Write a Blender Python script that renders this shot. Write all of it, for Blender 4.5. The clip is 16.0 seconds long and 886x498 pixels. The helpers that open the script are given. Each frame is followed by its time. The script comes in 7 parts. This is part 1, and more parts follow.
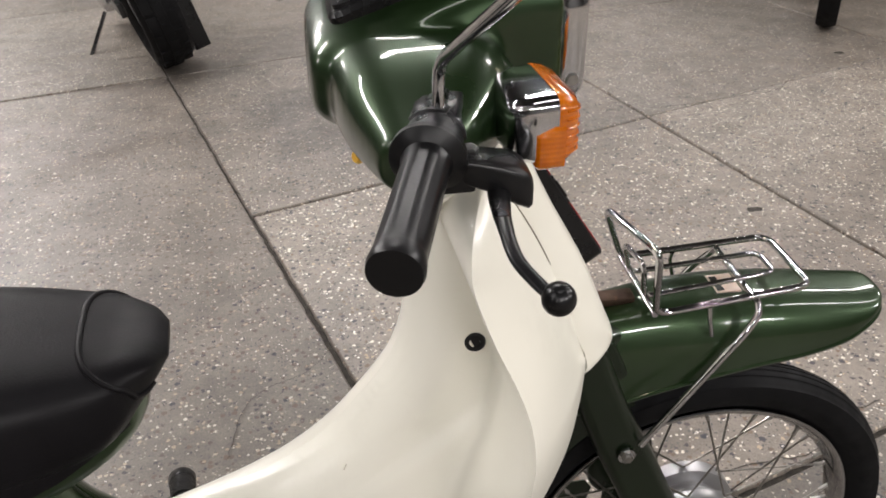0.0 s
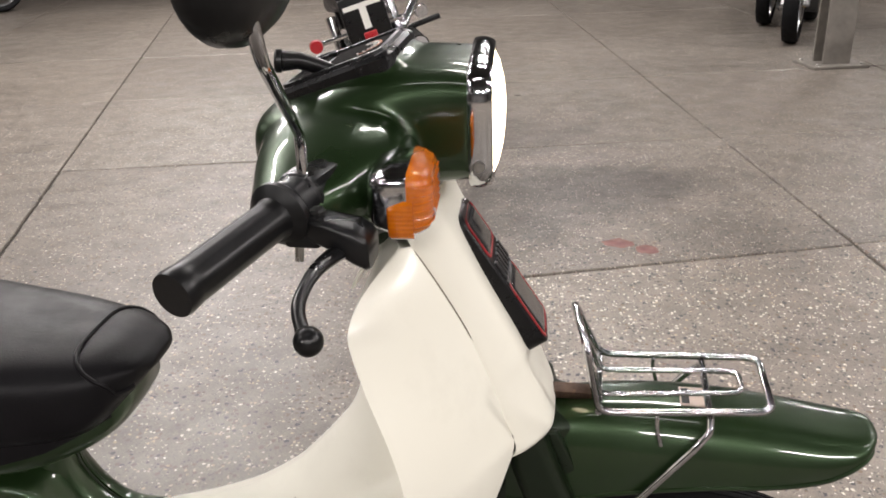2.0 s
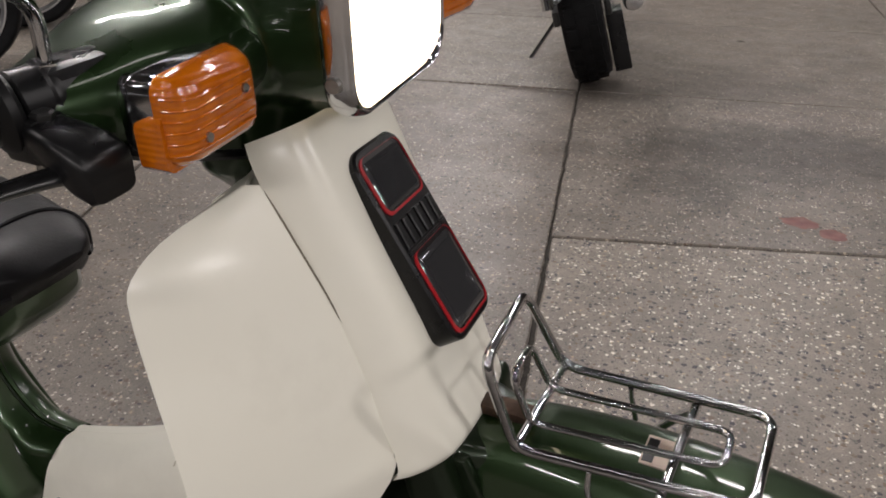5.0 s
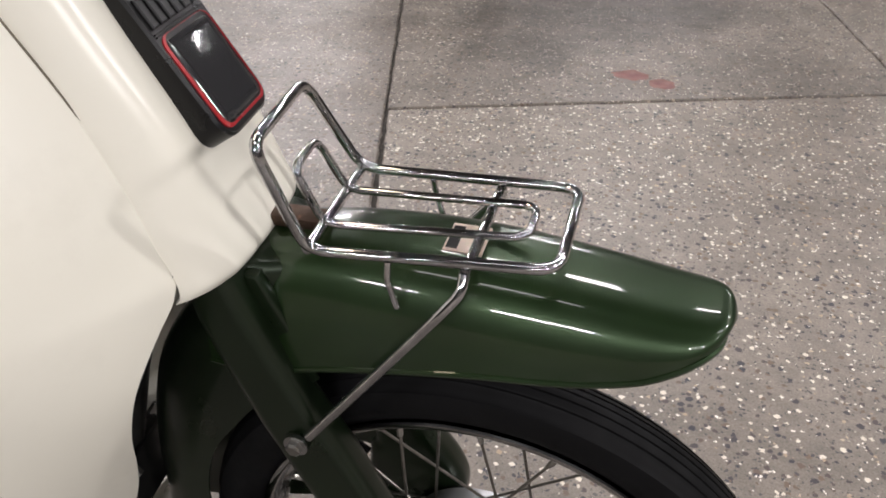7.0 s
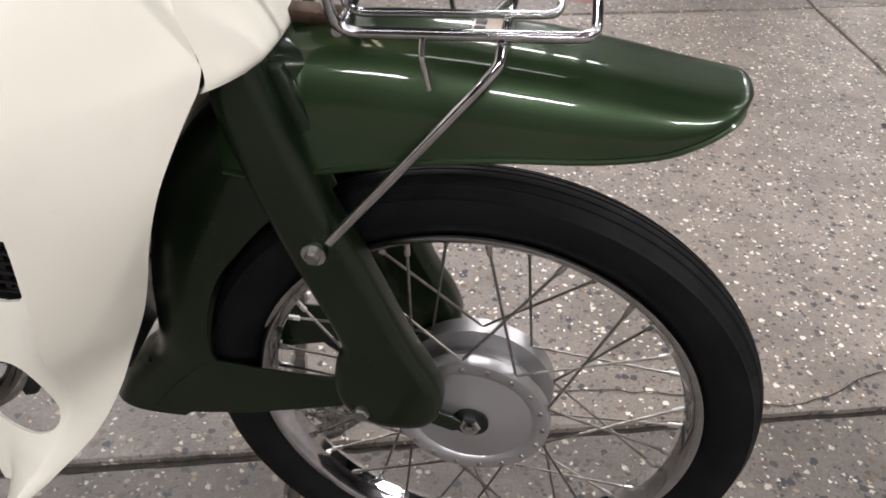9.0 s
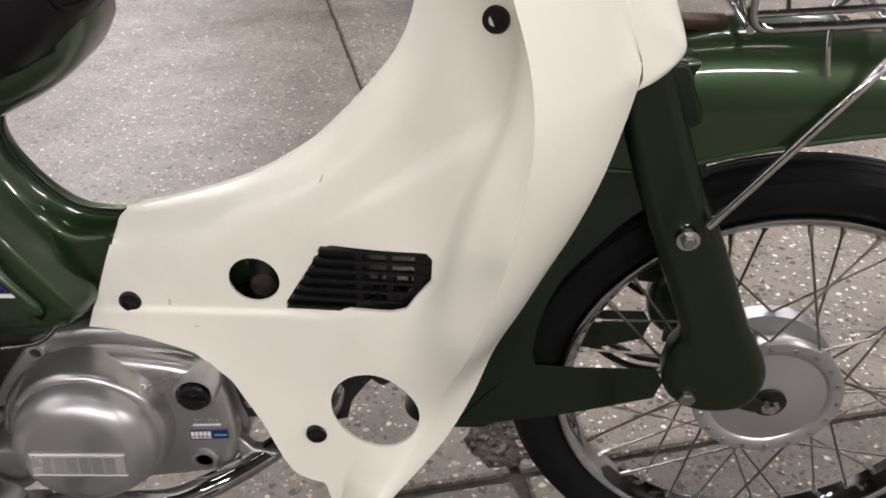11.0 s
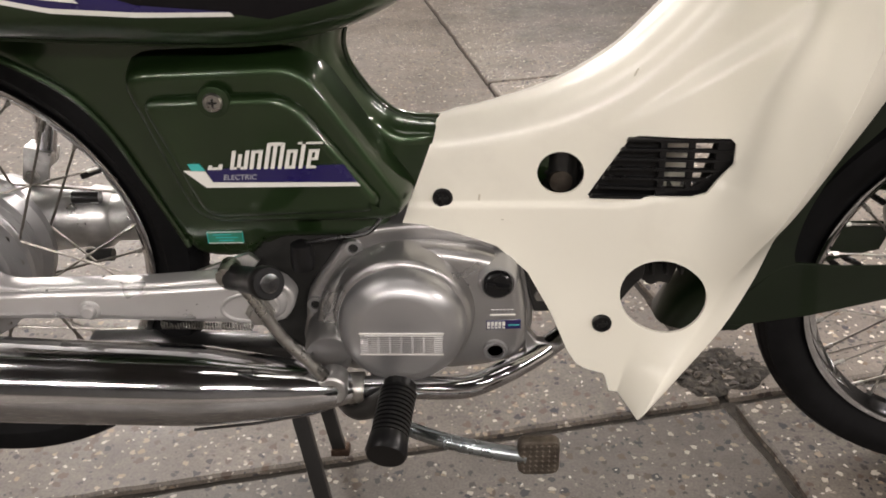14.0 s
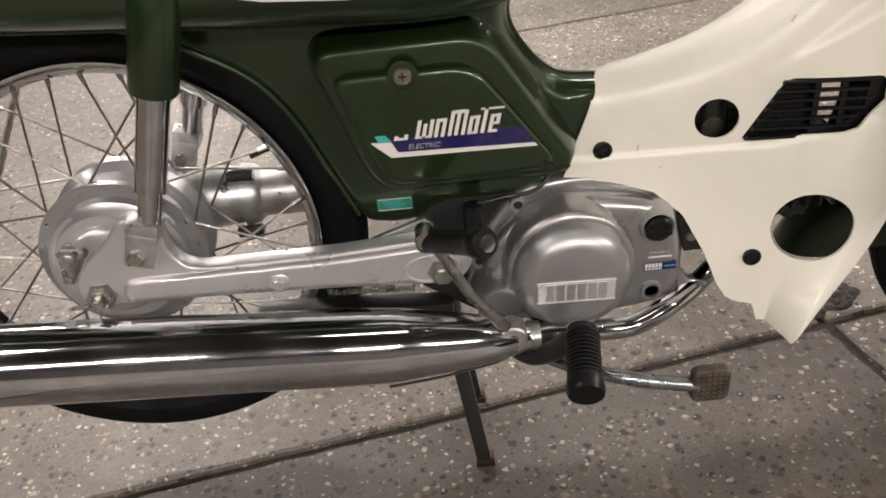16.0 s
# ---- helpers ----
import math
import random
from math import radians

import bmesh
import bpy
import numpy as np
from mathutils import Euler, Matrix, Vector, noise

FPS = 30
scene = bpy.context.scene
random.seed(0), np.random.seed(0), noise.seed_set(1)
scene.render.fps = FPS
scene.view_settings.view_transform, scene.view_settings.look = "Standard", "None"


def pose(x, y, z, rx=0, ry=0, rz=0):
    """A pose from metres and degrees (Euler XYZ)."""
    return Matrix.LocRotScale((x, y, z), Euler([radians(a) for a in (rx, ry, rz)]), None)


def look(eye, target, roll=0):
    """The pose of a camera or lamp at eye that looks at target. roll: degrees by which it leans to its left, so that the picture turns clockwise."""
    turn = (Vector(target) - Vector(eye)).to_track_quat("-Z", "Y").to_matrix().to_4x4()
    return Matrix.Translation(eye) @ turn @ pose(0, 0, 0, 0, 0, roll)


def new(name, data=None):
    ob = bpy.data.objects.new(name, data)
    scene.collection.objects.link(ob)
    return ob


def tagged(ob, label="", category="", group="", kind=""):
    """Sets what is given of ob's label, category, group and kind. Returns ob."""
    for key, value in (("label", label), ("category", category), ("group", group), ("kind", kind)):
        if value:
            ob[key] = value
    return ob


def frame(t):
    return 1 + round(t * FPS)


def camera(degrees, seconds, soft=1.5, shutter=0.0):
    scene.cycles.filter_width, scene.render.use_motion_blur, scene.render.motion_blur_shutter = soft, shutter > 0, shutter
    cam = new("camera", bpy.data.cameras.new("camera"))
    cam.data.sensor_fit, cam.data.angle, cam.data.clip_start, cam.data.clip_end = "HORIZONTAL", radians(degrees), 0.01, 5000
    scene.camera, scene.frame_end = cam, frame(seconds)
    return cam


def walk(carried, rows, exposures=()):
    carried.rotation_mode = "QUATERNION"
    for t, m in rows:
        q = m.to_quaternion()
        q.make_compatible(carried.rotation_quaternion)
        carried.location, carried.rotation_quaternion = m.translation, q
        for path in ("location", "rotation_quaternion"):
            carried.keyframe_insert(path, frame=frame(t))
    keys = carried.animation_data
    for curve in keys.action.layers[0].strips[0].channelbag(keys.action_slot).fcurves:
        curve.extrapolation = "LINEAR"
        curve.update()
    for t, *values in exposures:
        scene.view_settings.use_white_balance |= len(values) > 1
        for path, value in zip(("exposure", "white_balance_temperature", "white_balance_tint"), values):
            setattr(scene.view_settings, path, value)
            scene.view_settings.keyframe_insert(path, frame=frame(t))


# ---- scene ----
cam = camera(54.68, 16.0, 1.8)
METRES, EYE, TILT, LEAN, TURN = 2.35, 1.38, -35.0, 0.0, 0.0
PATH = [
    (0, (0.0970, -0.7580, 1.2184), (0.3380, 0.2587, 0.6284), -1.77),
    (0.5, (0.1780, -0.7746, 1.2105), (0.3549, 0.2730, 0.6525), -1.83),
    (1, (0.2744, -0.7532, 1.1975), (0.3294, 0.3208, 0.6652), -1.36),
    (1.5, (0.3294, -0.7735, 1.2121), (0.2893, 0.3221, 0.7244), -2.72),
    (2, (0.4028, -0.8580, 1.2186), (0.2982, 0.2446, 0.7567), -1.64),
    (2.5, (0.4818, -0.9078, 1.2367), (0.3064, 0.1901, 0.7850), 0.36),
    (3, (0.5251, -0.8166, 1.2352), (0.2031, 0.2501, 0.7894), 0.89),
    (3.2, (0.5482, -0.7464, 1.2275), (0.1553, 0.2985, 0.7871), 1.13),
    (5.3, (0.6410, -0.5805, 1.1294), (0.2491, 0.4060, 0.5699), 0.27),
    (5.5, (0.6504, -0.5806, 1.1209), (0.2805, 0.4091, 0.5519), -0.24),
    (6, (0.6691, -0.5747, 1.0824), (0.3628, 0.4146, 0.4763), -0.29),
    (6.5, (0.6818, -0.5672, 1.0583), (0.4360, 0.4240, 0.4282), -0.36),
    (7, (0.6798, -0.5468, 1.0293), (0.4873, 0.4405, 0.3750), -0.11),
    (7.5, (0.6825, -0.5376, 0.9970), (0.5387, 0.4261, 0.2965), 0.62),
    (8, (0.6691, -0.5418, 0.9642), (0.5651, 0.3929, 0.2189), 2.32),
    (8.2, (0.6628, -0.5587, 0.9434), (0.5551, 0.3808, 0.2048), 3.12),
    (10.3, (0.3670, -0.7010, 0.9262), (0.4364, 0.2920, 0.2560), 1.19),
    (10.5, (0.3222, -0.7081, 0.9293), (0.3759, 0.2897, 0.2649), 0.67),
    (11, (0.2257, -0.7316, 0.8944), (0.2652, 0.2994, 0.2817), 0.96),
    (11.5, (0.1452, -0.7751, 0.8529), (0.2215, 0.2764, 0.2798), 0.85),
    (12, (0.1176, -0.7849, 0.8333), (0.1579, 0.2796, 0.2807), -0.29),
    (12.5, (0.0963, -0.8002, 0.8171), (0.1058, 0.2634, 0.2614), 0.19),
    (13, (0.0802, -0.8113, 0.8002), (0.0790, 0.2396, 0.2208), 0.61),
    (13.5, (0.0462, -0.8317, 0.7946), (0.0339, 0.2157, 0.2091), -0.11),
    (14, (-0.0251, -0.8688, 0.8155), (-0.0484, 0.1864, 0.2446), -1.51),
    (14.5, (-0.0872, -0.9145, 0.8535), (-0.1135, 0.1418, 0.2846), -2.67),
    (15, (-0.1201, -0.9375, 0.8584), (-0.1143, 0.1043, 0.2630), -2.58),
    (15.5, (-0.1751, -0.9361, 0.8519), (-0.1666, 0.0891, 0.2285), -4.40),
    (16, (-0.2393, -0.9057, 0.8551), (-0.2246, 0.1145, 0.2234), -4.94),
]
walk(cam, [(t, look(eye, target, roll)) for t, eye, target, roll in PATH], [(0.0, 0.04, 6350, 8), (1.0, 0.0, 6380, 8), (2.0, 0.09, 6420, 9), (2.5, 0.07, 6450, 9), (3.2, 0.02, 6500, 10), (5.3, -0.70, 6400, 10), (5.6, -0.66, 6400, 10), (6.1, -0.28, 6300, 10), (6.6, -0.20, 6250, 10), (7.5, 0.08, 6250, 10), (8.2, 0.20, 6250, 10), (10.3, -0.14, 6080, 10), (11.0, 0.03, 6300, 10), (12.0, 0.05, 6400, 10), (13.5, 0.05, 6650, 10), (16.0, 0.0, 6800, 10)])
from mathutils.geometry import tessellate_polygon

# ---- world and light ----
world = bpy.data.worlds.new("world")
scene.world = world
world.use_nodes = True
world.node_tree.nodes["Background"].inputs[0].default_value = (0.9, 0.92, 1.0, 1)
world.node_tree.nodes["Background"].inputs[1].default_value = 0.02


def area(name, at, sx, sy, watts, colour=(1.0, 0.93, 0.905)):
    d = bpy.data.lights.new(name, "AREA")
    d.shape, d.size, d.size_y, d.energy, d.color = "RECTANGLE", sx, sy, watts, colour
    ob = new(name, d)
    ob.matrix_basis = pose(*at)
    return ob


TUBES = [(-2.6, -5.2, 3.2), (0.3, -5.2, 4.6), (3.2, -5.2, 4.8), (-5.4, -2.6, 1.4), (-5.4, 1.4, 2.0), (5.8, -2.8, 5.0), (5.8, 0.8, 4.4), (-2.6, -1.2, 0.7), (0.3, -0.9, 0.15), (3.2, -0.7, 0.5), (-2.2, 1.9, 2.3), (0.8, 2.2, 0.9), (3.8, 2.4, 1.3), (-2.6, 5.2, 4.6), (0.8, 5.4, 1.8), (4.2, 5.6, 1.4), (-2.6, 8.6, 4.4), (1.0, 8.8, 1.5), (4.4, 9.0, 1.5)]
for tx, ty, k in TUBES:
    area("tube_light", (tx, ty, 3.42, 0, 0, 12), 1.5, 0.12, 45 * k)

# ---- materials ----


class Nodes:
    def __init__(self, name):
        self.mat = bpy.data.materials.new(name)
        self.mat.use_nodes = True
        self.tc = None
        self.t = self.mat.node_tree
        self.b = self.t.nodes["Principled BSDF"]
        self.out = self.t.nodes["Material Output"]

    def add(self, kind, **inputs):
        n = self.t.nodes.new(kind)
        for k, v in inputs.items():
            self.put(n, k, v)
        return n

    def put(self, n, key, v):
        key = key.replace("_", " ") if isinstance(key, str) else key
        s = n.inputs[key]
        if isinstance(v, bpy.types.NodeSocket):
            self.t.links.new(v, s)
        else:
            s.default_value = v

    def noise(self, scale, detail=4.0, rough=0.55, where=None):
        n = self.add("ShaderNodeTexNoise", Scale=scale, Detail=detail, Roughness=rough)
        self.t.links.new(where if where else self.coords(), n.inputs["Vector"])
        return n.outputs["Fac"]

    def coords(self):
        if self.tc is None:
            self.tc = self.add("ShaderNodeTexCoord")
        return self.tc.outputs["Object"]

    def ramp(self, fac, *stops):
        n = self.add("ShaderNodeValToRGB", Fac=fac)
        el = n.color_ramp.elements
        while len(el) < len(stops):
            el.new(0.5)
        for e, (p, c) in zip(el, stops):
            e.position = p
            e.color = (*c, 1) if isinstance(c, tuple) else (c, c, c, 1)
        return n.outputs["Color"]

    def mix(self, fac, a, b, blend="MIX"):
        n = self.t.nodes.new("ShaderNodeMix")
        n.data_type, n.blend_type = "RGBA", blend
        for i, v in ((0, fac), (6, a), (7, b)):
            if isinstance(v, bpy.types.NodeSocket):
                self.t.links.new(v, n.inputs[i])
            else:
                n.inputs[i].default_value = (*v, 1) if isinstance(v, tuple) else v
        return n.outputs[2]

    def bump(self, height, strength=0.2, dist=0.002):
        n = self.add("ShaderNodeBump", Height=height, Strength=strength, Distance=dist)
        self.t.links.new(n.outputs["Normal"], self.b.inputs["Normal"])

    def set(self, **k):
        for key, v in k.items():
            if isinstance(v, tuple) and len(v) == 3:
                v = (*v, 1)
            self.put(self.b, key, v)
        return self


def paint(name, colour, rough=0.28, coat=0.6, var=0.12, metal=0.0, grime=0.0):
    n = Nodes(name)
    c = n.mix(n.ramp(n.noise(9, 5), (0.35, 0.0), (0.7, 1.0)), tuple(v * (1 - var) for v in colour), tuple(min(1, v * (1 + var)) for v in colour))
    if grime:
        g = n.ramp(n.noise(26, 8, 0.7), (0.62, 0.0), (0.78, grime))
        c = n.mix(g, c, (0.22, 0.18, 0.12))
    n.set(Base_Color=c, Roughness=n.ramp(n.noise(14, 6), (0.3, rough * 0.75), (0.75, rough * 1.3)), Metallic=metal, Coat_Weight=coat, Coat_Roughness=0.06)
    n.bump(n.noise(60, 3), 0.03, 0.001)
    return n.mat


def metal(name, colour, rough=0.2, var=0.25, bump=0.05, scale=40, rust=0.0):
    n = Nodes(name)
    c = n.mix(n.ramp(n.noise(scale, 6), (0.4, 0.0), (0.7, 1.0)), tuple(v * (1 - var) for v in colour), colour)
    m = 1.0
    if rust:
        g = n.ramp(n.noise(55, 8, 0.7), (0.60, 0.0), (0.72, rust))
        c = n.mix(g, c, (0.16, 0.07, 0.03))
        m = n.ramp(g, (0.0, 1.0), (1.0, 0.2))
    n.set(Base_Color=c, Metallic=m, Roughness=n.ramp(n.noise(scale * 0.6, 6), (0.3, rough * 0.6), (0.75, rough * 1.6)))
    n.bump(n.noise(scale * 4, 4), bump, 0.001)
    return n.mat


def plastic(name, colour, rough=0.5, var=0.2, bump=0.1, scale=120, spec=0.5):
    n = Nodes(name)
    c = n.mix(n.ramp(n.noise(20, 6), (0.35, 0.0), (0.7, 1.0)), tuple(v * (1 - var) for v in colour), tuple(v * (1 + var) for v in colour))
    n.set(Base_Color=c, Roughness=n.ramp(n.noise(30, 6), (0.3, rough * 0.8), (0.7, min(1, rough * 1.25))), Specular_IOR_Level=spec)
    n.bump(n.noise(scale, 4), bump, 0.001)
    return n.mat


GREEN = paint("green_metallic_paint", (0.0165, 0.0375, 0.0107), 0.35, 0.8, 0.14, 0.62)
GREEN_DARK = paint("dark_green_fork_paint", (0.0085, 0.017, 0.0065), 0.34, 0.4, 0.2, 0.5)
WHITE = None
n = Nodes("cream_white_plastic")
c = n.mix(n.ramp(n.noise(5, 4), (0.3, 0.0), (0.75, 1.0)), (0.83, 0.805, 0.70), (0.85, 0.83, 0.735))
sc = n.ramp(n.noise(48, 10, 0.75), (0.66, 0.0), (0.76, 0.28))
c = n.mix(sc, c, (0.48, 0.42, 0.30))
c = n.mix(n.ramp(n.noise(11, 7, 0.62), (0.54, 0.0), (0.78, 0.22)), c, (0.58, 0.55, 0.47))
n.set(Base_Color=c, Roughness=n.ramp(n.noise(22, 6), (0.2, 0.29), (0.85, 0.34)), Coat_Weight=0.22, Coat_Roughness=0.18)
n.bump(n.noise(70, 4), 0.03, 0.001)
WHITE = n.mat
CHROME = metal("chrome", (0.68, 0.685, 0.70), 0.1, 0.15, 0.02, 30, 0.0)
DULL = metal("dull_worn_steel", (0.21, 0.18, 0.15), 0.5, 0.4, 0.2, 60, 0.3)
RUST = metal("rusty_steel", (0.12, 0.082, 0.062), 0.55, 0.4, 0.2, 60, 0.8)
CHROME_WORN = metal("worn_chrome_with_rust_freckles", (0.62, 0.62, 0.63), 0.075, 0.25, 0.03, 50, 0.55)
SILVER = paint("silver_engine_paint", (0.44, 0.44, 0.445), 0.36, 0.3, 0.05, 0.8)
ARMSILVER = paint("bright_silver_arm_paint", (0.62, 0.615, 0.61), 0.33, 0.4, 0.05, 0.7, 0.08)
CASEMETAL = paint("worn_grey_engine_paint", (0.40, 0.395, 0.39), 0.32, 0.35, 0.10, 0.82)
ALLOY = metal("cast_aluminium", (0.70, 0.70, 0.69), 0.38, 0.25, 0.12, 60)
STEEL = metal("zinc_plated_steel", (0.50, 0.49, 0.46), 0.32, 0.35, 0.08, 70, 0.25)
ZINC = metal("blue_grey_zinc_plating", (0.40, 0.44, 0.455), 0.26, 0.25, 0.05, 50, 0.12)
SPOKE = metal("galvanised_spoke_steel", (0.33, 0.31, 0.28), 0.36, 0.35, 0.03, 90, 0.3)
RUBBER = plastic("tyre_rubber", (0.006, 0.006, 0.0065), 0.6, 0.25, 0.2, 160, 0.11)
BLACK = plastic("black_plastic", (0.005, 0.005, 0.0055), 0.30, 0.25, 0.12, 200, 0.35)
GRIP = plastic("soft_black_rubber", (0.005, 0.005, 0.0055), 0.34, 0.2, 0.08, 260, 0.32)
VINYL = plastic("black_seat_vinyl", (0.006, 0.0055, 0.0065), 0.42, 0.15, 0.3, 420, 0.14)
BLACK_METAL = paint("black_enamel", (0.012, 0.012, 0.012), 0.35, 0.3, 0.2)
# dark colour of engine parts, also put into holes and slots as shade
GUN = plastic("dark_engine_and_hole_shade", (0.012, 0.012, 0.011), 0.7, 0.3)
RED = paint("red_trim", (0.36, 0.010, 0.016), 0.3, 0.4)
PURPLE = paint("purple_decal", (0.015, 0.010, 0.085), 0.3, 0.4)
DECALGREY = paint("grey_decal", (0.22, 0.22, 0.24), 0.4, 0.4)
CYAN = paint("turquoise_decal", (0.05, 0.45, 0.43), 0.3, 0.4)
DECALWHITE = paint("white_decal", (0.78, 0.77, 0.72), 0.3, 0.4, 0.04)
LABELPINK = paint("faded_paper_label", (0.66, 0.55, 0.47), 0.5, 0.1)
LABELGREEN = paint("green_label", (0.02, 0.20, 0.13), 0.5, 0.1)
STEELPOST = paint("grey_painted_steel", (0.17, 0.155, 0.135), 0.5, 0.1, 0.2, 0, 0.6)

n = Nodes("amber_lens")
n.set(Base_Color=n.mix(n.ramp(n.noise(90, 3), (0.3, 0.0), (0.7, 1.0)), (0.44, 0.100, 0.0015), (0.58, 0.150, 0.003)), Roughness=0.14, Coat_Weight=0.8, Coat_Roughness=0.03)
wv = n.add("ShaderNodeTexWave", Scale=80.0, Distortion=0.3)
wv.bands_direction = "Z"
n.t.links.new(n.coords(), wv.inputs["Vector"])
n.bump(wv.outputs["Fac"], 0.22, 0.002)
AMBER = n.mat
n = Nodes("lit_headlamp_lens")
n.set(Base_Color=(0.9, 0.85, 0.75), Roughness=0.2, Emission_Color=(1.0, 0.80, 0.55), Emission_Strength=9.0)
LAMP = n.mat
n = Nodes("smoked_gauge_glass")
n.set(Base_Color=(0.03, 0.03, 0.032), Roughness=0.08, Coat_Weight=0.6)
GAUGE = n.mat

# polished concrete with exposed aggregate
n = Nodes("exposed_aggregate_concrete")
co = n.coords()
big = n.noise(0.9, 6, 0.6)
base = n.ramp(big, (0.3, (0.108, 0.095, 0.082)), (0.5, (0.135, 0.120, 0.105)), (0.72, (0.162, 0.145, 0.128)))
base = n.mix(1.0, base, n.ramp(n.noise(6.5, 9, 0.72), (0.33, 0.74), (0.5, 1.0), (0.68, 1.22)), "MULTIPLY")
base = n.mix(1.0, base, n.ramp(n.noise(300, 3, 0.6), (0.3, 0.72), (0.7, 1.28)), "MULTIPLY")
fine = n.noise(38, 8, 0.75)
base = n.mix(n.ramp(fine, (0.3, 0.0), (0.75, 1.0)), base, n.mix(1.0, base, (1.35, 1.33, 1.28), "MULTIPLY"))


wn = n.add("ShaderNodeTexNoise", Scale=170.0, Detail=2.0)
n.t.links.new(co, wn.inputs["Vector"])
wa = n.add("ShaderNodeVectorMath")
wa.operation = "MULTIPLY_ADD"
n.t.links.new(wn.outputs["Color"], wa.inputs[0])
wa.inputs[1].default_value = (0.010, 0.010, 0.0)
n.t.links.new(co, wa.inputs[2])
bent_co = wa.outputs[0]


def specks(scale, chance, size, colour_a, colour_b, base):
    v = n.add("ShaderNodeTexVoronoi", Scale=scale, Randomness=1.0)
    n.t.links.new(bent_co, v.inputs["Vector"])
    sep = n.add("ShaderNodeSeparateColor", Color=v.outputs["Color"])
    keep = n.add("ShaderNodeMath")
    keep.operation = "LESS_THAN"
    n.put(keep, 0, sep.outputs[0])
    n.put(keep, 1, chance)
    wob = n.add("ShaderNodeMath")
    wob.operation = "MULTIPLY_ADD"
    n.put(wob, 0, sep.outputs[1])
    n.put(wob, 1, size * 0.9)
    n.put(wob, 2, size * 0.4)
    near = n.add("ShaderNodeMath")
    near.operation = "LESS_THAN"
    n.put(near, 0, v.outputs["Distance"])
    n.put(near, 1, wob.outputs[0])
    both = n.add("ShaderNodeMath")
    both.operation = "MULTIPLY"
    n.put(both, 0, keep.outputs[0])
    n.put(both, 1, near.outputs[0])
    return n.mix(both.outputs[0], base, n.mix(sep.outputs[2], colour_a, colour_b)), both.outputs[0]


base, _ = specks(150, 0.50, 0.38, (0.034, 0.034, 0.040), (0.15, 0.13, 0.118), base)
base, _ = specks(72, 0.42, 0.40, (0.026, 0.027, 0.036), (0.12, 0.085, 0.060), base)
base, chips = specks(84, 0.26, 0.34, (0.56, 0.52, 0.45), (0.28, 0.215, 0.150), base)
base, chips2 = specks(140, 0.19, 0.30, (0.72, 0.68, 0.62), (0.34, 0.30, 0.25), base)
blot = n.ramp(n.noise(1.7, 5, 0.6), (0.30, 0.80), (0.46, 1.0))
base = n.mix(1.0, base, blot, "MULTIPLY")
# damp-looking oil stains; darker ellipses at bike and cruiser; each with its own outline
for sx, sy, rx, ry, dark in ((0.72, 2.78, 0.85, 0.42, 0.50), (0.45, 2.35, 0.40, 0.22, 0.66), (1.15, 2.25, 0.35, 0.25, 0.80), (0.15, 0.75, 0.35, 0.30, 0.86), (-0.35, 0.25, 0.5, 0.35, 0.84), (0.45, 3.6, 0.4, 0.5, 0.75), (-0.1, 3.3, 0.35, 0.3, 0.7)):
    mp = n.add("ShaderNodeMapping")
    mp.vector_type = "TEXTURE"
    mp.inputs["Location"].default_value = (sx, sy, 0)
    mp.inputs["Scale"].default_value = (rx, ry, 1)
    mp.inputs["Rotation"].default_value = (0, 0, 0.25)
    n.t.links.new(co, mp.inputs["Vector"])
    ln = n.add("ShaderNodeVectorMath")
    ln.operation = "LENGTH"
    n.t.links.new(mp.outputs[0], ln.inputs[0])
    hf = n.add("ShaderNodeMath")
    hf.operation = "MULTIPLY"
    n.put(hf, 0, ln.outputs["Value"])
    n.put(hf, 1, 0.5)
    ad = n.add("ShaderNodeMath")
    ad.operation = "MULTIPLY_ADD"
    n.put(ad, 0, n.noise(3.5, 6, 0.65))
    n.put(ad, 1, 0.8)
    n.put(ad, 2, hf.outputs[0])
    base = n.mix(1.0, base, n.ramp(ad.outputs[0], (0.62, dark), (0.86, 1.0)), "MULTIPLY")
# each slab's own tone; round the bike it carries painted shade and light
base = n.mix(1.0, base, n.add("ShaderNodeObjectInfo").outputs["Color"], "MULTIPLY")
base = n.mix(1.0, base, (0.90, 0.90, 0.90), "MULTIPLY")
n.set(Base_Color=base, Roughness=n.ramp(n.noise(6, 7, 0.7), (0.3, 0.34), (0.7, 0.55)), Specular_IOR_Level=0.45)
n.bump(fine, 0.12, 0.002)
CONCRETE = n.mat
n = Nodes("dirt_filled_joint")
n.set(Base_Color=n.ramp(n.noise(60, 8, 0.7), (0.3, (0.014, 0.012, 0.010)), (0.7, (0.060, 0.052, 0.042))), Roughness=0.95)
n.bump(n.noise(200, 4), 0.6, 0.004)
JOINT = n.mat
WALLPAINT = paint("grey_wall_paint", (0.075, 0.073, 0.07), 0.7, 0.0, 0.1)
CEILING = paint("dark_ceiling_paint", (0.03, 0.029, 0.028), 0.8, 0.0, 0.15)
STAIN = plastic("faded_red_paint_stain", (0.17, 0.075, 0.065), 0.6, 0.25)

# ---- building blocks ----


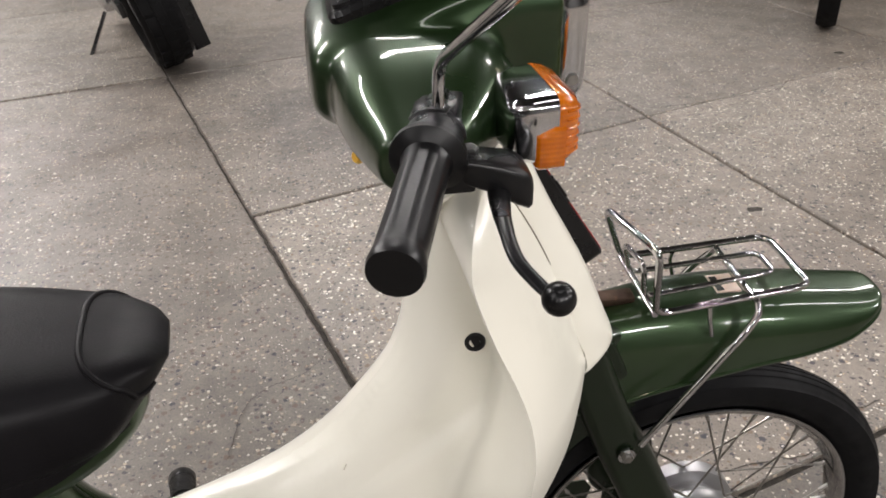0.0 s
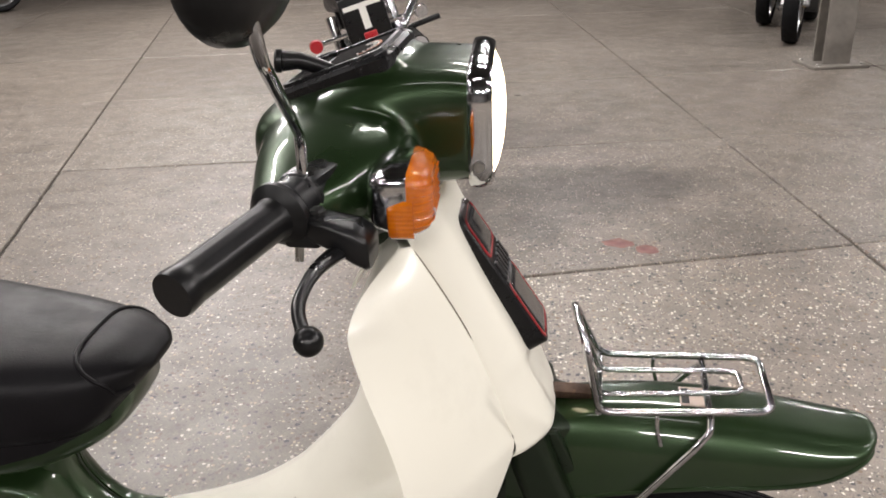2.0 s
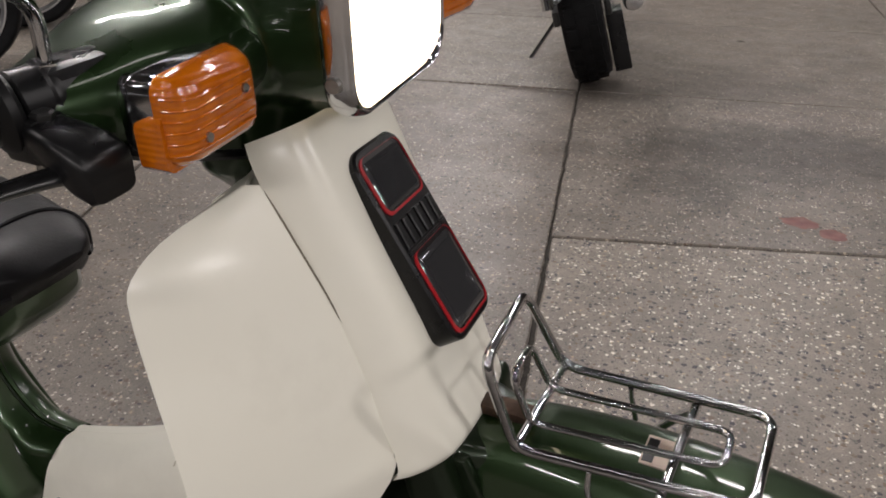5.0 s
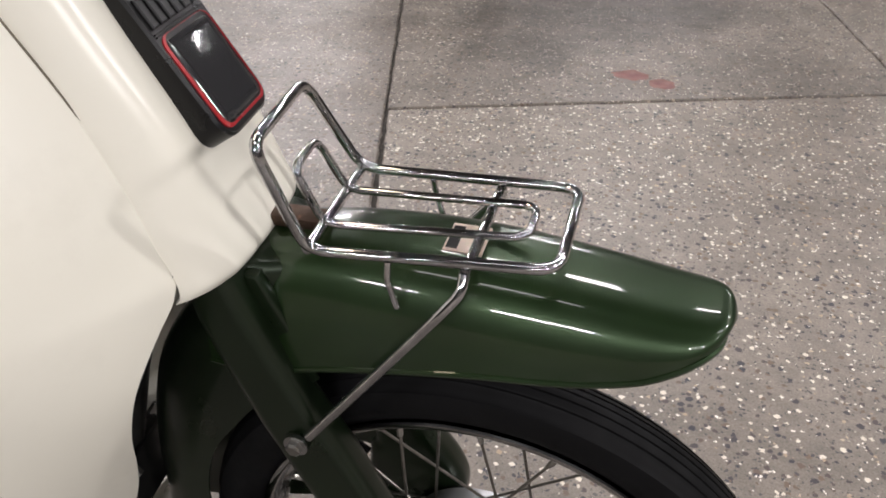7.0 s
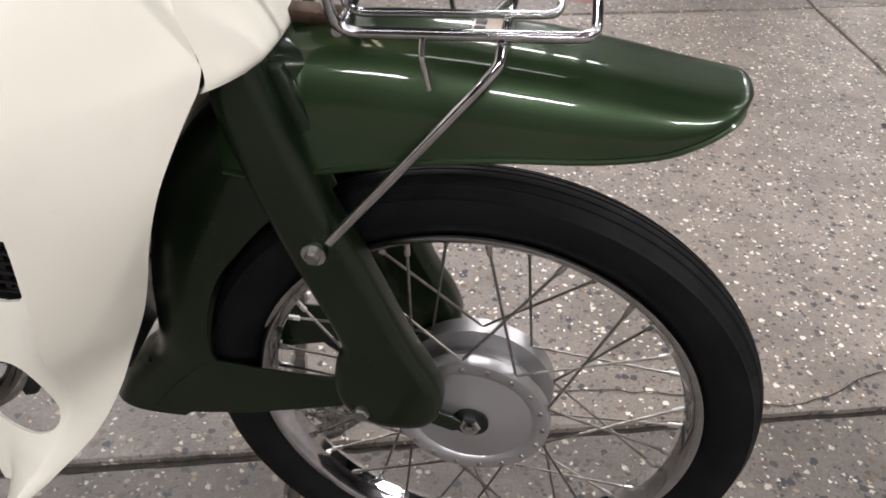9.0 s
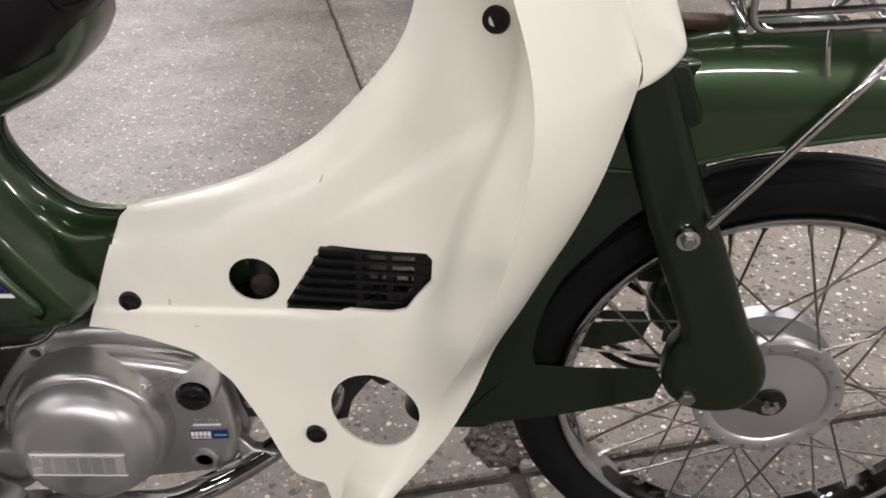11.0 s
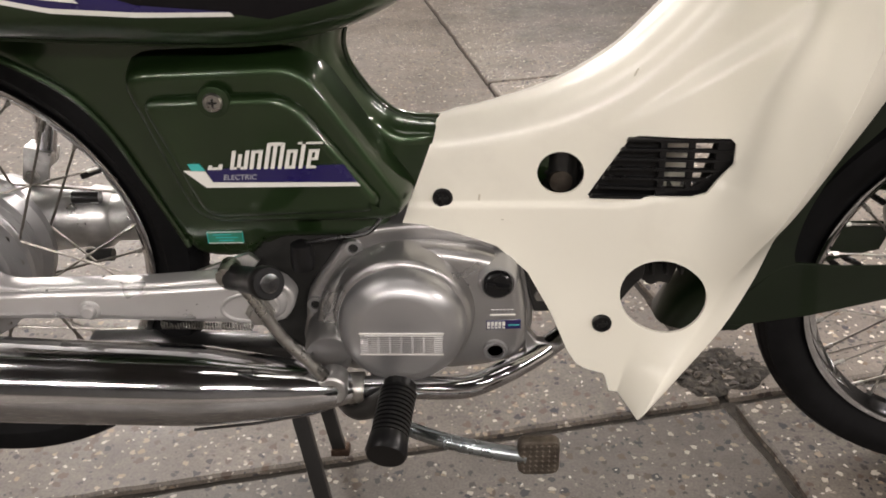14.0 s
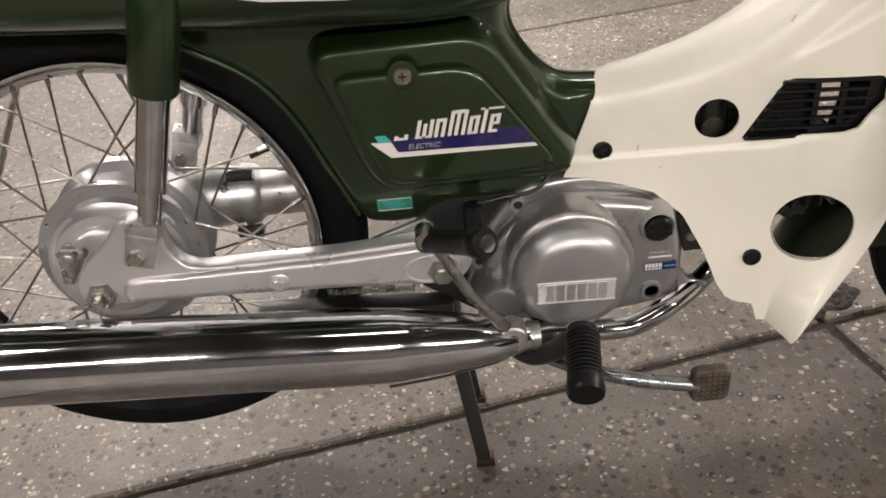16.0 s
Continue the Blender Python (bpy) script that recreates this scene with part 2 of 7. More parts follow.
def catmull(pts, per=6, closed=False):
    P = [Vector(p) for p in pts]
    m = len(P)
    out = []
    for i in range(m if closed else m - 1):
        if closed:
            a, b, c2, d = P[i - 1], P[i], P[(i + 1) % m], P[(i + 2) % m]
        else:
            a, b, c2, d = P[max(i - 1, 0)], P[i], P[i + 1], P[min(i + 2, m - 1)]
        for k in range(per):
            t = k / per
            out.append(0.5 * ((2 * b) + (c2 - a) * t + (2 * a - 5 * b + 4 * c2 - d) * t * t + (3 * b - a - 3 * c2 + d) * t ** 3))
    if not closed:
        out.append(P[-1].copy())
    return out


def link_mesh(name, me, mat, parent, label=""):
    ob = new(name, me)
    me.materials.append(mat)
    ob.parent = parent
    if label:
        tagged(ob, label)
    return ob


def finish(bm, name, sharp=38):
    bmesh.ops.recalc_face_normals(bm, faces=bm.faces[:])
    me = bpy.data.meshes.new(name)
    bm.to_mesh(me)
    bm.free()
    me.polygons.foreach_set("use_smooth", [True] * len(me.polygons))
    if sharp < 180:
        me.set_sharp_from_angle(angle=radians(sharp))
    return me


def part(name, bm, mat, parent, label="", xf=None, sharp=38):
    if xf is not None:
        bmesh.ops.transform(bm, matrix=xf, verts=bm.verts[:])
    return link_mesh(name, finish(bm, name, sharp), mat, parent, label)


def thing(name, label, category, group="", kind="", at=(0, 0, 0)):
    ob = new(name)
    ob.matrix_basis = Matrix.Translation(at)
    ob.empty_display_size = 0.05
    return tagged(ob, label, category, group, kind)


def loft(rows, closed=True, caps=True, bm=None):
    bm = bm or bmesh.new()
    V = [[bm.verts.new(p) for p in r] for r in rows]
    w = len(rows[0])
    for a, b in zip(V, V[1:]):
        for i in range(w if closed else w - 1):
            j = (i + 1) % w
            bm.faces.new((a[i], a[j], b[j], b[i]))
    if caps and closed:
        for ring in (V[0], V[-1]):
            if w <= 6:
                bm.faces.new(ring)
            else:
                for tri in tessellate_polygon([[v.co for v in ring]]):
                    bm.faces.new([ring[k] for k in tri])
    return bm


def tube(pts, radius, seg=10, bm=None, caps=True, flat=1.0):
    P = [Vector(p) for p in pts]
    rad = radius if isinstance(radius, (list, tuple)) else [radius] * len(P)
    d0 = (P[1] - P[0]).normalized()
    up = Vector((0, 0, 1)) if abs(d0.z) < 0.9 else Vector((0, 1, 0))
    rows = []
    for i, p in enumerate(P):
        d = (P[min(i + 1, len(P) - 1)] - P[max(i - 1, 0)]).normalized()
        s = d.cross(up).normalized()
        up = s.cross(d).normalized()
        rows.append([p + (s * math.cos(a) + up * math.sin(a) * flat) * rad[i] for a in (2 * math.pi * k / seg for k in range(seg))])
    return loft(rows, True, caps, bm)


def lathe(profile, axis="y", seg=48, bm=None, closed_profile=False):
    """profile: (distance along axis, radius)."""
    bm = bm or bmesh.new()
    rings = []
    for h, r in profile:
        ring = []
        for k in range(seg):
            a = 2 * math.pi * k / seg
            u, v = r * math.cos(a), r * math.sin(a)
            ring.append(bm.verts.new({"y": (u, h, v), "z": (u, v, h), "x": (h, u, v)}[axis]))
        rings.append(ring)
    pairs = list(zip(rings, rings[1:]))
    if closed_profile:
        pairs.append((rings[-1], rings[0]))
    for a, b in pairs:
        for k in range(seg):
            j = (k + 1) % seg
            bm.faces.new((a[k], a[j], b[j], b[k]))
    if not closed_profile:
        for ring, (h, r) in ((rings[0], profile[0]), (rings[-1], profile[-1])):
            if r > 1e-5:
                bm.faces.new(ring)
    bmesh.ops.remove_doubles(bm, verts=bm.verts[:], dist=1e-6)
    return bm


def offset(poly, d):
    """Moves a closed outline of (u, v) inwards by d."""
    area2 = sum(a[0] * b[1] - b[0] * a[1] for a, b in zip(poly, poly[1:] + poly[:1]))
    s = 1 if area2 > 0 else -1
    out = []
    for i, p in enumerate(poly):
        a, b = poly[i - 1], poly[(i + 1) % len(poly)]
        e1 = Vector((p[0] - a[0], p[1] - a[1])).normalized()
        e2 = Vector((b[0] - p[0], b[1] - p[1])).normalized()
        n1, n2 = Vector((-e1.y, e1.x)) * s, Vector((-e2.y, e2.x)) * s
        m = n1 + n2
        m = m / max(m.length_squared / 2, 0.6) if m.length > 1e-6 else n1
        out.append((p[0] + m.x * d, p[1] + m.y * d))
    return out


def pillow(outline, y0, y1, r=0.008, steps=3, smooth=0, bm=None, both=True):
    """A plate with the (x, z) outline between y0 (seen face) and y1, with edges rounded by r."""
    o = [(p.x, p.y) for p in catmull([(x, z, 0) for x, z in outline], smooth, True)] if smooth else list(outline)
    s = 1 if y1 > y0 else -1
    rows = []
    for k in range(steps + 1):
        a = math.pi / 2 * k / steps
        q = offset(o, r * (1 - math.sin(a)))
        rows.append([(x, y0 + s * r * (1 - math.cos(a)), z) for x, z in q])
    rows.insert(0, [(x, y0, z) for x, z in offset(o, r * 1.12 + 0.0006)])
    if both:
        for k in range(steps, -1, -1):
            a = math.pi / 2 * k / steps
            q = offset(o, r * (1 - math.sin(a)))
            rows.append([(x, y1 - s * r * (1 - math.cos(a)), z) for x, z in q])
        rows.append([(x, y1, z) for x, z in offset(o, r * 1.12 + 0.0006)])
    else:
        rows.append([(x, y1, z) for x, z in o])
    return loft(rows, True, True, bm)


def box(x0, x1, y0, y1, z0, z1, bevel=0.0, bm=None):
    b = bmesh.new()
    bmesh.ops.create_cube(b, size=1)
    bmesh.ops.transform(b, matrix=Matrix.Translation(((x0 + x1) / 2, (y0 + y1) / 2, (z0 + z1) / 2)) @ Matrix.Diagonal((x1 - x0, y1 - y0, z1 - z0, 1)), verts=b.verts[:])
    if bevel:
        bmesh.ops.bevel(b, geom=b.edges[:], offset=bevel, segments=2, profile=0.6, affect="EDGES")
    if bm is None:
        return b
    me = bpy.data.meshes.new("tmp")
    b.to_mesh(me)
    b.free()
    bm.from_mesh(me)
    bpy.data.meshes.remove(me)
    return bm


def join(*bms):
    a = bms[0]
    for b in bms[1:]:
        me = bpy.data.meshes.new("tmp")
        b.to_mesh(me)
        b.free()
        a.from_mesh(me)
        bpy.data.meshes.remove(me)
    return a


def keyed(table, n):
    """Smooth rows between the rows of a table."""
    k = len(table[0])
    rows = np.array(table, float)
    seg = (len(rows) - 1)
    out = []
    for q in np.linspace(0, seg, n):
        i = min(int(q), seg - 1)
        t = q - i
        a, b, c2, d = rows[max(i - 1, 0)], rows[i], rows[i + 1], rows[min(i + 2, seg)]
        out.append(0.5 * (2 * b + (c2 - a) * t + (2 * a - 5 * b + 4 * c2 - d) * t * t + (3 * b - a - 3 * c2 + d) * t ** 3))
    return out


def shell(table, n=40, seg=32, e=0.6, y=0.0, caps=True):
    """A body along x from rows (x, bottom z, top z, half width[, exponent])."""
    rows = []
    for r in keyed(table, n):
        x, lo, hi, w = r[:4]
        ex = r[4] if len(r) > 4 else e
        ring = []
        for k in range(seg):
            a = 2 * math.pi * k / seg
            ca, sa = math.cos(a), math.sin(a)
            ring.append((x, y + w * math.copysign(abs(ca) ** ex, ca), (lo + hi) / 2 + (hi - lo) / 2 * math.copysign(abs(sa) ** ex, sa)))
        rows.append(ring)
    return loft(rows, True, caps)


# ---- setting ----
floor = tagged(new("floor"), "worn exposed-aggregate concrete floor with dirty joints", "floor", kind="structure")
# slabs: lines of the joints, nearly square to each other
def crossing(p, q):
    (a, b), (c2, d) = p, q
    # p: x = a + b * y ; q: y = c2 + d * x
    y = (c2 + d * a) / (1 - d * b)
    return a + b * y, y


LONG = [(-12.0, -0.3), (-6.3, -0.28), (-4.25, -0.28), (-2.66, -0.28), (-0.975, -0.29), (0.402, -0.204), (1.87, -0.118), (3.35, -0.08), (4.9, -0.06), (6.5, -0.05), (14.0, 0.0)]
CROSS = [(-9.0, 0.2), (-4.6, 0.2), (-3.0, 0.2), (-1.42, 0.2), (0.072, 0.21), (1.706, 0.26), (3.33, 0.178), (4.95, 0.18), (6.6, 0.17), (8.3, 0.16), (10.0, 0.15), (16.0, 0.1)]
# one long joint bends a little at the slabs behind the bike
BEND = {(5, 5): 0.016, (5, 6): 0.042, (5, 7): 0.07}


def corner(i, j):
    x, y = crossing(LONG[i], CROSS[j])
    return x + BEND.get((i, j), 0.0), y


bed = box(-14, 16, -10, 18, -0.2, -0.012)
part("joint_bed", bed, JOINT, floor)
rng = random.Random(5)
GAP = 0.0048
# slabs before the bike are darkened for its shade, those behind lightened
SHADE_TONE = {(4, 3): 0.60, (5, 3): 0.76, (4, 4): 0.95, (5, 4): 1.38, (6, 4): 1.28, (6, 3): 0.9}
for i in range(len(LONG) - 1):
    for j in range(len(CROSS) - 1):
        # west of the main joint two slabs run together, with only a hairline between them
        if i in (3, 4) and j == 5:
            continue
        far = 2 if i in (3, 4) and j == 4 else 1
        corners = [corner(i + a, j + b) for a, b in ((0, 0), (1, 0), (1, far), (0, far))]
        poly = []
        for (x0, y0), (x1, y1) in zip(corners, corners[1:] + corners[:1]):
            steps = max(2, int(math.hypot(x1 - x0, y1 - y0) / 0.022)) if -1 < j - 3 < 3 and 3 <= i <= 6 else 2
            for k in range(steps):
                t = k / steps
                w = (0.0035 * noise.noise(((x0 + (x1 - x0) * t) * 9, (y0 + (y1 - y0) * t) * 9, 3.1)) + 0.0035 * noise.noise(((x0 + (x1 - x0) * t) * 38, (y0 + (y1 - y0) * t) * 38, i + 7.3 * j))) if k else 0
                poly.append((x0 + (x1 - x0) * t + w, y0 + (y1 - y0) * t + w))
        poly = offset(poly, GAP + (0.004 if j in (3, 4) and i in (4, 5) else 0))
        rim = offset(poly, 0.004)
        lift = rng.uniform(-0.0015, 0.0015)
        b = loft([[(x, y, -0.03) for x, y in poly], [(x, y, -0.004 + lift) for x, y in poly], [(x, y, lift) for x, y in rim]], True, False)
        b.faces.new([v for v in b.verts[-len(rim):]])
        g = SHADE_TONE.get((i, j), rng.uniform(0.95, 1.05))
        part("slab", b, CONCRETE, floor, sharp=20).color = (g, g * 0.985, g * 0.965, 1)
for name, x0, x1, y0, y1 in (("wall_north", -9, 11, 13, 13.2), ("wall_south", -9, 11, -8.2, -8), ("wall_west", -9.2, -9, -8.2, 13.2), ("wall_east", 11, 11.2, -8.2, 13.2)):
    tagged(part(name, box(x0, x1, y0, y1, 0, 3.6), WALLPAINT, None), "plain grey painted workshop wall", "wall", kind="structure")
tagged(part("ceiling", box(-9.2, 11.2, -8.2, 13.2, 3.6, 3.7), CEILING, None), "dark grey workshop ceiling", "ceiling", kind="structure")

# ---- the step-through motorbike ----
bike = thing("motorbike", "green step-through motorbike with cream leg shield on its centre stand", "motorbike")
MID = -0.015
FRONT = Matrix.Translation((0.42, -0.012, 0.70)) @ pose(0, 0, 0, 0, 0, -5.4) @ pose(0, 0, 0, 4.0, 0, 0) @ Matrix.Translation((-0.42, 0, -0.70))
BODY = Matrix.Translation((0, MID, 0))


def wheel(parent, name, label, m, tyre_r, tyre_w, rim_r, flange, width, drum, tread):
    w = new(name)
    w.parent = parent
    w.matrix_basis = m
    tagged(w, label)
    h = tyre_w / 2
    prof = [(-0.011, rim_r - 0.004), (-0.016, rim_r + 0.002), (-h * 0.93, rim_r + (tyre_r - rim_r) * 0.32), (-h, rim_r + (tyre_r - rim_r) * 0.55), (-h * 0.90, rim_r + (tyre_r - rim_r) * 0.80)]
    top = []
    for k in range(25):
        u = -1 + 2 * k / 24
        y = u * h * 0.84
        z = tyre_r - (u * u) * (tyre_r - rim_r) * 0.19
        if tread == "ribs" and k % 4 in (1,) and 1 < k < 23:
            top += [(y - 0.0011, z), (y - 0.0006, z - 0.004), (y + 0.0006, z - 0.004), (y + 0.0011, z)]
        else:
            top.append((y, z))
    prof += top + [(-y, z) for y, z in prof[::-1]]
    b = lathe(prof, "y", 96, closed_profile=True)
    part("tyre", b, RUBBER, w, "black tyre with a ribbed tread" if tread == "ribs" else "black block-tread tyre", sharp=30)
    if tread == "blocks":
        b = bmesh.new()
        for k in range(72):
            a = 2 * math.pi * k / 72
            for sy in (-1, 1):
                q = box(-0.0095, 0.0095, sy * h * 0.34, sy * h * 0.86, tyre_r - 0.016, tyre_r - 0.0035, 0.001)
                for v in q.verts:
                    if v.co.z > tyre_r - 0.010:
                        v.co.z = tyre_r + 0.0010 - (v.co.y / (0.84 * h)) ** 2 * (tyre_r - rim_r) * 0.19
                bmesh.ops.transform(q, matrix=pose(0, 0, 0, 0, math.degrees(a) + (2.5 if sy > 0 else 0), 0), verts=q.verts[:])
                b = join(b, q)
        tagged(part("tread", b, RUBBER, w), kind="stuff")
    lip = rim_r
    prof = [(-0.019, lip), (-0.021, lip - 0.001), (-0.021, lip - 0.005), (-0.018, lip - 0.009), (-0.012, lip - 0.0125), (-0.006, lip - 0.018), (0.006, lip - 0.018), (0.012, lip - 0.0125), (0.018, lip - 0.009), (0.021, lip - 0.005), (0.021, lip - 0.001), (0.019, lip), (0.015, lip - 0.004), (0, lip - 0.01), (-0.015, lip - 0.004)]
    part("rim", lathe(prof, "y", 96, closed_profile=True), CHROME_WORN, w, "chromed steel rim")
    hub = part("hub", lathe(drum, "y", 48), SILVER, w, "cast aluminium drum hub")
    # spokes, laced in crossing pairs, with a nipple at the rim
    count = 36
    me = nip = None
    rs = rim_r - 0.016
    for k in range(count):
        side = -1 if k % 2 else 1
        a = 2 * math.pi * k / count
        lean = 0.62 if (k // 2) % 2 else -0.62
        p = Vector((flange * math.cos(a + lean), side * width, flange * math.sin(a + lean)))
        q = Vector((rs * math.cos(a), side * 0.004, rs * math.sin(a)))
        if me is None:
            length = (q - p).length
            b = tube([(0, 0, 0), (0, 0, length)], 0.0015, 6)
            me = finish(b, "spoke")
            nip = finish(tube([(0, 0, length - 0.014), (0, 0, length + 0.002)], 0.0029, 6), "nipple")
            me.materials.append(SPOKE)
            nip.materials.append(STEEL)
        rot = (q - p).to_track_quat("Z", "Y").to_matrix().to_4x4()
        s = new("spoke", me)
        s.parent = w
        s.matrix_basis = Matrix.Translation(p) @ rot
        t = new("nipple", nip)
        t.parent = w
        t.matrix_basis = Matrix.Translation(p) @ rot
    return w, hub


def bolt(parent, at, r=0.006, h=0.006, axis=(0, -1, 0), mat=None, xf=None, name="bolt", label=""):
    b = lathe([(0, r), (h * 0.7, r), (h, r * 0.8), (h, 0)], "z", 6)
    m = Matrix.Translation(at) @ Vector(axis).to_track_quat("Z", "Y").to_matrix().to_4x4()
    return part(name, b, mat or STEEL, parent, label, (xf or Matrix()) @ m, 25)


def screw(parent, at, r, axis=(0, -1, 0), mat=None, xf=None, name="screw"):
    b = lathe([(-0.004, r), (0.001, r), (0.003, r * 0.86), (0.003, r * 0.55), (0.0015, r * 0.5), (0.0015, 0)], "z", 20)
    m = Matrix.Translation(at) @ Vector(axis).to_track_quat("Z", "Y").to_matrix().to_4x4()
    o = part(name, b, mat or BLACK, parent, "", (xf or Matrix()) @ m, 30)
    b = join(box(-r * 0.42, r * 0.42, -r * 0.09, r * 0.09, 0.0012, 0.0026), box(-r * 0.09, r * 0.09, -r * 0.42, r * 0.42, 0.0012, 0.0026))
    part("slot", b, GUN, o, "", (xf or Matrix()) @ m)
    return o


# front wheel
drum_f = [(-0.032, 0.0), (-0.032, 0.020), (-0.0318, 0.024), (-0.031, 0.032), (-0.0295, 0.044), (-0.0275, 0.056), (-0.027, 0.062), (-0.029, 0.064), (-0.0305, 0.068), (-0.030, 0.0785), (-0.024, 0.080), (-0.016, 0.079), (-0.013, 0.060), (-0.006, 0.058), (-0.004, 0.061), (-0.001, 0.061), (0.001, 0.058), (0.004, 0.061), (0.007, 0.061), (0.009, 0.058), (0.014, 0.060), (0.016, 0.079), (0.034, 0.080), (0.038, 0.07), (0.040, 0.0)]
fw, fhub = wheel(bike, "front_wheel", "spoked front wheel with a ribbed tyre", FRONT @ Matrix.Translation((0.607, 0, 0.288)), 0.281, 0.062, 0.2265, 0.072, 0.026, drum_f, "ribs")
for k in range(18):
    a = 2 * math.pi * k / 18
    b = lathe([(-0.0335, 0.0), (-0.0335, 0.0028), (-0.030, 0.0028)], "y", 8)
    part("spoke_head", b, STEEL, fhub, "", Matrix.Translation((0.072 * math.cos(a), 0.0015, 0.072 * math.sin(a))))
# rear wheel
drum_r = [(-0.062, 0.0), (-0.062, 0.022), (-0.058, 0.028), (-0.055, 0.07), (-0.050, 0.078), (-0.040, 0.080), (-0.038, 0.094), (-0.030, 0.0945), (-0.027, 0.086), (-0.022, 0.084), (-0.018, 0.087), (-0.012, 0.084), (-0.006, 0.087), (0.0, 0.084), (0.006, 0.087), (0.012, 0.084), (0.02, 0.094), (0.03, 0.0945), (0.034, 0.08), (0.05, 0.06), (0.05, 0.0)]
rw, rhub = wheel(bike, "rear_wheel", "spoked rear wheel with a block-tread tyre", Matrix.Translation((-0.592, MID, 0.358)) @ pose(0, 0, 0, 1.0, 0, 0), 0.279, 0.066, 0.2265, 0.086, 0.034, drum_r, "blocks")
for k in range(18):
    a = 2 * math.pi * (k + 0.3) / 18
    b = lathe([(-0.042, 0.0), (-0.042, 0.004), (-0.036, 0.004)], "y", 8)
    part("spoke_head", b, STEEL, rhub, "", Matrix.Translation((0.0865 * math.cos(a), 0.003, 0.0865 * math.sin(a))))

part("valve", tube([(-0.408, MID, 0.4585), (-0.419, MID, 0.4560), (-0.434, MID, 0.4520)], [0.0032, 0.0034, 0.0050], 10), BLACK, rw, "black tyre valve cap", rw.matrix_basis.inverted())

# leg shield -------------------------------------------------------------
TOPLINE = keyed([(-0.046, 0.512), (0.006, 0.524), (0.048, 0.536), (0.090, 0.553), (0.133, 0.580), (0.165, 0.610), (0.202, 0.652), (0.222, 0.690), (0.233, 0.740), (0.243, 0.820), (0.250, 0.880), (0.256, 0.906)], 140)
# edges by height: z, x, half width
LOWER = [(0.214, 0.1400), (0.220, 0.1380), (0.230, 0.1355), (0.2355, 0.133), (0.2390, 0.112), (0.246, 0.102), (0.262, 0.092), (0.306, 0.074), (0.356, 0.047), (0.386, 0.013), (0.400, -0.035), (0.406, -0.086), (0.512, -0.046)]
RIDGE = [(0.214, 0.162, 0.131), (0.225, 0.169, 0.132), (0.250, 0.187, 0.117), (0.264, 0.199, 0.108), (0.300, 0.222, 0.097), (0.335, 0.239, 0.095), (0.370, 0.249, 0.104), (0.405, 0.258, 0.122), (0.450, 0.269, 0.149), (0.500, 0.281, 0.168), (0.550, 0.291, 0.182), (0.600, 0.299, 0.194), (0.640, 0.302, 0.204), (0.680, 0.303, 0.208), (0.720, 0.298, 0.207), (0.760, 0.286, 0.202), (0.800, 0.270, 0.194), (0.840, 0.257, 0.187), (0.860, 0.254, 0.180), (0.880, 0.262, 0.155), (0.895, 0.279, 0.116), (0.906, 0.294, 0.088)]
SEAM = [(0.214, 0.164, 0.130), (0.225, 0.174, 0.127), (0.250, 0.206, 0.107), (0.300, 0.252, 0.087), (0.350, 0.280, 0.076), (0.400, 0.299, 0.070), (0.450, 0.320, 0.079), (0.500, 0.337, 0.094), (0.550, 0.353, 0.112), (0.600, 0.370, 0.118), (0.640, 0.386, 0.104), (0.665, 0.397, 0.088), (0.680, 0.400, 0.083), (0.700, 0.394, 0.080), (0.740, 0.382, 0.079), (0.780, 0.366, 0.081), (0.820, 0.348, 0.084), (0.860, 0.327, 0.087), (0.906, 0.299, 0.087)]


RIDGE = [tuple(r) for r in keyed(RIDGE, 240)]
SEAM = [tuple(r) for r in keyed(SEAM[:12], 120)] + [tuple(r) for r in keyed(SEAM[12:], 120)]


def at_height(table, z):
    return [float(np.interp(z, [r[0] for r in table], [r[k] for r in table])) for k in range(1, len(table[0]))]


def wall(x, z):
    w = 0.038 + 0.118 * (x + 0.042) - 0.060 * (z - 0.436)
    # the foot stands proud below a long crease
    zc = 0.4285 + 0.04 * (x + 0.05) + 0.30 * max(0.0, x - 0.14)
    w += 0.0042 / (1 + math.exp(max(-30, min(30, (z - zc) / 0.0014))))
    # the wall round the grille stands proud below the slanting shelf
    sh = 0.537 + 0.68 * (x - 0.160)
    f = max(0.0, min(1.0, (x - 0.10) / 0.12))
    w += 0.0125 * f * f * (3 - 2 * f) / (1 + math.exp(max(-30, min(30, (z - sh) / (0.0024 + 0.0018 * f)))))
    return w


CORNER = [(0.214, 0.150), (0.285, 0.166), (0.375, 0.196), (0.440, 0.220), (0.508, 0.248), (0.56, 0.268), (0.62, 0.296), (0.68, 0.311), (0.72, 0.308), (0.78, 0.290), (0.84, 0.266), (0.87, 0.260), (0.906, 0.270)]
CORNER = [tuple(r) for r in keyed(CORNER, 200)]


